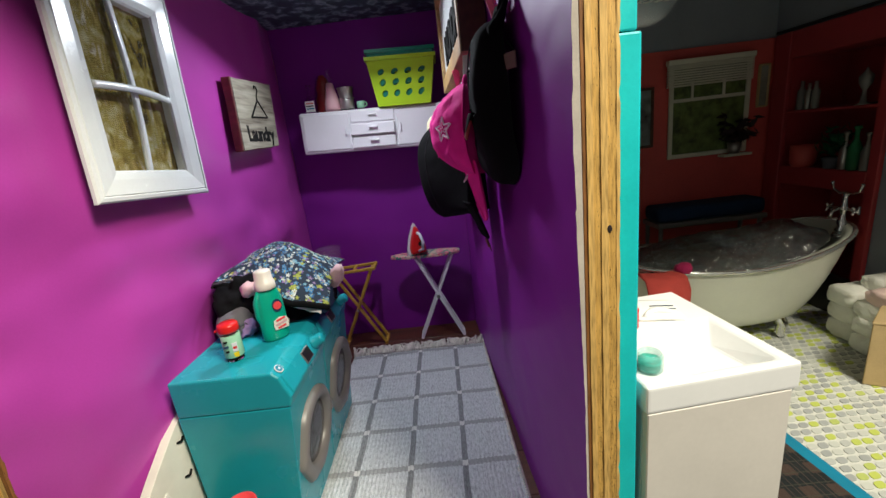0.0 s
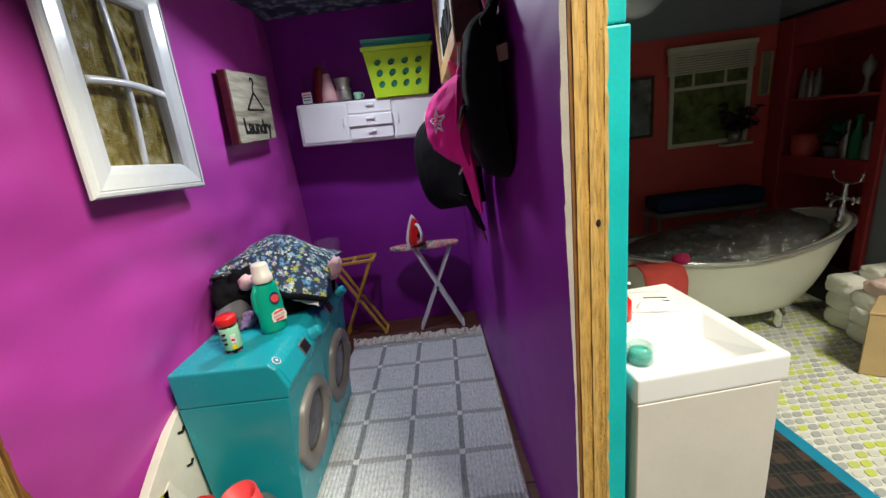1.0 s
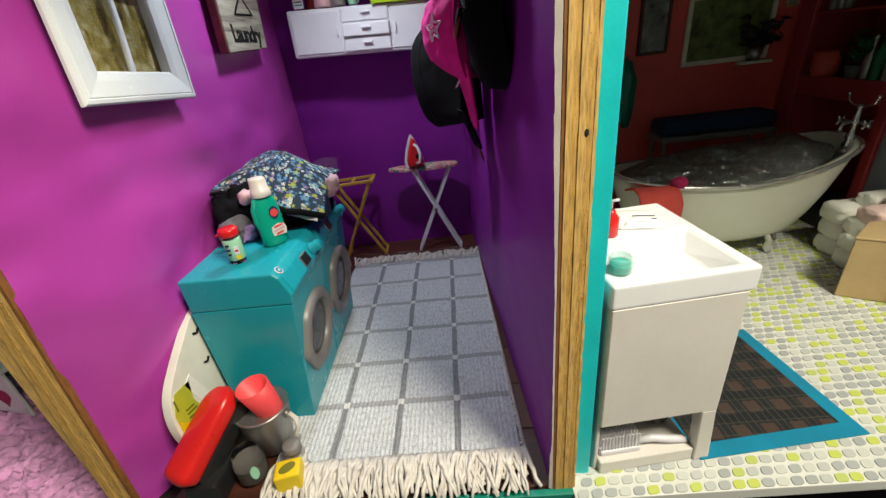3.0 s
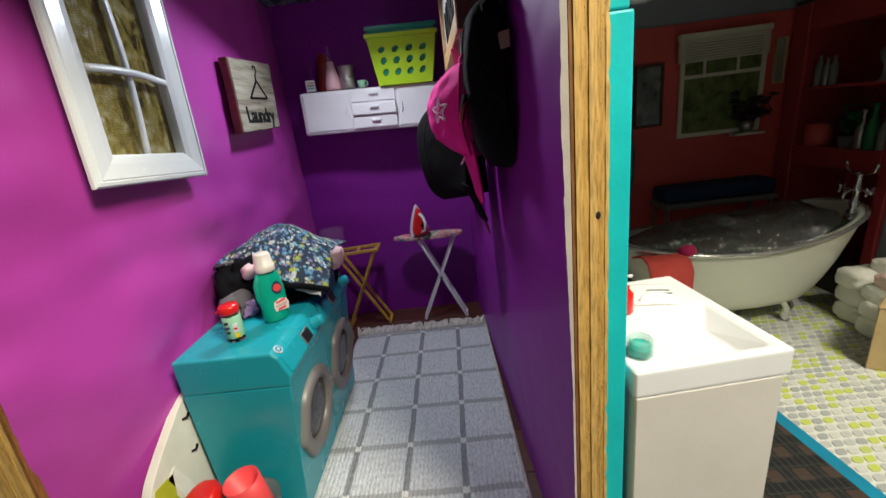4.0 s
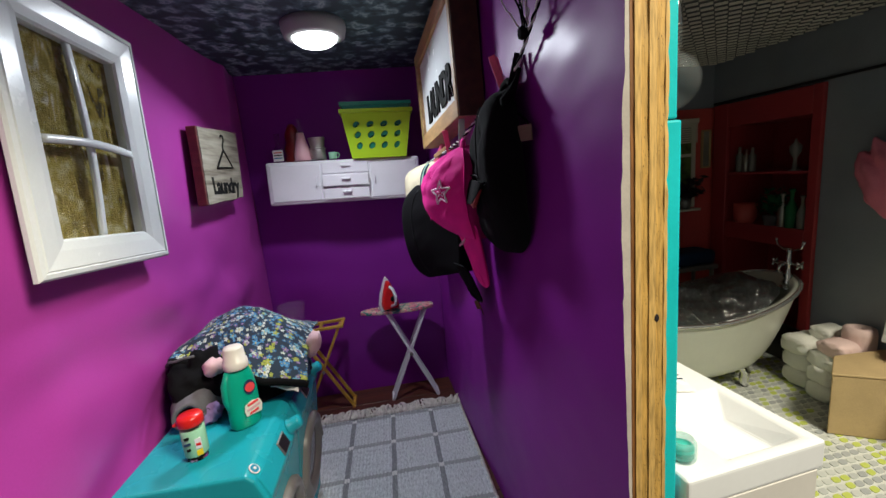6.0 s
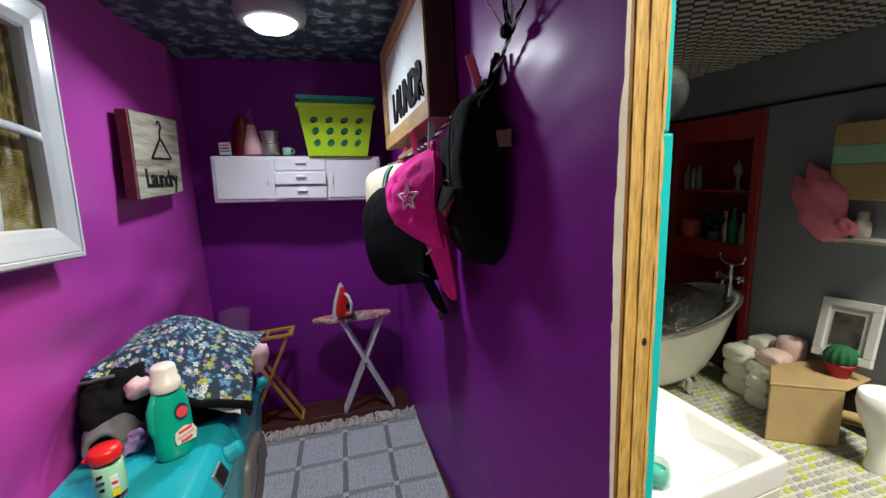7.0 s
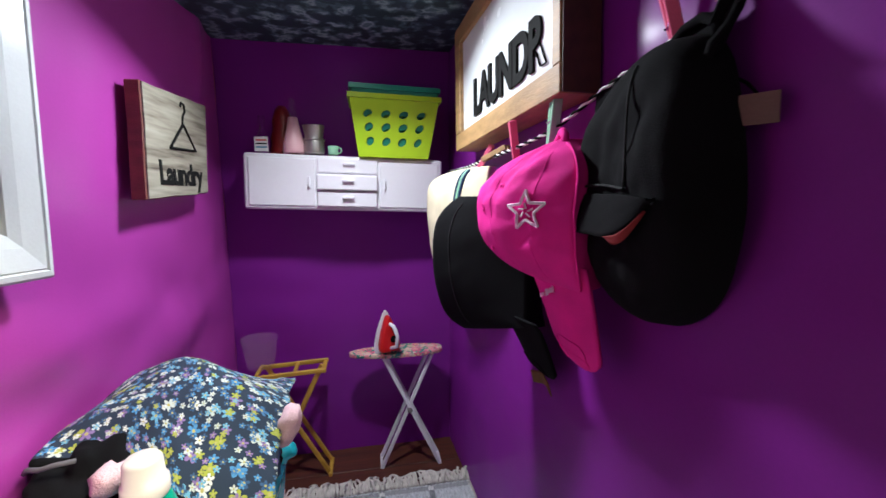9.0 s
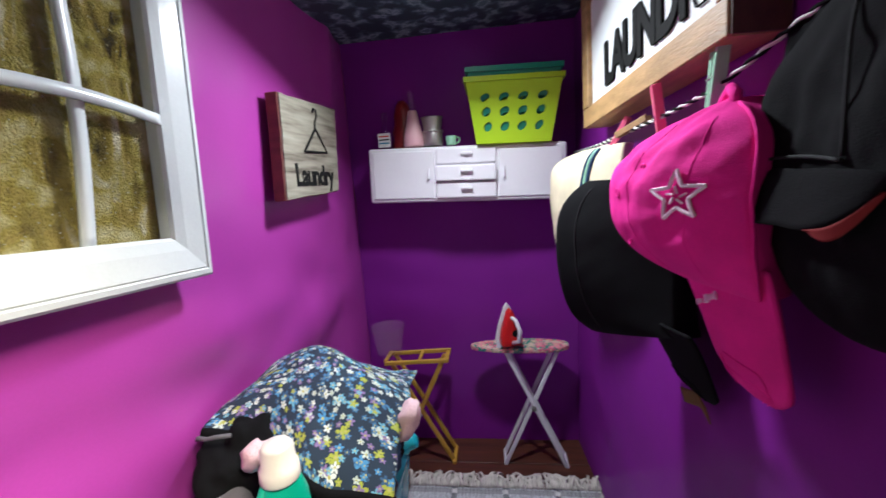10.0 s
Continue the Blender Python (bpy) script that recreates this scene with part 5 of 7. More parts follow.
def drying_rack():
    t = thing("drying_rack", "small yellow wooden folding rack with crossed legs", "drying rack", (-0.10, 0.495, 0.0))
    y0, y1 = 0.476, 0.508
    z = 0.146
    for y in (y0, y1):
        part("top_rail", bar((-0.150, y, z), (-0.065, y, z + 0.004), 0.0045, 0.005), BAMBOO, t)
    for x in (-0.149, -0.104, -0.0685):
        part("cross_rail", bar((x, y0, z + 0.002), (x, y1, z + 0.002), 0.0055 if x > -0.08 else 0.004, 0.0045), BAMBOO, t)
    for y in (y0 + 0.003, y1 - 0.003):
        part("leg", bar((-0.074, y, z), (-0.1440, y, 0.0), 0.0045, 0.0055, (0, 1, 0)), BAMBOO, t)
        part("leg", bar((-0.1440, y + 0.004, z), (-0.066, y + 0.004, 0.0), 0.0045, 0.0055, (0, 1, 0)), BAMBOO, t)
    for x in (-0.141, -0.066):
        part("foot_rail", bar((x, y0, 0.0025), (x, y1 + 0.003, 0.0025), 0.005, 0.005), BAMBOO, t)
    part("bolt", lathe([(0.0025, 0), (0.0025, 0.003), (0.0015, 0.0035)], (0, 0, 0), 12, turn=Matrix.Translation((-0.1075, y0 - 0.001, 0.0735)) @ Matrix.Rotation(radians(90), 4, "X")), PEWTER, t)


drying_rack()
one("clear_tub", lathe([(0.016, 0), (0.017, 0.001), (0.0225, 0.038), (0.0228, 0.0385), (0.0216, 0.0385), (0.016, 0.003), (0.001, 0.002)], (-0.148, 0.499, 0.1510), 26), GLASS_PINK, "clear plastic tub standing on the drying rack", "tub", True)


def washer_pair():
    t = thing("washer_and_dryer", "teal plastic toy washer and dryer joined side by side", "washing machine", (-0.13, 0.197, 0.004))
    for k, (y0, y1) in enumerate(((0.0935, 0.1965), (0.1985, 0.3010))):
        low = [(-0.1730, 0.0035), (-0.0950, 0.0035), (-0.0850, 0.100), (-0.0798, 0.1497), (-0.1772, 0.1497)]
        part("body", prism(low, "y", y0 + 0.0003, y1 - 0.0003, 0.0007, 2), TEAL, t, smooth=False)
        high = [(-0.1775, 0.1500), (-0.0785, 0.1500), (-0.0760, 0.1600), (-0.0835, 0.1790), (-0.0890, 0.1840), (-0.1775, 0.1845)]
        part("lid", soften(prism([(p[0], max(p[1], 0.1499)) for p in high], "y", y0, y1), 0.0026, 3, 40), TEAL, t)
        yc = (y0 + y1) / 2
        tilt = Matrix.Translation((-0.0870, yc - 0.002, 0.0850)) @ Matrix.Rotation(radians(96), 4, "Y")
        ring_bm, rows = bmesh.new(), []
        for rr, hh in ((0.0465, -0.006), (0.0465, 0.0035), (0.0440, 0.0062), (0.0370, 0.0068), (0.0322, 0.0045), (0.0300, 0.0005), (0.0300, -0.006)):
            row = []
            for q in range(56):
                e = 2 * math.pi * q / 56
                # local x points down the front, local y along it
                f = min([1.0] + [c / max(0.05, math.cos(e - radians(d))) for c, d in ((0.90, -112), (0.90, -60), (0.93, -15))]) if rr > 0.033 else 1.0
                off = 0.0 if rr > 0.033 else 0.0035
                row.append(ring_bm.verts.new((rr * f * math.cos(e), rr * f * math.sin(e) + off, hh)))
            rows.append(row)
        for lo, hi in zip(rows, rows[1:]):
            for q in range(56):
                ring_bm.faces.new((lo[q], lo[(q + 1) % 56], hi[(q + 1) % 56], hi[q]))
        ring = part("door", ring_bm, SILVER, t, "grey door ring with straight cut lower edge", True, m=tilt)
        part("glass", lathe([(0.0298, -0.004), (0.0298, 0.0010), (0.022, 0.0024), (0.012, 0.0031), (0.001, 0.0033)], (0, 0, 0), 36, turn=tilt @ Matrix.Translation((0, 0.0035, 0))), SMOKED, ring, "dark smoked round window", True)
        part("latch", block(-0.0860, -0.0790, yc + 0.0375, yc + 0.0425, 0.080, 0.093, 0.001), SILVER, ring)
        slope = Matrix.Translation((-0.0805, yc, 0.1685)) @ Matrix.Rotation(radians(66), 4, "Y")
        part("control_panel", prism([(-0.0105, -0.047), (0.0085, -0.047), (0.0085, 0.047), (-0.0105, 0.047)], "z", -0.002, 0.0024, 0.0015), TEAL_DARK if k else TEAL, t, m=slope)
        kn = yc + (0.026 if k == 0 else 0.030)
        part("knob", lathe([(0.0078, 0), (0.0078, 0.002), (0.0062, 0.003), (0.0058, 0.0105), (0.0048, 0.0118), (0.001, 0.012)], (0, 0, 0), 24, turn=slope @ Matrix.Translation((-0.001, kn - yc, 0.002))), TEAL, t, "round teal knob", True)
        s = part("display", prism([(-0.0070, -0.0105), (0.0065, -0.0105), (0.0065, 0.0075), (-0.0070, 0.0075)], "z", 0.002, 0.0034, 0.0006, 1), PEWTER, t, "grey rimmed dark display", m=slope @ Matrix.Translation((0, 0.004 if k == 0 else -0.012, 0)))
        part("screen", prism([(-0.0055, -0.0088), (0.0050, -0.0088), (0.0050, 0.0058), (-0.0055, 0.0058)], "z", 0.0035, 0.0038), BLACK, s, m=slope @ Matrix.Translation((0, 0.004 if k == 0 else -0.012, 0)))
        if k == 0:
            for r0, mt, h in ((0.0042, THREAD_WHITE, 0.0005), (0.0033, BLUE_FELT, 0.0008), (0.0012, THREAD_WHITE, 0.0011)):
                part("badge", lathe([(r0, 0), (r0, h)], (0, 0, 0), 18, turn=Matrix.Translation((-0.0862, 0.1035, 0.1822)) @ Matrix.Rotation(radians(40), 4, "Y")), mt, t, "small round white and blue badge")
    for y in (0.10, 0.295):
        for x in (-0.17, -0.10):
            part("foot", lathe([(0.004, 0.0), (0.005, 0.001), (0.005, 0.005)], (x, y, 0.0), 12), BLACK, t)


washer_pair()
WASH_TOP = 0.1845


def detergent(x, y):
    z = WASH_TOP
    t = thing("detergent_bottle", "green detergent bottle with ivory cap on the toy washer", "bottle", (x, y, z))
    m = Matrix.Translation((x, y, z)) @ Matrix.Rotation(radians(46), 4, "Z") @ Matrix.Scale(1.05, 4)
    prof = [(0.0125, 0), (0.0145, 0.002), (0.0148, 0.012), (0.0150, 0.028), (0.0138, 0.040), (0.0108, 0.048), (0.0085, 0.0515)]
    part("bottle", lathe(prof, (0, 0, 0), 32, (0.84, 0.58)), DETERGENT, t, smooth=True, m=m)
    part("grip", tube([(-0.0085, 0, 0.014), (-0.0118, 0, 0.026), (-0.0112, 0, 0.038), (-0.0065, 0, 0.048)], 0.0030, 10), DETERGENT, t, smooth=True, m=m)
    part("cap", lathe([(0.0088, 0.0495), (0.0092, 0.0505), (0.0090, 0.0560), (0.0080, 0.0566), (0.0074, 0.0655), (0.0062, 0.0672), (0.001, 0.0674)], (0, 0, 0), 28), IVORY, t, "ivory screw cap", True, m=m)
    part("label", lathe([(0.0038, 0), (0.0038, 0.0008), (0.001, 0.0009)], (0, 0, 0), 18, turn=m @ Matrix.Translation((0.003, -0.0092, 0.0335)) @ Matrix.Rotation(radians(90), 4, "X")), CORAL, t, "round red print")
    part("label", lathe([(0.0056, 0), (0.0056, 0.0004), (0.001, 0.0005)], (0, 0, 0), 18, (0.8, 1.1), m @ Matrix.Translation((0.003, -0.0090, 0.0335)) @ Matrix.Rotation(radians(90), 4, "X")), NAVY, t, "dark blue ring print")
    lb = part("label", prism([(-0.010, -0.009), (0.010, -0.010), (0.012, 0.0), (0.009, 0.007), (0.0, 0.0095), (-0.010, 0.006), (-0.0115, -0.002)], "z", 0, 0.0006), BAG, t, "cream and red printed label", m=m @ Matrix.Translation((0.003, -0.0094, 0.0165)) @ Matrix.Rotation(radians(90), 4, "X") @ Matrix.Scale(0.62, 4))
    for k, w in enumerate((0.007, 0.0085, 0.006)):
        part("print_bar", block(-w * 0.62, w * 0.62, -0.0009, 0.0009, 0.0004, 0.0008), CORAL if k != 1 else PINK, lb, m=m @ Matrix.Translation((0.003, -0.0097, 0.0202 - 0.0036 * k)) @ Matrix.Rotation(radians(90), 4, "X") @ Matrix.Rotation(radians(8), 4, "Z"))


detergent(-0.1095, 0.1620)


def jar(x, y):
    z = WASH_TOP
    t = thing("jar", "small glass jar with red lid on the toy washer", "jar", (x, y, z))
    part("glass", lathe([(0.00724, 0), (0.00702, 0.0015), (0.00702, 0.024), (0.00702, 0.027), (0.00724, 0.028)], (x, y, z), 28), GLASS, t, smooth=True)
    part("label", lathe([(0.00806, 0.004), (0.00820, 0.0042), (0.00820, 0.0245), (0.00806, 0.0247)], (x, y, z), 28), MINT, t, "pale green paper label", True)
    part("content", lathe([(0.00702, 0.0015), (0.00739, 0.003), (0.00739, 0.018), (0.001, 0.018)], (x, y, z), 20), INK, t, "dark contents")
    part("lid", lathe([(0.00828, 0.0275), (0.00872, 0.0285), (0.00872, 0.0335), (0.00776, 0.0352), (0.001, 0.0356)], (x, y, z), 28), RED, t, "red plastic lid", True)
    part("lid_tab", block(x - 0.0112, x - 0.0072, y - 0.004, y + 0.001, z + 0.0283, z + 0.0303, 0.0008), RED, t)
    m = Matrix.Translation((x, y, z)) @ Matrix.Rotation(radians(20), 4, "Z")
    for k, (mt, w) in enumerate(((INK, 0.0022), (NAVY, 0.0030), (INK, 0.0018))):
        part("print_bar", block(-0.0030 - w, -0.0030 + w * 0.4, -0.0086, -0.0078, 0.0195 - 0.0046 * k, 0.0212 - 0.0046 * k), mt, t, m=m)
    part("print_bar", block(0.001, 0.0050, -0.0084, -0.0060, 0.0105, 0.0185), PLASTIC_WHITE, t, m=m)
    part("print_bar", block(0.0016, 0.0046, -0.0086, -0.0060, 0.0130, 0.0150), RED, t, m=m)
    part("print_bar", block(0.001, 0.0050, -0.0085, -0.0060, 0.005, 0.0090), YELLOW, t, m=m)


jar(-0.1340, 0.1270)


def laundry_pile():
    # one floral garment over a heap of darker ones; each is a thing of its own
    def drape(u, v):
        edge = 0.2360 - 0.035 * u ** 1.5
        side = math.sin(math.pi * min(1, 0.16 + 0.80 * u)) ** 0.6
        peak = 0.2070 + 0.053 * side
        back = 0.215
        if v < 0.55:
            q = v / 0.55
            z = edge + (peak - edge) * math.sin(q * math.pi / 2) ** 0.9
        else:
            q = (v - 0.55) / 0.45
            z = peak + (back - peak) * q ** 1.8
        x = -0.180 + 0.108 * u + 0.006 * noise2(v * 3, u * 2, 7) + 0.010 * u * (1 - v)
        y = 0.196 + 0.008 * math.sin(u * 7) + 0.118 * v - 0.012 * u * (1 - v)
        z += 0.0045 * noise2(x * 28, y * 22, 2) + 0.0022 * noise2(x * 75, y * 60, 6)
        return Vector((max(x, X_LEFT + 0.003), y, max(z, WASH_TOP + 0.003)))
    g = thing("floral_garment", "navy cotton garment with small flowers, heaped on the toy washer", "clothing", (-0.12, 0.25, WASH_TOP), "laundry heap")
    part("cloth", sheet(drape, 60, 64, 0.0022, (0.135, 0.16)), FLORAL, g, smooth=True)
    part("hem", tube([drape(k / 40, 0.0) + Vector((0, 0.001, -0.0022)) for k in range(41)], 0.0036, 8), COTTON_BLACK, g, "dark rolled hem", True)

    def dark(u, v):
        a = 2 * math.pi * v
        x, y = -0.126 + 0.054 * math.cos(a) * (0.35 + 0.65 * u), 0.252 + 0.064 * math.sin(a) * (0.35 + 0.65 * u)
        z = WASH_TOP + 0.048 * (1 - u ** 2.6) + 0.004 * noise2(a * 3, u * 6, 1)
        return Vector((max(x + 0.004 * noise2(a * 2, u * 3, 8), X_LEFT + 0.003), y, max(z, WASH_TOP + 0.0012)))
    one("dark_garment", sheet(dark, 18, 60, 0.0), COTTON_BLACK, "crumpled black garment at the bottom of the laundry heap", "clothing", True, "laundry heap")
    b = thing("black_sleeve", "black garment sleeve with a pale stripe in the laundry heap", "clothing", (-0.155, 0.19, WASH_TOP), "laundry heap")
    bm = bmesh.new()
    bmesh.ops.create_icosphere(bm, subdivisions=5, radius=1)
    for v in bm.verts:
        p = v.co.copy()
        fold = 0.13 * math.sin(5.5 * p.x + 3.5 * p.y + 2.5 * noise2(p.x * 1.4, p.y * 1.4, 2)) + 0.16 * noise2(p.x * 2.2, p.y * 2.2, p.z * 2.2) + 0.05 * noise2(p.x * 7, p.y * 7, p.z * 7)
        k = 1 + fold
        v.co = Vector((max(-0.156 + 0.030 * p.x * k, X_LEFT + 0.004), 0.206 + 0.030 * p.y * k, WASH_TOP + max(0.0012, 0.030 + 0.006 * p.y + (0.024 if p.z > 0 else 0.030) * p.z * k * (1 - 0.15 * p.x))))
    part("sleeve", bm, COTTON_BLACK, b, smooth=True)
    part("stripe", tube([(-0.180, 0.193, WASH_TOP + 0.049), (-0.174, 0.187, WASH_TOP + 0.0545), (-0.167, 0.1845, WASH_TOP + 0.0555), (-0.160, 0.183, WASH_TOP + 0.0580), (-0.152, 0.186, WASH_TOP + 0.0575)], 0.0013, 6), KNIT_GREY, b, "pale grey stripe", True)
    def loop(u, v):
        """The open end of a sleeve: a soft band round a dark hollow."""
        a, w = 2 * math.pi * u, v - 0.5
        r = 1 + 0.10 * noise2(math.cos(a) * 1.5, math.sin(a) * 1.5, 4)
        return Vector((-0.1555 + 0.0118 * r * math.cos(a) + 0.010 * w * math.cos(a), 0.1720 + 0.0190 * w + 0.004 * math.cos(a), WASH_TOP + 0.0136 + (0.0104 * r + 0.004 * w) * math.sin(a)))
    g = thing("grey_sleeve", "dark grey knitted sleeve with open end on the toy washer", "clothing", (-0.1555, 0.172, WASH_TOP), "laundry heap")
    part("sleeve_band", sheet(loop, 44, 10, 0.0034), KNIT_GREY, g, smooth=True)
    # no real lining: black blob stands in for shade inside the sleeve
    part("lining", blob((-0.1555, 0.1860, WASH_TOP + 0.0140), (0.0125, 0.0080, 0.0110), 0.15, 30, 2), COTTON_BLACK, g, "black blob for the shade inside the sleeve", True)
    one("lilac_lace", blob((-0.145, 0.176, WASH_TOP + 0.008), (0.011, 0.010, 0.0085), 0.8, 70, 9), LILAC, "lilac lace bundle on the toy washer", "clothing", True, "laundry heap")
    one("pink_sock", blob((-0.138, 0.186, WASH_TOP + 0.045), (0.0085, 0.009, 0.008), 0.25, 35, 5), FLEECE_PINK, "pale pink fleece sock in the laundry heap", "clothing", True, "laundry heap")
    one("pink_sock", blob((-0.0640, 0.243, WASH_TOP + 0.032), (0.0075, 0.013, 0.015), 0.3, 40, 15, turn=Matrix.Rotation(radians(20), 4, "Y")), FLEECE_PINK, "pale pink fleece sock hanging out of the heap", "clothing", True, "laundry heap")
    one("white_lining", sheet(lambda u, v: Vector((-0.116 + 0.046 * u, 0.200 - 0.005 * v - 0.010 * u, 0.2160 - 0.016 * u - 0.009 * v * (1 - 0.35 * u) + 0.0015 * noise2(u * 6, v * 4, 3))), 20, 8, 0.0012), THREAD_WHITE, "white lining of a garment peeping from the heap", "clothing", True, "laundry heap")
    one("navy_garment", blob((-0.0765, 0.222, WASH_TOP + 0.013), (0.010, 0.024, 0.0135), 0.4, 45, 17), NAVY, "navy blue garment under the heap on the toy washer", "clothing", True, "laundry heap")


laundry_pile()


def rug():
    t = thing("rug", "pale woven cotton rug with grey bands and knotted fringes", "rug", (0.0, 0.23, 0.0))
    x0, x1, y0, y1 = -0.118, 0.1240, 0.036, 0.432

    def cloth(u, v):
        x, y = x0 + (x1 - x0) * u, y0 + (y1 - y0) * v
        edge = max(0.0, (u - 0.5) * 2)
        x += -0.0125 * edge * v + 0.0016 * noise2(y * 30, u * 2, 1)
        rib = 0.0006 * math.cos(2 * math.pi * x / 0.0046) + 0.0005 * math.cos(2 * math.pi * y / 0.0031 + math.pi * (round(x / 0.0046) % 2))
        return Vector((x, y, 0.0045 + rib + 0.0006 * noise2(x * 25, y * 25, 3)))
    part("weave", sheet(cloth, 250, 300, 0.0), RUG, t, "ribbed pale weave with grey bands")
    part("underside", block(x0, x1 - 0.0135, y0, y1, 0.0003, 0.0026), WOOL, t)
    rnd = random.Random(6)
    for front in (True, False):
        bm = bmesh.new()
        count = 270 if front else 120
        for k in range(count):
            x = x0 + (x1 - x0 - (0 if front else 0.008)) * (k + rnd.random()) / count
            length = rnd.uniform(0.022, 0.044) if front else rnd.uniform(0.014, 0.026)
            s = -1 if front else 1
            yb = y0 if front else y1
            dx, pts = rnd.uniform(-0.014, 0.014), []
            lift = rnd.uniform(0.001, 0.009) if front else rnd.uniform(0.001, 0.010)
            for i in range(7):
                q = i / 6
                yy = yb + s * length * q
                zz = 0.004 + lift * math.sin(math.pi * q) + 0.0016 * rnd.random()
                if yy < -0.005:
                    zz -= (-0.005 - yy) * 0.8
                pts.append((x + dx * q * q + 0.0022 * noise2(q * 4, k * 1.7, 2), yy, max(zz, 0.0016 if yy > -0.006 else -0.02)))
            tube(pts, rnd.uniform(0.0016, 0.0030) if front else rnd.uniform(0.0014, 0.0026), 5, bm, 0.6)
        for k in range(34 if front else 26):
            x = x0 + (x1 - x0) * (k + 0.5) / (34 if front else 26) + rnd.uniform(-0.002, 0.002)
            knot = bmesh.ops.create_icosphere(bm, subdivisions=1, radius=0.0033, matrix=Matrix.Translation((x, (y0 - 0.006) if front else (y1 + 0.005), 0.0052)) @ Matrix.Diagonal((1, 1.5, 0.9, 1)))
        part("fringe", bm, WOOL, t, "cream knotted wool fringe", True)
    bm = bmesh.new()
    for k in range(130):
        y = y0 + (y1 - y0) * k / 130
        tube([(x1 - 0.002 - 0.0125 * (y - y0) / (y1 - y0) * 1.0 + rnd.uniform(-0.0015, 0.0015), y, 0.0045), (x1 + 0.0015 - 0.0125 * (y - y0) / (y1 - y0), y + 0.0015, 0.0035)], 0.0012, 5, bm)
    part("selvedge", bm, WOOL, t, "frayed side edge", True)


rug()


def front_clutter():
    # red container lying against the wall
    t = thing("red_container", "glossy red plastic container with black base standing on the floor", "container", (-0.165, 0.030, 0.0))
    a, b = Vector((-0.1790, -0.0005, 0.042)), Vector((-0.1485, 0.0600, 0.088))
    along = (b - a).normalized()
    side = along.cross(Vector((0, 0, 1))).normalized()
    m = Matrix.Translation((a + b) / 2) @ Matrix((side, along, side.cross(along))).transposed().to_4x4()
    h = (b - a).length / 2
    shell, rings = bmesh.new(), []
    for i in range(25):
        v = -1 + 2 * i / 24
        w = (1 - max(0.0, (v - 0.45) / 0.55) ** 2.2) ** 0.5 if v > 0.45 else (1 - 0.5 * max(0.0, (-v - 0.86) / 0.14) ** 2)
        row = []
        for k in range(28):
            e = 2 * math.pi * k / 28
            row.append(shell.verts.new((0.0160 * max(w, 0.02) * math.copysign(abs(math.cos(e)) ** 0.6, math.cos(e)), h * v * 1.03, -0.002 + 0.0105 * max(w, 0.02) * math.copysign(abs(math.sin(e)) ** 0.6, math.sin(e)))))
        rings.append(row)
    for lo, hi in zip(rings, rings[1:]):
        for k in range(28):
            shell.faces.new((lo[k], lo[(k + 1) % 28], hi[(k + 1) % 28], hi[k]))
    shell.faces.new(rings[0]), shell.faces.new(rings[-1])
    part("shell", shell, RED, t, "glossy red cover", True, m=m)
    part("base", prism([(-0.0125, -h * 0.94), (0.0125, -h * 0.94), (0.0125, h * 0.2), (0.0125, h * 0.8), (-0.0125, h * 0.8)], "z", -0.030, -0.0115, 0.003, 2), BLACK, t, "black base", m=m)
    part("stand", block(-0.180, -0.150, 0.000, 0.042, 0.0045, 0.030, 0.003), BLACK, t, "black foot")
    # pewter bucket with a coral cup
    b = thing("metal_bucket", "dull pewter toy bucket standing on the rug", "bucket", (-0.127, 0.064, 0.004))
    bx, by = -0.127, 0.064
    part("bucket", lathe([(0.0170, 0.005), (0.0185, 0.006), (0.0235, 0.040), (0.0250, 0.053), (0.0252, 0.0565), (0.0238, 0.0568), (0.0222, 0.040), (0.0165, 0.012), (0.001, 0.011)], (bx, by, 0.0), 40), PEWTER, b, smooth=True)
    part("lip", lathe([(0.0246, 0.0530), (0.0258, 0.0540), (0.0260, 0.0560), (0.0250, 0.0572), (0.0240, 0.0568)], (bx, by, 0.0), 40), PEWTER, b, "thin rolled lip", smooth=True)
    part("lug", blob((-0.1015, 0.0600, 0.0480), (0.0030, 0.0045, 0.0040), 0.2, 40, 3), PEWTER, b, smooth=True)
    part("handle", tube([(-0.0985, 0.0580, 0.050), (-0.0935, 0.0560, 0.046), (-0.0920, 0.0545, 0.036), (-0.0960, 0.0530, 0.028), (-0.0950, 0.0520, 0.020)], 0.0024, 6), WOOL, b, "white string handle", True)
    c = one("coral_cup", lathe([(0.0120, 0), (0.0128, 0.001), (0.0155, 0.042), (0.0145, 0.042), (0.0115, 0.004), (0.001, 0.003)], (-0.1160, 0.061, 0.050), 28, (1, 0.86), Matrix.Rotation(radians(-7), 4, "Y") @ Matrix.Rotation(radians(9), 4, "X")), CORAL, "coral red plastic cup standing in the bucket", "cup", True)
    g = thing("smoky_jar", "smoky plastic jar with mint leaf sticker standing on the rug", "jar", (-0.1345, 0.029, 0.004))
    part("jar", lathe([(0.0125, 0.005), (0.0138, 0.0065), (0.0138, 0.026), (0.0118, 0.031), (0.0118, 0.036), (0.0100, 0.0385), (0.001, 0.039)], (-0.1345, 0.029, 0.0), 28), GLASS_GREY, g, smooth=True)
    part("content", lathe([(0.0118, 0.006), (0.0120, 0.022), (0.001, 0.022)], (-0.1345, 0.029, 0.0), 22), SILVER, g, "grey contents")
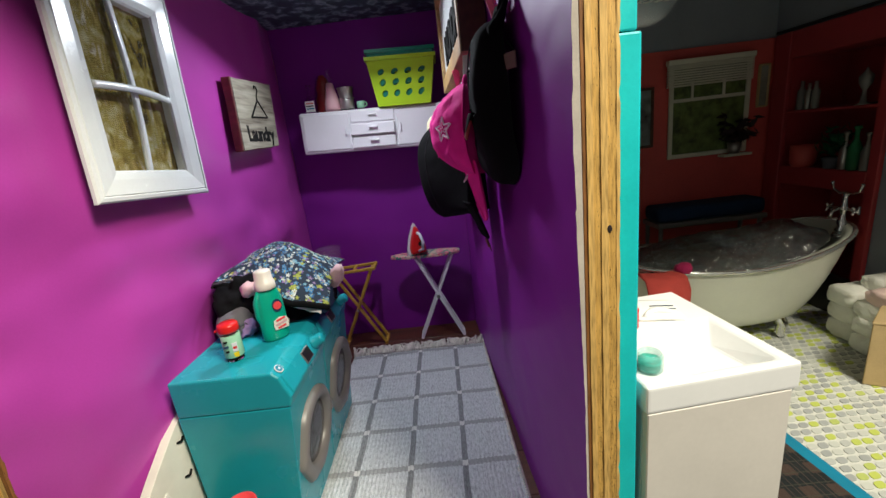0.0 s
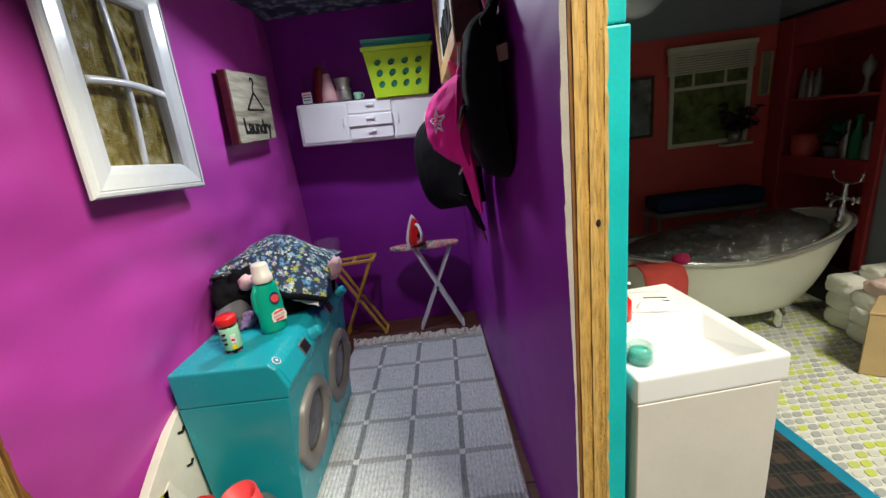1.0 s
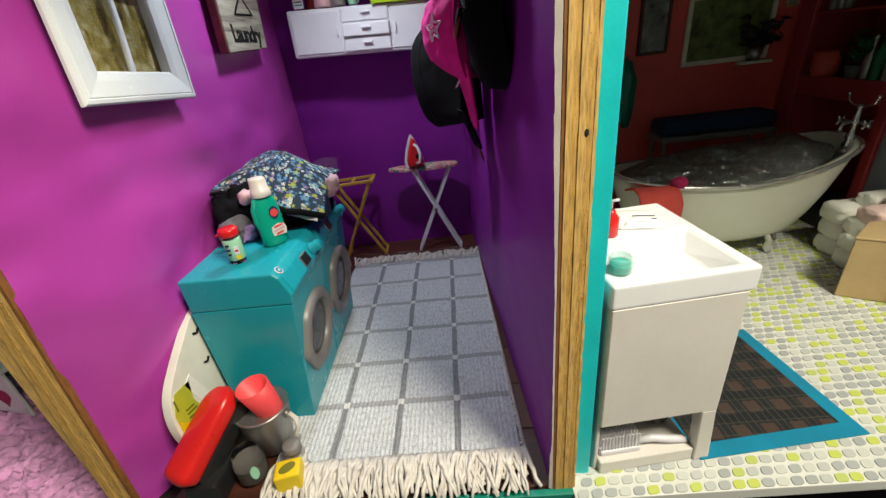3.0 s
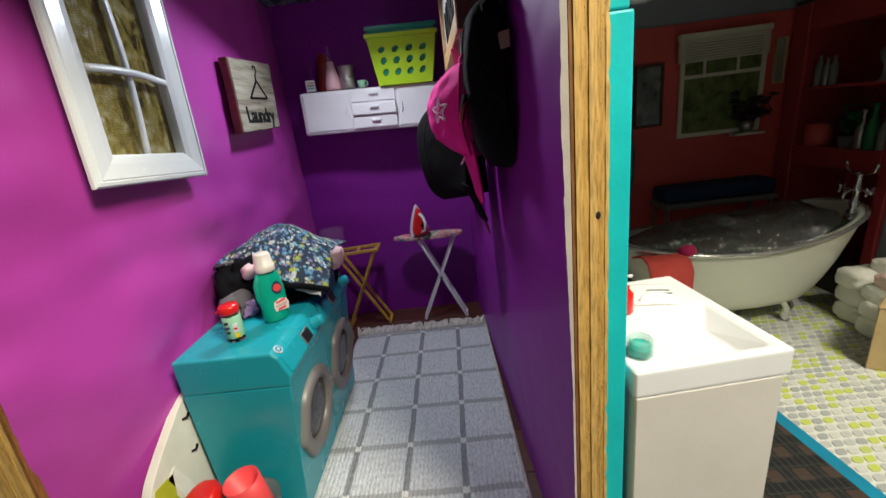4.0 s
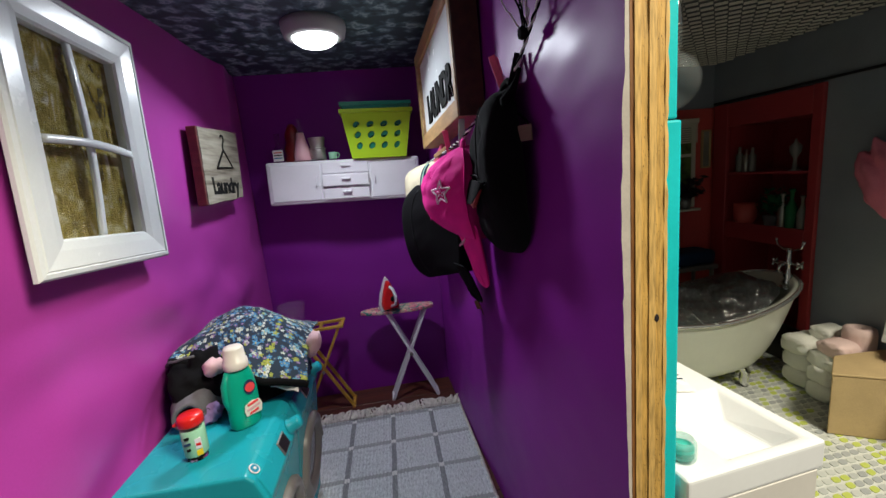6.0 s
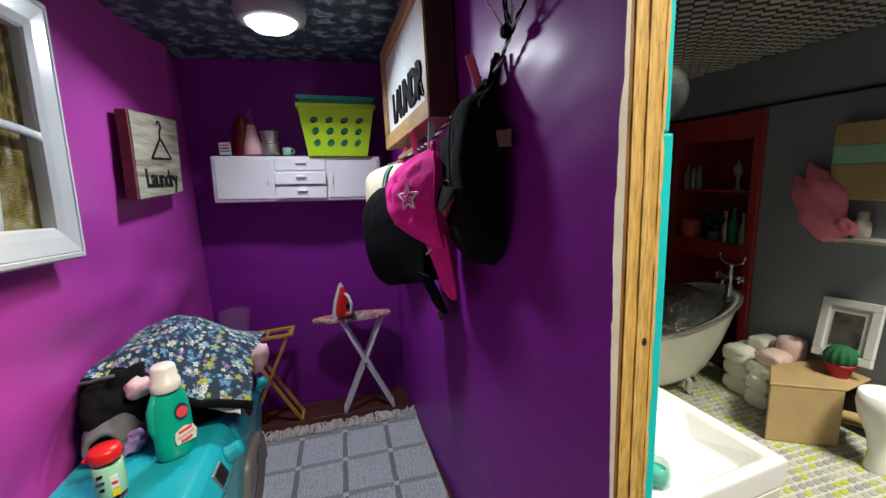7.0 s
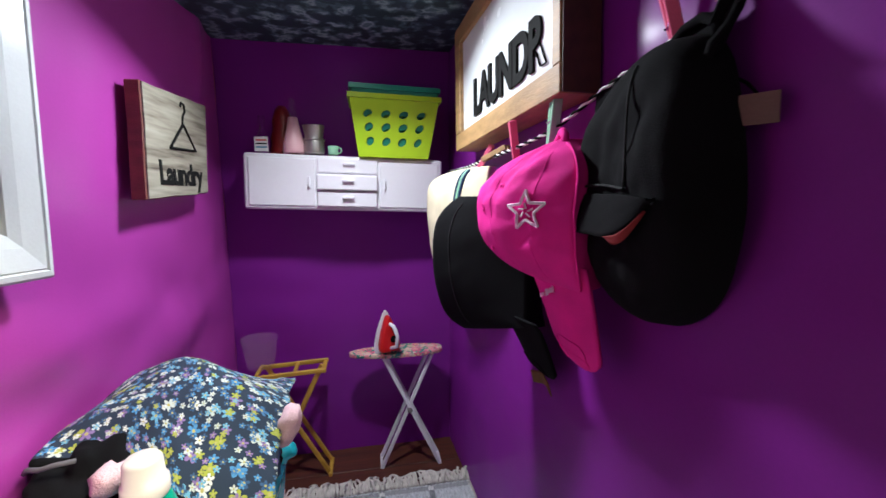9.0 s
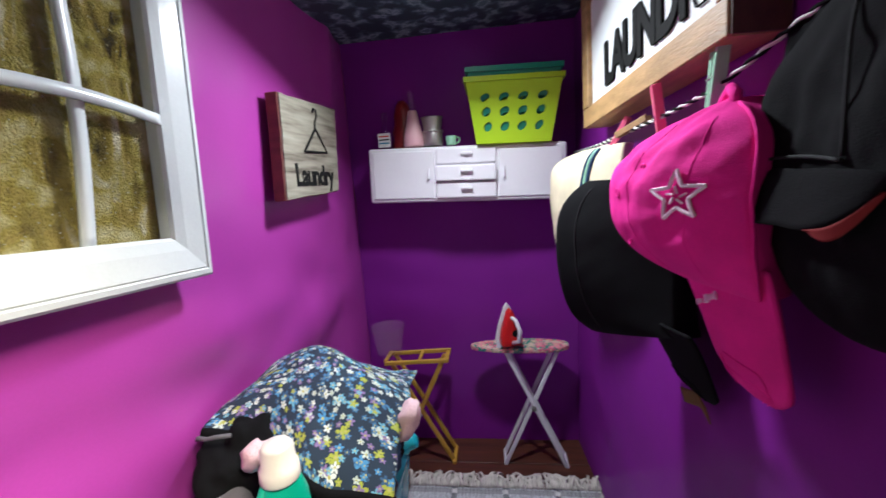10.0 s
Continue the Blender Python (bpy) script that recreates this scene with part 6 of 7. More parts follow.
    part("sticker", lathe([(0.0058, 0), (0.0058, 0.0005)], (0, 0, 0), 18, (0.62, 1.25), Matrix.Translation((-0.1250, 0.0185, 0.021)) @ Matrix.Rotation(radians(42), 4, "Z") @ Matrix.Rotation(radians(84), 4, "X")), MINT, g, "mint green leaf sticker")
    v = thing("glass_bottle", "small clear glass bottle with grey cap on the rug", "bottle", (-0.0935, 0.036, 0.004))
    part("bottle", lathe([(0.0085, 0.005), (0.0092, 0.006), (0.0092, 0.021), (0.0070, 0.025), (0.0070, 0.027)], (-0.0935, 0.036, 0.0), 24), GLASS, v, smooth=True)
    part("cap", lathe([(0.0080, 0.0265), (0.0084, 0.0272), (0.0084, 0.0335), (0.0075, 0.0345), (0.001, 0.0347)], (-0.0935, 0.036, 0.0), 24), SILVER, v, "grey plastic cap", True)
    part("label", lathe([(0.0094, 0.010), (0.0096, 0.0102), (0.0096, 0.0185), (0.0094, 0.0187)], (-0.0935, 0.036, 0.0), 24), IVORY, v, "ivory printed label", True)
    y = thing("yellow_box", "small yellow box with dark olive oval print on the rug", "box", (-0.0925, 0.012, 0.004))
    ym = Matrix.Translation((-0.0930, 0.0175, 0.0055)) @ Matrix.Rotation(radians(12), 4, "Z")
    part("box", block(-0.0115, 0.0115, -0.0095, 0.0095, 0.0, 0.0205, 0.0022, 3), YELLOW, y, m=ym)
    part("print", lathe([(0.0075, 0), (0.0075, 0.0006)], (0, 0, 0), 24, (1.0, 0.62), ym @ Matrix.Translation((0, 0, 0.0203)) @ Matrix.Rotation(radians(25), 4, "Z")), OLIVE, y, "dark olive oval print")
    # printed bag leaning on the wall behind the washer
    g = thing("bag", "cream paper bag with yellow green print leaning on purple wall", "bag", (-0.188, 0.075, 0.0))
    rim = [(0.052, 0.003), (0.034, 0.030), (0.0268, 0.058), (0.0270, 0.082), (0.0350, 0.1035), (0.0530, 0.1180), (0.0780, 0.1345), (0.1000, 0.1480), (0.1200, 0.1500), (0.128, 0.080), (0.122, 0.003)]
    for k in range(3):
        # round the corners of the outline, the foot kept flat
        rim = rim[:1] + [q for a, b in zip(rim, rim[1:]) for q in ((a[0] * 0.75 + b[0] * 0.25, a[1] * 0.75 + b[1] * 0.25), (a[0] * 0.25 + b[0] * 0.75, a[1] * 0.25 + b[1] * 0.75))] + rim[-1:]
    part("paper", prism(rim, "x", -0.1895, -0.1815, 0.0018, 3), BAG, g, smooth=True)
    part("print", prism([(0.0300, 0.060), (0.0310, 0.085), (0.0400, 0.1020), (0.0600, 0.0990), (0.0560, 0.0800), (0.0640, 0.0560), (0.0500, 0.0300)], "x", -0.1814, -0.1808), BAG_PRINT, g, "yellow green printed panel")
    part("print", prism([(0.0540, 0.0985), (0.0640, 0.1030), (0.0760, 0.0700), (0.0660, 0.0600)], "x", -0.1814, -0.1808), TERRY, g, "grey white printed panel")
    part("print_spot", prism([(0.0300, 0.060), (0.0312, 0.078), (0.0420, 0.066), (0.0400, 0.050)], "x", -0.1808, -0.1803), YELLOW, g, "yellow printed corner")
    for k in range(4):
        part("print_bar", prism([(0.0425, 0.0650 + 0.0045 * k), (0.0555 - 0.002 * (k % 2), 0.0620 + 0.0045 * k), (0.0555 - 0.002 * (k % 2), 0.0636 + 0.0045 * k), (0.0425, 0.0666 + 0.0045 * k)], "x", -0.1808, -0.1804), OLIVE, g)
    part("print_bar", prism([(0.0350, 0.0860), (0.0366, 0.0862), (0.0372, 0.0980), (0.0356, 0.0978)], "x", -0.1808, -0.1804), OLIVE, g)
    for y_, z_ in ((0.0930, 0.1290), (0.0900, 0.0960)):
        part("tie", tube([(-0.1812, y_ - 0.004, z_ + 0.001), (-0.1795, y_, z_), (-0.1805, y_ + 0.004, z_ + 0.002)], 0.0011, 6), INK, g, "short black tie", True)
    part("edge_tape", tube([(-0.1805, a + (b - a) * q / 6, c + (d - c) * q / 6) for (a, c), (b, d) in zip(rim[1:7], rim[2:8]) for q in range(6)], 0.0006, 6), TERRY, g, "pale rolled edge", True)


front_clutter()


# ---- bathroom ----
WASH_PANEL = stuff("ivory_board", (0.70, 0.665, 0.62), 0.45, grain=300, vary=0.05, bump=0.04)


def washstand():
    t = thing("washstand", "white doll washstand with basin and open lower shelf", "sink", (0.235, 0.07, 0.0))
    x0, x1, y0, y1, zt = 0.1798, 0.2828, 0.0070, 0.1320, 0.1960
    M = Matrix.Translation((x0, y0, 0)) @ Matrix.Rotation(radians(5.5), 4, "Z") @ Matrix.Translation((-x0, -y0, 0))
    # top slab with a sunken basin
    bm = bmesh.new()
    bx0, bx1, by0, by1 = 0.2130, 0.2735, 0.0140, 0.0760
    outer = [(x0, y0), (x1, y0), (x1, y1), (x0, y1)]
    rim = [(bx0, by0), (bx1, by0), (bx1, by1), (bx0, by1)]
    low = [(bx0 + 0.020, by0 + 0.010), (bx1 - 0.009, by0 + 0.010), (bx1 - 0.013, by1 - 0.018), (bx0 + 0.020, by1 - 0.018)]
    o1, o0 = [bm.verts.new((*p, zt)) for p in outer], [bm.verts.new((*p, zt - 0.0195)) for p in outer]
    r1, r0 = [bm.verts.new((*p, zt)) for p in rim], [bm.verts.new((*p, zt - 0.014)) for p in low]
    for k in range(4):
        h = (k + 1) % 4
        bm.faces.new((o1[k], o1[h], r1[h], r1[k])), bm.faces.new((r1[k], r1[h], r0[h], r0[k])), bm.faces.new((o0[k], o0[h], o1[h], o1[k]))
    bm.faces.new(r0), bm.faces.new(o0)
    bmesh.ops.recalc_face_normals(bm, faces=bm.faces)
    part("basin_top", soften(bm, 0.0026, 3), PORCELAIN, t, m=M)
    e = x1 - 0.0045
    part("front_panel", block(x0 + 0.001, e, y0 + 0.0003, y0 + 0.0065, 0.061, zt - 0.0192, 0.0008, 1), WASH_PANEL, t, m=M)
    part("side_panel", block(e - 0.0045, e, y0 + 0.0067, y1 - 0.008, 0.050, zt - 0.0192, 0.0008, 1), WASH_PANEL, t, m=M)
    part("side_panel", block(x0 + 0.001, x0 + 0.0045, y0 + 0.0067, y1 - 0.012, 0.0, zt - 0.0192, 0.0008, 1), WASH_PANEL, t, m=M)
    part("back_panel", block(x0 + 0.005, e - 0.005, y1 - 0.012, y1 - 0.008, 0.0, zt - 0.0192), WASH_PANEL, t, m=M)
    part("leg", prism([(e - 0.0095, 0.0), (e + 0.0045, 0.0), (e, 0.0608), (e - 0.0125, 0.0608)], "y", y0 + 0.0006, y0 + 0.011, 0.0008, 1), WASH_PANEL, t, m=M)
    part("leg", block(e - 0.008, e, y1 - 0.020, y1 - 0.0125, 0.0, 0.0498, 0.0008, 1), WASH_PANEL, t, m=M)
    part("side_rib", prism([(y0 + 0.010, 0.050), (y0 + 0.017, 0.050), (y0 + 0.017, zt - 0.024), (y0 + 0.010, zt - 0.024)], "x", e, e + 0.0025, 0.0008, 1), WASH_PANEL, t, m=M)
    part("lower_shelf", block(x0 + 0.0048, e - 0.0105, y0 + 0.002, y1 - 0.0125, 0.0008, 0.0140, 0.0008, 1), WASH_PANEL, t, m=M)
    f = part("tap", tube([(0.2300, 0.0890, zt + 0.0015), (0.2350, 0.0925, zt + 0.0035), (0.2430, 0.0935, zt + 0.0045), (0.2510, 0.0910, zt + 0.0030), (0.2560, 0.0870, zt + 0.0015)], 0.0022, 10), PORCELAIN, t, "low white tap", True, m=M)
    part("tap_lever", blob((0.2440, 0.0985, zt + 0.0022), (0.0045, 0.0030, 0.0018), 0.05, 20, 2), PORCELAIN, f, smooth=True, m=M)
    # things on and in it
    s = thing("soap_dish", "round teal glass soap jar on the washstand", "jar", (0.1905, 0.0255, zt))
    part("jar", lathe([(0.0070, 0), (0.0082, 0.0015), (0.0082, 0.011), (0.0070, 0.0130), (0.0064, 0.0130), (0.0070, 0.003), (0.001, 0.002)], (0.1905, 0.0255, zt), 28), GLASS_TEAL, s, smooth=True)
    part("soap", lathe([(0.0066, 0.0018), (0.0069, 0.0080), (0.001, 0.0085)], (0.1905, 0.0255, zt), 22), stuff("pale_teal_soap", (0.06, 0.50, 0.42), 0.4), s, "teal soap", True)
    p = thing("pump_bottle", "small red pump bottle on the washstand", "bottle", (0.2045, 0.083, zt))
    part("bottle", lathe([(0.0055, 0), (0.0066, 0.001), (0.0066, 0.016), (0.0035, 0.020), (0.0035, 0.022)], (0.2045, 0.083, zt), 20), RED, p, smooth=True)
    part("pump", tube([(0.2045, 0.083, zt + 0.021), (0.2045, 0.083, zt + 0.030), (0.209, 0.080, zt + 0.0315)], 0.0013, 6), PLASTIC_WHITE, p, "white pump head", True)
    one("paste_tube", blob((0.2185, 0.107, zt + 0.0035), (0.005, 0.012, 0.0035), 0.1, 20, 2, turn=Matrix.Rotation(radians(-30), 4, "Z")), BAG, "cream tube lying on the washstand", "tube", True)
    h = thing("hand_towel", "white folded towel with blue stripes on the washstand", "towel", (0.238, 0.100, zt))

    def cloth(u, v):
        return Vector((0.2150 + 0.034 * u + 0.006 * v, 0.090 + 0.036 * v - 0.006 * u, zt + 0.0019 + 0.0006 * math.sin(u * math.pi) + 0.0004 * noise2(u * 5, v * 5, 3)))
    part("cloth", sheet(cloth, 16, 14, 0.0018), stuff("white_towelling", (0.82, 0.82, 0.80), 0.9, grain=900, vary=0.04, bump=0.1), h, smooth=True)
    for v0 in (0.46, 0.62):
        part("stripe", sheet(lambda u, v: cloth(0.45 + 0.53 * u, v0 + 0.035 * v) + Vector((0, 0, 0.0006)), 16, 2, 0.0003), NAVY, h, "navy stripe", True)
    b = thing("hair_brush", "white hair brush with bristles lying on the lower shelf", "brush", (0.215, 0.022, 0.0142))
    part("back", block(0.187, 0.223, 0.014, 0.030, 0.0142, 0.0200, 0.002), PLASTIC_WHITE, b, m=M)
    part("handle", tube([(0.221, 0.022, 0.0180), (0.236, 0.020, 0.0215), (0.250, 0.018, 0.0190), (0.264, 0.017, 0.0178)], 0.0034, 10), PLASTIC_WHITE, b, "curved white handle", True, m=M)
    bristle = bmesh.new()
    for i in range(12):
        for j in range(4):
            tube([(0.189 + i * 0.0029, 0.016 + j * 0.0040, 0.0195), (0.189 + i * 0.0029, 0.016 + j * 0.0040, 0.0350)], 0.0008, 5, bristle)
    part("bristle_bed", bristle, PLASTIC_WHITE, b, "rows of white bristles", m=M)
    one("dark_brush", blob((0.247, 0.048, 0.0340), (0.011, 0.012, 0.0195), 0.25, 60, 4), BLACK, "round black brush on the lower shelf", "brush", True)


washstand()


def bath_mat():
    t = thing("bath_mat", "dark plaid bath mat with blue felt border on printed floor", "mat", (0.355, 0.09, 0.0))
    turn = Matrix.Translation((0.35, 0.09, 0)) @ Matrix.Rotation(radians(5), 4, "Z") @ Matrix.Translation((-0.35, -0.09, 0))
    part("border", block(0.268, 0.423, 0.022, 0.172, 0.0004, 0.0022, 0.0006, 1), BLUE_FELT, t, "blue felt border", m=turn)
    part("plaid", block(0.270, 0.408, 0.036, 0.160, 0.0022, 0.0030, 0.0003, 1), PLAID, t, "dark brown plaid cloth", m=turn)


bath_mat()


def bath_tub():
    t = thing("bath_tub", "white clawfoot bath tub with silver rim and feet", "bath tub", (0.49, 0.40, 0.0))
    cx, cy, half, wide = 0.494, 0.398, 0.172, 0.083

    def rim_z(x):
        s = (x - cx) / half
        return 0.132 + 0.032 * max(0.0, s) ** 1.4 + 0.012 * max(0.0, -s) ** 2

    def ring(t_):
        """t_: 0 at the foot of the shell, 1 at the rim."""
        out = []
        k = 0.60 + 0.40 * t_ ** 0.55
        for i in range(48):
            a = 2 * math.pi * i / 48
            x = cx + half * k * math.copysign(abs(math.cos(a)) ** 0.85, math.cos(a)) + 0.006 * t_
            y = cy + wide * k * math.copysign(abs(math.sin(a)) ** 0.85, math.sin(a))
            out.append(Vector((x, y, 0.030 + (rim_z(x) - 0.030) * t_)))
        return out
    bm = bmesh.new()
    rings = [[bm.verts.new(p) for p in ring(q)] for q in (0.0, 0.06, 0.15, 0.3, 0.5, 0.7, 0.85, 0.95, 1.0)]
    ins = [[bm.verts.new(Vector((cx + (p.x - cx) * 0.95, cy + (p.y - cy) * 0.93, p.z))) for p in ring(q)] for q in (1.0, 0.8, 0.5, 0.35)]
    seq = rings + ins
    for lo, hi in zip(seq, seq[1:]):
        for k in range(48):
            bm.faces.new((lo[k], lo[(k + 1) % 48], hi[(k + 1) % 48], hi[k]))
    bm.faces.new(rings[0][::-1]), bm.faces.new(ins[-1])
    part("shell", bm, TUB_ENAMEL, t, smooth=True)
    edge = ring(1.0)
    part("rim", tube([p + Vector(((p.x - cx) * 0.01, (p.y - cy) * 0.02, 0)) for p in edge + edge[:1]], 0.0030, 10), RIM, t, "rolled silver rim", True)
    for x, y, s in ((0.565, 0.358, 1), (0.565, 0.438, 1), (0.425, 0.358, -1), (0.425, 0.438, -1)):
        pts = [(x - 0.016 * s, y + 0.006, 0.046), (x - 0.004 * s, y, 0.038), (x + 0.002 * s, y - 0.003, 0.024), (x - 0.001 * s, y - 0.003, 0.010), (x + 0.002 * s, y - 0.004, 0.001)]
        part("foot", tube(pts, 0.010, 12, taper=0.5), CHROME, t, "silver claw foot", True)

    def film(u, v):
        a, q = 2 * math.pi * u, v
        x = cx + half * 0.90 * math.cos(a) * q
        y = cy + wide * 0.88 * math.sin(a) * q
        return Vector((x, y, rim_z(x) - 0.006 + (0.029 + 0.008 * math.sin(a)) * (1 - q ** 3) + 0.014 * math.exp(-((x - 0.600) / 0.030) ** 2) * (1 - q ** 4) + 0.0045 * noise2(x * 45, y * 60, 1) + 0.0022 * noise2(x * 130, y * 150, 4) + 0.0010 * noise2(x * 420, y * 420, 7)))
    one("bath_water", sheet(film, 170, 56), FILM, "crumpled glittering clear film filling the bath tub", "water")
    p = thing("bath_tap", "ornate silver bath tap standing at the end of the tub", "tap", (0.652, 0.40, 0.17))
    tx, ty = 0.657, 0.376
    part("pillar", lathe([(0.0078, 0.150), (0.0078, 0.158), (0.0050, 0.163), (0.0068, 0.169), (0.0040, 0.174), (0.0036, 0.184), (0.0060, 0.189), (0.0040, 0.195), (0.0034, 0.206), (0.0048, 0.210), (0.001, 0.214)], (tx, ty, 0), 16), CHROME, p, smooth=True)
    part("cradle", tube([(tx, ty - 0.022, 0.224), (tx, ty - 0.019, 0.216), (tx, ty - 0.009, 0.211), (tx, ty, 0.2125), (tx, ty + 0.009, 0.211), (tx, ty + 0.019, 0.216), (tx, ty + 0.022, 0.224)], 0.0018, 8), CHROME, p, smooth=True)
    for dy in (-0.022, 0.022):
        part("cradle_tip", blob((tx, ty + dy, 0.2255), (0.0028, 0.0028, 0.0028), 0, detail=2), CHROME, p, smooth=True)
    part("spout", tube([(tx, ty, 0.188), (tx - 0.012, ty - 0.003, 0.191), (tx - 0.023, ty - 0.006, 0.188), (tx - 0.026, ty - 0.007, 0.180)], 0.0024, 8), CHROME, p, smooth=True)
    for dy in (-0.020, 0.020):
        h = part("handle", tube([(tx, ty, 0.189), (tx - 0.002, ty + dy, 0.189)], 0.0024, 8), CHROME, p, smooth=True)
        for q in range(4):
            a = math.pi * (q / 2 + 0.25)
            part("handle_arm", tube([(tx - 0.002, ty + dy, 0.189), (tx - 0.002 + 0.0075 * math.cos(a), ty + dy, 0.189 + 0.0075 * math.sin(a))], 0.0014, 6, taper=1.5), CHROME, h, smooth=True)
        part("handle_knob", blob((tx - 0.002, ty + dy * 1.12, 0.189), (0.0032, 0.0028, 0.0032), 0.1, detail=2), CHROME, h, smooth=True)
    part("flange", lathe([(0.0105, 0.146), (0.0110, 0.148), (0.0090, 0.152)], (tx, ty, 0), 18), CHROME, p, smooth=True)
    # red towel over the near rim
    w = thing("bath_towel", "brick red towel hung over the bath tub rim", "towel", (0.405, 0.31, 0.07))

    def towel(u, v):
        x = 0.334 + 0.056 * u
        k = v * 2 - 0.55
        y0 = 0.322 - 0.006 * math.sin(u * 3)
        if k < 0:
            return Vector((x, y0 + 0.012 - k * 0.05, 0.137 + k * 0.02))
        return Vector((x + 0.002 * k, y0 - 0.004 - 0.010 * min(1, k * 3) + 0.0015 * noise2(u * 6, v * 5, 1), 0.138 - 0.052 * k))
    part("cloth", sheet(towel, 18, 22, 0.003), TERRY_RED, w, smooth=True)
    one("pompom", blob((0.395, 0.330, 0.141), (0.012, 0.010, 0.009), 0.25, 60, 7), MAGENTA, "dark pink sponge on the bath tub rim", "sponge", True)


bath_tub()


def bench():
    t = thing("bench", "low bench with navy velvet cushion before the red wall", "bench", (0.56, 0.55, 0.0))
    part("cushion", block(0.462, 0.660, 0.520, 0.576, 0.158, 0.186, 0.010, 3), NAVY, t, "navy velvet cushion", True)
    part("seat", block(0.460, 0.662, 0.518, 0.578, 0.148, 0.1575, 0.002), SILVER, t, "grey seat frame")
    for x in (0.468, 0.652):
        for y in (0.524, 0.572):
            part("leg", tube([(x, y, 0.148), (x, y, 0.10), (x, y, 0.0)], 0.004, 8, taper=0.7), SILVER, t)


bench()


def bath_window():
    t = thing("window_1", "cream framed bathroom window with half-drawn blind and greenery behind", "window", (0.578, 0.581, 0.268), kind="structure")
    x0, x1, z0, z1 = 0.505, 0.654, 0.268, 0.436
    y = 0.5808
    CREAM = stuff("cream_paint", (0.66, 0.64, 0.52), 0.5, vary=0.08)
    part("view", block(x0 + 0.004, x1 - 0.004, y - 0.0015, y, z0 + 0.004, z1 - 0.004), stuff("leafy_view", (0.11, 0.15, 0.04), 0.5, grain=120, vary=0.75, large=45), t, "blurred greenery")
    for a, b, c, d in ((x0, x0 + 0.008, z0, z1), (x1 - 0.008, x1, z0, z1), (x0 + 0.008, x1 - 0.008, z0, z0 + 0.008), (x0 + 0.008, x1 - 0.008, z1 - 0.008, z1)):
        part("window_frame", block(a, b, y - 0.006, y - 0.0016, c, d, 0.001, 1), CREAM, t)
    part("glazing_bar", block(x0 + 0.008, x1 - 0.008, y - 0.005, y - 0.0016, 0.370, 0.376), CREAM, t)
    for x in (0.548, 0.606):
        part("glazing_bar", block(x - 0.002, x + 0.002, y - 0.0045, y - 0.0016, 0.376, 0.402), CREAM, t)
    bl = part("blind", block(x0 - 0.009, x1 - 0.002, y - 0.016, y - 0.006, z1 - 0.002, z1 + 0.007, 0.001), CREAM, t, "cream slatted blind")
    for k in range(9):
        z = z1 - 0.004 - k * 0.0042
        part("slat", block(x0 - 0.008, x1 - 0.003, y - 0.014, y - 0.0085, z - 0.0015, z + 0.0015, 0.0004, 1), CREAM, bl)
    v = thing("potted_plant", "dark leafy plant in small pot before the bathroom window", "plant", (0.628, 0.565, 0.268))
    part("sill", block(0.600, 0.652, 0.556, 0.5745, 0.2625, 0.267, 0.0008), CREAM, v)
    part("pot", lathe([(0.009, 0.267), (0.012, 0.288), (0.001, 0.288)], (0.624, 0.566, 0), 16), PEWTER, v, smooth=True)
    rnd = random.Random(2)
    leaf = bmesh.new()
    for k in range(120):
        a, e, r = rnd.uniform(0, 6.28), rnd.uniform(0.1, 1.4), rnd.uniform(0.006, 0.036)
        c = Vector((0.628 + r * math.cos(a) * 1.0, 0.562 + r * math.sin(a) * 0.35, 0.290 + r * e))
        d = Vector((rnd.uniform(-1, 1), rnd.uniform(-0.6, 0.2), rnd.uniform(-0.5, 1))).normalized() * 0.010
        s = d.orthogonal().normalized() * 0.0048
        leaf.faces.new([leaf.verts.new(c + q) for q in (-d, s, d, -s)])
    part("leaves", leaf, stuff("dark_leaves", (0.035, 0.02, 0.022), 0.6, vary=0.4), v, "dark purple green leaves")


bath_window()


def framed(name, label, m, w, h, rail, frame_mat, pic_mat):
    t = thing(name, label, "picture", m.translation)
    for a, b, c, d in ((0, w, 0, rail), (0, w, h - rail, h), (0, rail, rail, h - rail), (w - rail, w, rail, h - rail)):
        part("frame_side", block(a, b, -0.006, 0.0, c, d, 0.001, 1), frame_mat, t, m=m)
    part("picture", block(rail, w - rail, -0.003, -0.0005, rail, h - rail), pic_mat, t, m=m)
    return t


framed("picture", "dark framed print on the red wall", Matrix.Translation((0.425, 0.5805, 0.295)), 0.052, 0.108, 0.005, BROWN_FRAME, stuff("grey_sketch", (0.16, 0.18, 0.17), 0.3, grain=60, vary=0.7, large=30))
framed("picture", "small cream framed print beside the window", Matrix.Translation((0.668, 0.5805, 0.345)), 0.020, 0.075, 0.003, CARD, stuff("pale_sketch", (0.22, 0.22, 0.18), 0.4, vary=0.6))
PHOTO = stuff("dark_photo", (0.085, 0.080, 0.072), 0.3, grain=40, vary=1.0, large=34, bump=0.02)
LEAN = Matrix.Translation((0.672, 0.2525, 0.1025)) @ Matrix.Rotation(radians(-88), 4, "Z") @ Matrix.Rotation(radians(-16), 4, "X") @ Matrix.Rotation(radians(-4), 4, "Y")
leaning = framed("picture", "white framed dark photograph leaning on the slate wall", LEAN, 0.067, 0.085, 0.011, WHITE, WHITE)
part("photo", block(0.017, 0.050, -0.0042, -0.0031, 0.020, 0.066, 0.0002, 1), PHOTO, leaning, "dark old photograph", m=LEAN)


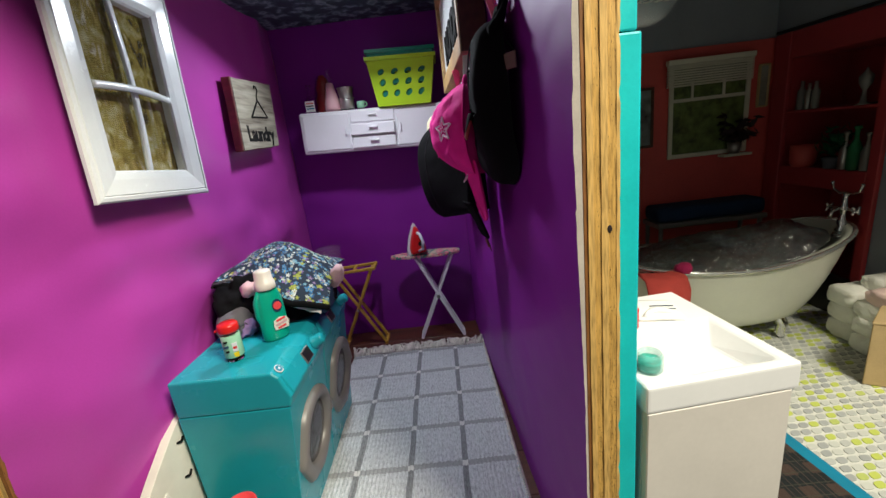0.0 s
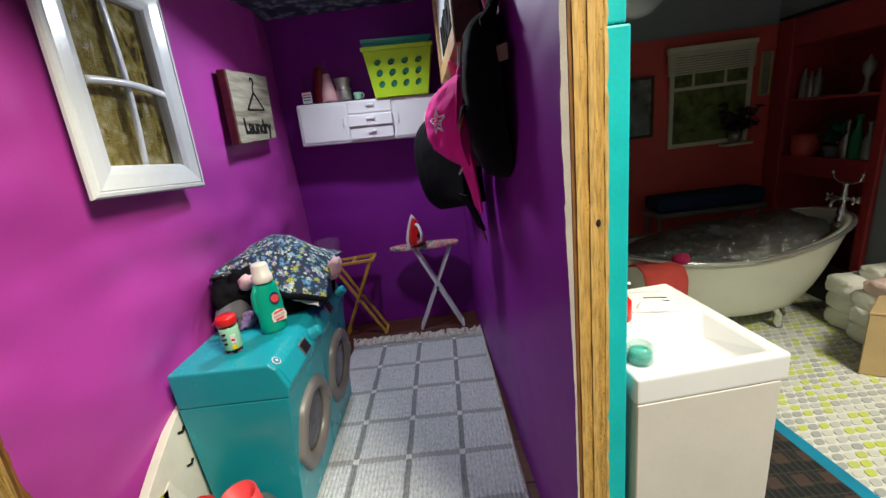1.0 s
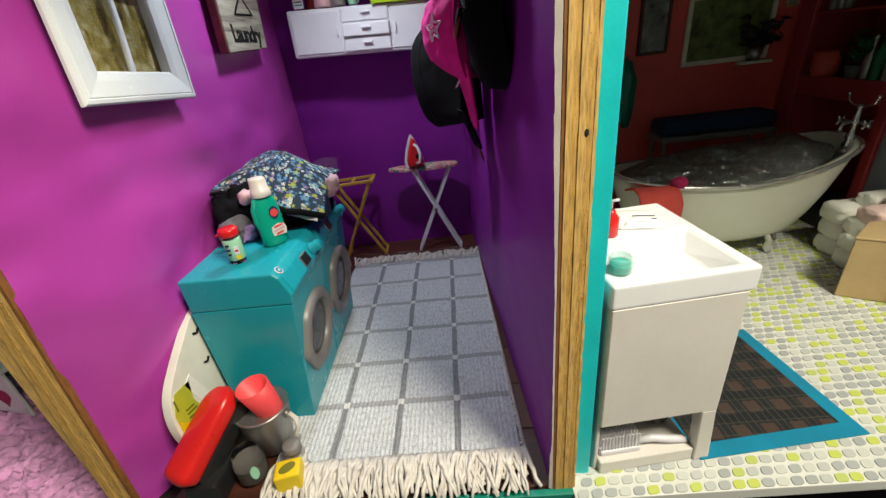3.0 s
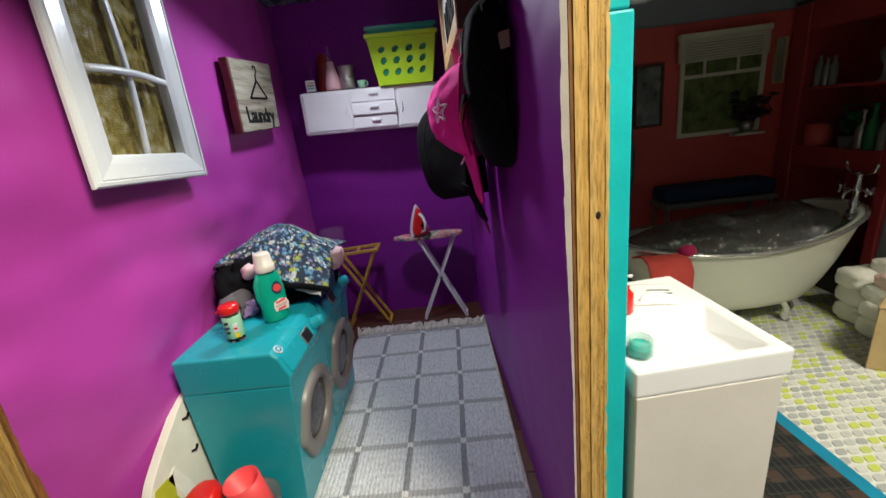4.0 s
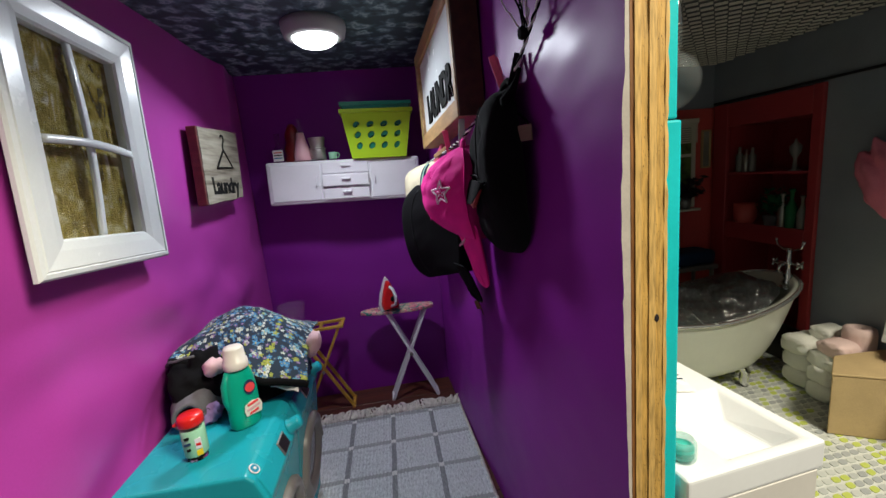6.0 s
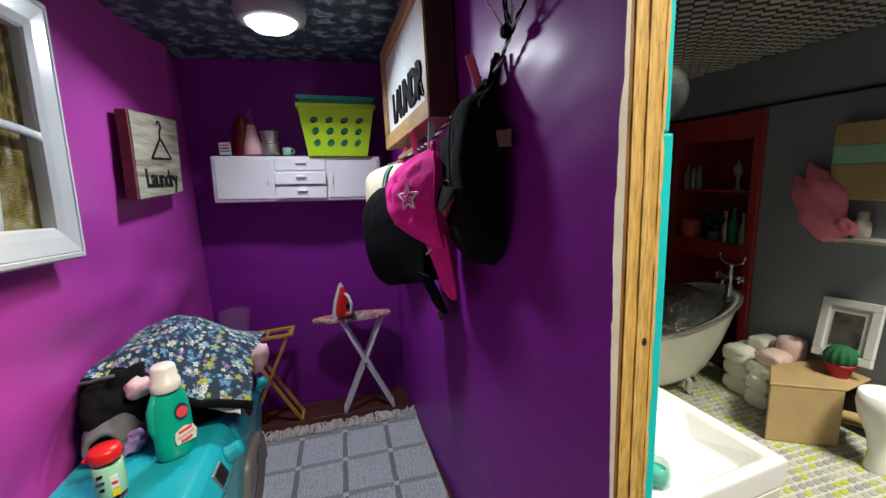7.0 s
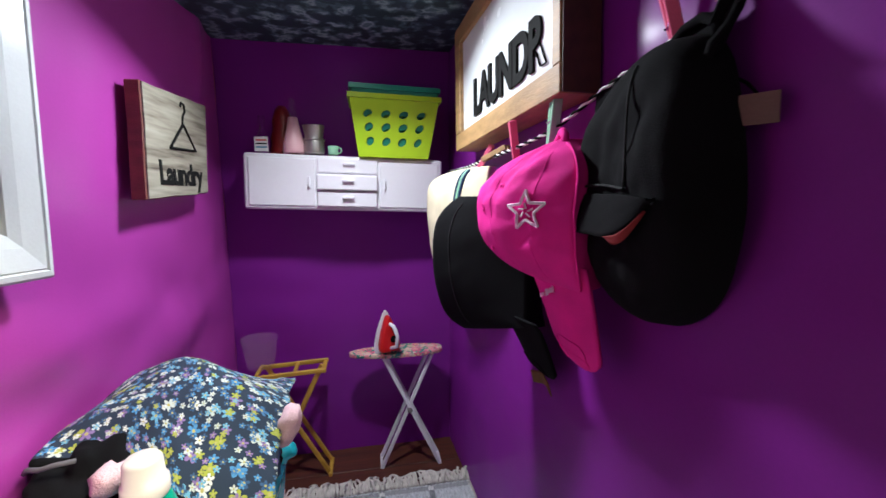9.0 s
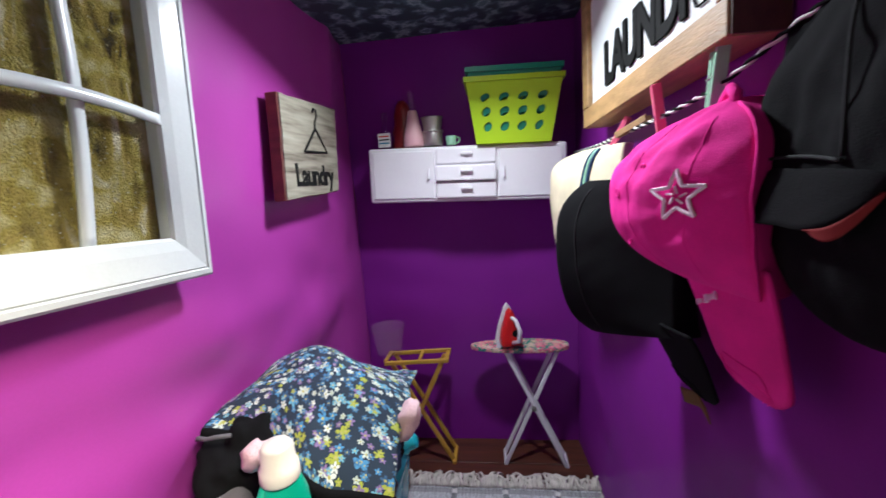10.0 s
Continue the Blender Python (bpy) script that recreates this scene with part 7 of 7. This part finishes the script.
def shelf_unit():
    t = thing("shelf_unit", "dark red wall shelf unit with two open compartments", "shelf", (0.69, 0.48, 0.0))
    x0, x1, y0, y1, z1 = 0.692, 0.6995, 0.3700, 0.5755, 0.4636
    a, b = 0.3860, 0.5420
    for c, d in ((y0, a - 0.0003), (b + 0.0003, y1)):
        part("upright", block(x0, x1, c, d, 0.067, z1, 0.0012, 1), RED_UNIT, t)
    for c, d in ((0.420, z1 - 0.0005), (0.206, 0.238)):
        part("cross_panel", block(x0 + 0.0005, x1, a, b, c, d, 0.0012, 1), RED_UNIT, t)
    for z in (0.331, 0.2355):
        part("shelf", block(0.6997 if z < 0.3 else x0 + 0.003, 0.797, a, b, z - 0.002, z + 0.002, 0.0006, 1), RED_UNIT, t)
    for c, d in ((a - 0.004, a - 0.0003), (b + 0.0003, b + 0.004)):
        part("niche_side", block(0.6998, 0.800, c, d, 0.0, 0.424), RED_UNIT, t)
    part("niche_top", block(0.6998, 0.800, a, b, 0.4202, 0.424), RED_UNIT, t)
    part("back", block(0.7972, 0.800, a, b, 0.0, 0.4200), RED_UNIT, t)
    low, high = 0.2376, 0.3331
    # bottles and small things on the two shelves
    for k, (y, r, h) in enumerate(((0.5225, 0.0062, 0.047), (0.5085, 0.0058, 0.042), (0.4960, 0.0062, 0.044))):
        one("bottle", lathe([(r * 0.9, 0), (r, 0.001), (r, h * 0.66), (r * 0.45, h * 0.78), (r * 0.45, h)], (0.703, y, high), 14), (SILVER, PEWTER, SILVER)[k], "slim pale toiletry bottle on the red shelf", "bottle", True, "bottles on the shelf")
    one("figurine_dish", lathe([(0.010, 0), (0.004, 0.004), (0.0025, 0.020), (0.0075, 0.030), (0.0085, 0.040), (0.003, 0.046), (0.001, 0.052)], (0.703, 0.4165, high), 16), SILVER, "silver stemmed dish on the red shelf", "dish", True)
    one("red_bowl", lathe([(0.014, 0), (0.018, 0.008), (0.019, 0.036), (0.016, 0.036), (0.001, 0.008)], (0.703, 0.5060, low), 20), RED_WALL, "red pot on the lower red shelf", "pot", True)
    p = thing("small_plant", "small green plant in pale pot on the red shelf", "plant", (0.703, 0.452, low))
    part("pot", lathe([(0.010, 0), (0.014, 0.018), (0.001, 0.018)], (0.703, 0.452, low), 14), KNIT_GREY, p, smooth=True)
    rnd = random.Random(8)
    leaf = bmesh.new()
    for k in range(130):
        c = Vector((0.703 + rnd.gauss(0, 0.006), 0.449 + rnd.gauss(0, 0.011), low + 0.040 + rnd.gauss(0, 0.011)))
        d = Vector((rnd.uniform(-1, 0.4), rnd.uniform(-1, 1), rnd.uniform(-0.4, 1))).normalized() * 0.0075
        w = d.orthogonal().normalized() * 0.0034
        leaf.faces.new([leaf.verts.new(c + q) for q in (-d, w, d, -w)])
    part("leaves", leaf, CACTUS, p, "small green leaves")
    for k, (y, r, h) in enumerate(((0.4300, 0.0070, 0.058), (0.4145, 0.0085, 0.066), (0.3965, 0.0070, 0.056))):
        one("bottle", lathe([(r * 0.9, 0), (r, 0.001), (r, h * 0.5), (r * 0.35, h * 0.72), (r * 0.35, h * 0.92), (r * 0.6, h * 0.94), (r * 0.5, h)], (0.700, y, low), 14), (PEWTER, CACTUS, SILVER)[k], "toiletry bottle with narrow neck on the lower red shelf", "bottle", True, "bottles on the shelf")


shelf_unit()


def bath_corner():
    PEACH = stuff("peach_terry", (0.84, 0.62, 0.58), 0.95, grain=1100, vary=0.12, bump=0.8, depth=0.001)

    def roll(name, label, x0, x1, y, z, ry, rz, material, k):
        """A towel folded into a soft roll, its open end towards the room."""
        bm = bmesh.new()
        rings = []
        for i in range(25):
            u = i / 24
            swell = min(1.0, 0.80 + 2.4 * min(u, 1 - u))
            row = []
            for j in range(28):
                a = 2 * math.pi * j / 28
                c, s = math.cos(a), math.sin(a)
                w = swell * (1.0 + 0.07 * noise2(u * 3 + k, c * 1.5, s * 1.5) + 0.05 * noise2(u * 11, c * 5, s * 5 + k) + 0.05 * noise2(u * 30, c * 13, s * 13 + k))
                row.append(bm.verts.new((x0 + (x1 - x0) * u + 0.003 * noise2(c * 2, s * 2, k + u), y + ry * w * math.copysign(abs(c) ** 0.75, c), z + rz * w * math.copysign(abs(s) ** 0.75, s))))
            rings.append(row)
        for lo, hi in zip(rings, rings[1:]):
            for j in range(28):
                bm.faces.new((lo[j], lo[(j + 1) % 28], hi[(j + 1) % 28], hi[j]))
        for row, d in ((rings[0], 1), (rings[-1], -1)):
            c = Vector((row[0].co.x + 0.003 * d, y, z))
            mid = [bm.verts.new(v.co.lerp(c, 0.55) - Vector((0.002 * d, 0, 0))) for v in row]
            for j in range(28):
                bm.faces.new((row[j], row[(j + 1) % 28], mid[(j + 1) % 28], mid[j]))
            bm.faces.new(mid)
        one(name, bm, material, label, "towel", True, "stacked towels")
    for k, z in enumerate((0.0145, 0.0405, 0.0660)):
        roll("folded_towel", "white terry towel folded in a stack on the floor", 0.636 - 0.003 * (k == 2), 0.694, 0.337 + 0.002 * k, z, 0.0225, 0.0152, TERRY, k * 3.1)
    for k, z in enumerate((0.0135, 0.0375, 0.0610)):
        roll("folded_towel", "white terry towel folded in a stack on the floor", 0.625 + 0.002 * k, 0.660, 0.293 + 0.002 * k, z, 0.0190, 0.0140, TERRY, k * 3.1 + 11)
    roll("folded_towel", "pale peach terry towel on top of the towel stack", 0.630, 0.662, 0.286, 0.0830, 0.0190, 0.0115, PEACH, 21)
    roll("folded_towel", "white terry towel at the back of the stack", 0.660, 0.694, 0.326, 0.0880, 0.0150, 0.0110, TERRY, 27)
    one("rolled_towel", lathe([(0.004, 0.0), (0.017, 0.001), (0.0185, 0.012), (0.0188, 0.100), (0.0175, 0.109), (0.012, 0.111), (0.0065, 0.109), (0.0055, 0.100), (0.001, 0.099)], (0.6795, 0.2860, 0.0), 28), PEACH, "pale peach rolled towel standing behind the box", "towel", True)
    b = thing("cardboard_box", "brown cardboard box standing on printed floor", "box", (0.63, 0.20, 0.0))
    part("carton", prism([(0.5650, 0.2300), (0.6360, 0.1885), (0.6860, 0.2250), (0.6130, 0.2650)], "z", 0.0005, 0.0825, 0.0012, 1), CARD, b)
    part("lid", prism([(0.5638, 0.2298), (0.6370, 0.1872), (0.6970, 0.1970), (0.6970, 0.2610), (0.6130, 0.2664)], "z", 0.0826, 0.0860, 0.0010, 1), CARD, b, "folded out cardboard lid")
    part("flap", bar((0.6420, 0.1905, 0.036), (0.6720, 0.2125, 0.036), 0.056, 0.0016), CARD, b)
    at = Vector((0.6665, 0.2155, 0.0862))
    c = thing("cactus", "round green cactus in red pot on the cardboard box", "plant", at)
    part("pot", lathe([(0.0105, 0), (0.0150, 0.016), (0.0162, 0.017), (0.0162, 0.020), (0.001, 0.020)], at, 22), stuff("crimson_pot", (0.42, 0.01, 0.035), 0.5), c, "crimson pot", True)
    bm = bmesh.new()
    bmesh.ops.create_uvsphere(bm, u_segments=60, v_segments=18, radius=0.0172)
    for v in bm.verts:
        a = math.atan2(v.co.y, v.co.x)
        v.co.x *= 1 + 0.08 * math.cos(12 * a)
        v.co.y *= 1 + 0.08 * math.cos(12 * a)
        v.co.z *= 0.92
    part("cactus_body", bm, CACTUS, c, "ribbed green ball", True, m=Matrix.Translation(at + Vector((0, 0, 0.028))))
    f = thing("pink_towel", "crumpled rose pink towel hung on the slate wall", "towel", (0.699, 0.27, 0.31))

    bm = bmesh.new()
    bmesh.ops.create_icosphere(bm, subdivisions=5, radius=1)
    for v in bm.verts:
        p = v.co.copy()
        fold = math.sin(4.2 * p.y - 2.6 * p.z + 2.2 * noise2(p.y * 1.3, p.z * 1.3, 4)) * 0.16 + 0.16 * noise2(p.x * 2, p.y * 2.2, p.z * 2.2) + 0.05 * noise2(p.x * 6, p.y * 6, p.z * 6)
        k = 1 + fold
        v.co = Vector((0.017 * p.x * k, 0.030 * p.y * k * (1 - 0.25 * p.z), 0.050 * p.z * k))
        v.co = Matrix.Rotation(radians(-24), 3, "X") @ v.co
        v.co += Vector((0.680, 0.272, 0.318))
        v.co.x = min(v.co.x, 0.6985)
    part("cloth", bm, ROSE, f, smooth=True)
    part("knotted_end", blob((0.674, 0.234, 0.290), (0.010, 0.014, 0.009), 0.5, 45, 8, turn=Matrix.Rotation(radians(35), 4, "X")), ROSE, f, "twisted towel end", True)
    h = thing("gift_box", "tan and green striped box on the slate wall shelf", "box", (0.69, 0.24, 0.34))
    for z0, z1, mt in ((0.396, 0.425, CARD), (0.372, 0.396, MINT), (0.3255, 0.372, CARD)):
        part("band", block(0.676, 0.6995, 0.180, 0.262, z0 + 0.0002, z1, 0.0008, 1), mt, h)
    part("shelf", block(0.672, 0.6995, 0.17, 0.262, 0.270, 0.275, 0.0008), IVORY, h)
    one("white_jar", lathe([(0.009, 0), (0.0095, 0.02), (0.006, 0.024), (0.006, 0.034), (0.001, 0.036)], (0.685, 0.224, 0.275), 18), IVORY, "small ivory jar on the wall shelf", "jar", True)
    one("white_vase", lathe([(0.012, 0), (0.013, 0.003), (0.010, 0.020), (0.014, 0.045), (0.024, 0.070), (0.027, 0.085), (0.026, 0.100), (0.024, 0.100), (0.022, 0.075), (0.001, 0.050)], (0.636, 0.148, 0.0), 28), PORCELAIN, "white stemmed vase on the floor beside the box", "vase", True)
    g = thing("globe_lamp", "clear glass globe lamp hung from the turquoise board, unlit", "lamp", (0.1935, 0.04, 0.43))
    ball = [(0.0159 * math.sin(math.pi * q / 20), 0.4175 - 0.0159 * math.cos(math.pi * q / 20)) for q in range(1, 19)]
    part("globe", lathe(ball + [(0.006, 0.436), (0.006, 0.448), (0.0048, 0.448)] + [(r * 0.93, 0.4175 + (z - 0.4175) * 0.93) for r, z in ball[::-1]], (0.1945, 0.045, 0.0), 40), GLASS_THIN, g, "clear glass globe", True)
    part("socket", lathe([(0.0058, 0.446), (0.0062, 0.447), (0.0062, 0.460), (0.002, 0.463)], (0.1945, 0.045, 0), 18), CHROME, g, "silver socket", True)
    part("bracket", tube([(0.1945, 0.045, 0.462), (0.188, 0.045, 0.468), (0.170, 0.045, 0.468)], 0.002, 8), CHROME, g, smooth=True)
    one("green_robe", blob((0.405, 0.565, 0.235), (0.016, 0.014, 0.060), 0.35, 50, 6), SEA, "dark green robe hung on the red wall", "robe", True)


bath_corner()


# ---- room next door and storey below ----
def neighbour():
    t = thing("shag_rug", "fluffy pink shag rug on the floor next door", "rug", (-0.42, 0.2, -0.02))
    def pile(u, v):
        x, y = -0.66 + 0.41 * u, -0.004 + 0.34 * v
        lump = abs(noise2(x * 55, y * 55, 1)) + 0.6 * abs(noise2(x * 120, y * 120, 2)) + 0.3 * abs(noise2(x * 260, y * 260, 5))
        return Vector((x, y, -0.004 - 0.016 * lump))
    tagged(part("shag", sheet(pile, 220, 180), SHAG, t, "fluffy pink pile", True), kind="stuff")
    part("rug_base", block(-0.66, -0.251, -0.003, 0.335, -0.0195, -0.014), SHAG, t)
    c = thing("white_stool", "white doll stool with dark heart cut-out next door", "stool", (-0.52, 0.16, -0.01))
    m = Matrix.Translation((-0.47, 0.140, -0.008)) @ Matrix.Rotation(radians(-14), 4, "Z")
    part("panel", block(-0.11, 0.0, -0.004, 0.0, 0.0, 0.070, 0.002), WHITE, c, m=m)
    part("top", block(-0.113, 0.003, -0.006, 0.055, 0.0702, 0.076, 0.002), WHITE, c, m=m)
    part("panel", block(-0.11, 0.0, 0.048, 0.052, 0.0, 0.070, 0.002), WHITE, c, m=m)
    heart = []
    for k in range(28):
        a = 2 * math.pi * k / 28
        heart.append((-0.032 + 0.0011 * 16 * math.sin(a) ** 3 * 0.9, 0.030 + 0.0010 * (13 * math.cos(a) - 5 * math.cos(2 * a) - 2 * math.cos(3 * a) - math.cos(4 * a))))
    part("cut_out", prism(heart, "y", -0.0048, -0.0041), MAGENTA, c, "dark heart cut-out", m=m)
    one("teal_block", block(-0.69, -0.50, 0.22, 0.32, -0.012, 0.13, 0.006), SEA, "dark teal doll seat next door", "seat")
    one("flower_tuft", blob((-0.252, 0.012, 0.150), (0.006, 0.006, 0.006), 0.5, 80, 2), BAG, "dried flower tuft beside the plywood edge", "flower", True)


neighbour()


# ---- printed floor pieces, last ----
def tile_mesh():
    bm = bmesh.new()
    pts = []
    for k in range(12):
        a = 2 * math.pi * k / 12 + 0.26
        pts.append((0.0050 * math.copysign(abs(math.cos(a)) ** 0.62, math.cos(a)) + 0.0014 * math.sin(a), 0.0038 * math.copysign(abs(math.sin(a)) ** 0.7, math.sin(a))))
    top = [bm.verts.new((p[0] * 0.95, p[1] * 0.95, 0.0004)) for p in pts]
    low = [bm.verts.new((*p, -0.0004)) for p in pts]
    bm.faces.new(top)
    for k in range(12):
        bm.faces.new((low[k], low[(k + 1) % 12], top[(k + 1) % 12], top[k]))
    me = bpy.data.meshes.new("tile")
    bm.to_mesh(me)
    bm.free()
    me.materials.append(TILE)
    return me


def printed_floor():
    me = tile_mesh()
    rest = bmesh.new()
    rows, cols = 58, 47
    count = 0
    for j in range(rows):
        for i in range(cols):
            x = 0.1655 + i * 0.0116 + (0.0058 if j % 2 else 0) + 0.0004 * noise2(i, j, 1)
            y = -0.0072 + j * 0.0101
            if x > 0.695 or y > 0.578:
                continue
            near = y < 0.085 and (y < 0.004 or x > 0.285) or (0.085 <= y < 0.25 and x > 0.42 and x < 0.60 and count < 300)
            if near and count < 300:
                ob = new("tile", me)
                ob.location = (x, y, 0.0)
                ob.rotation_euler = (0, 0, 0.25 * noise2(i * 3.3, j * 2.7, 2))
                ob.parent = bath_floor
                count += 1
                continue
            c, s = math.cos(0.25 * noise2(i * 3.3, j * 2.7, 2)), math.sin(0.25 * noise2(i * 3.3, j * 2.7, 2))
            vs = []
            for k in range(10):
                a = 2 * math.pi * k / 10 + 0.31
                px, py = 0.0050 * math.copysign(abs(math.cos(a)) ** 0.62, math.cos(a)) + 0.0014 * math.sin(a), 0.0038 * math.copysign(abs(math.sin(a)) ** 0.7, math.sin(a))
                vs.append((x + px * c - py * s, y + px * s + py * c))
            top = [rest.verts.new((*p, 0.0004)) for p in vs]
            low = [rest.verts.new((*p, -0.0004)) for p in vs]
            rest.faces.new(top)
            for k in range(10):
                rest.faces.new((low[k], low[(k + 1) % 10], top[(k + 1) % 10], top[k]))
    tagged(part("tiles", rest, TILE, bath_floor), kind="stuff")


printed_floor()
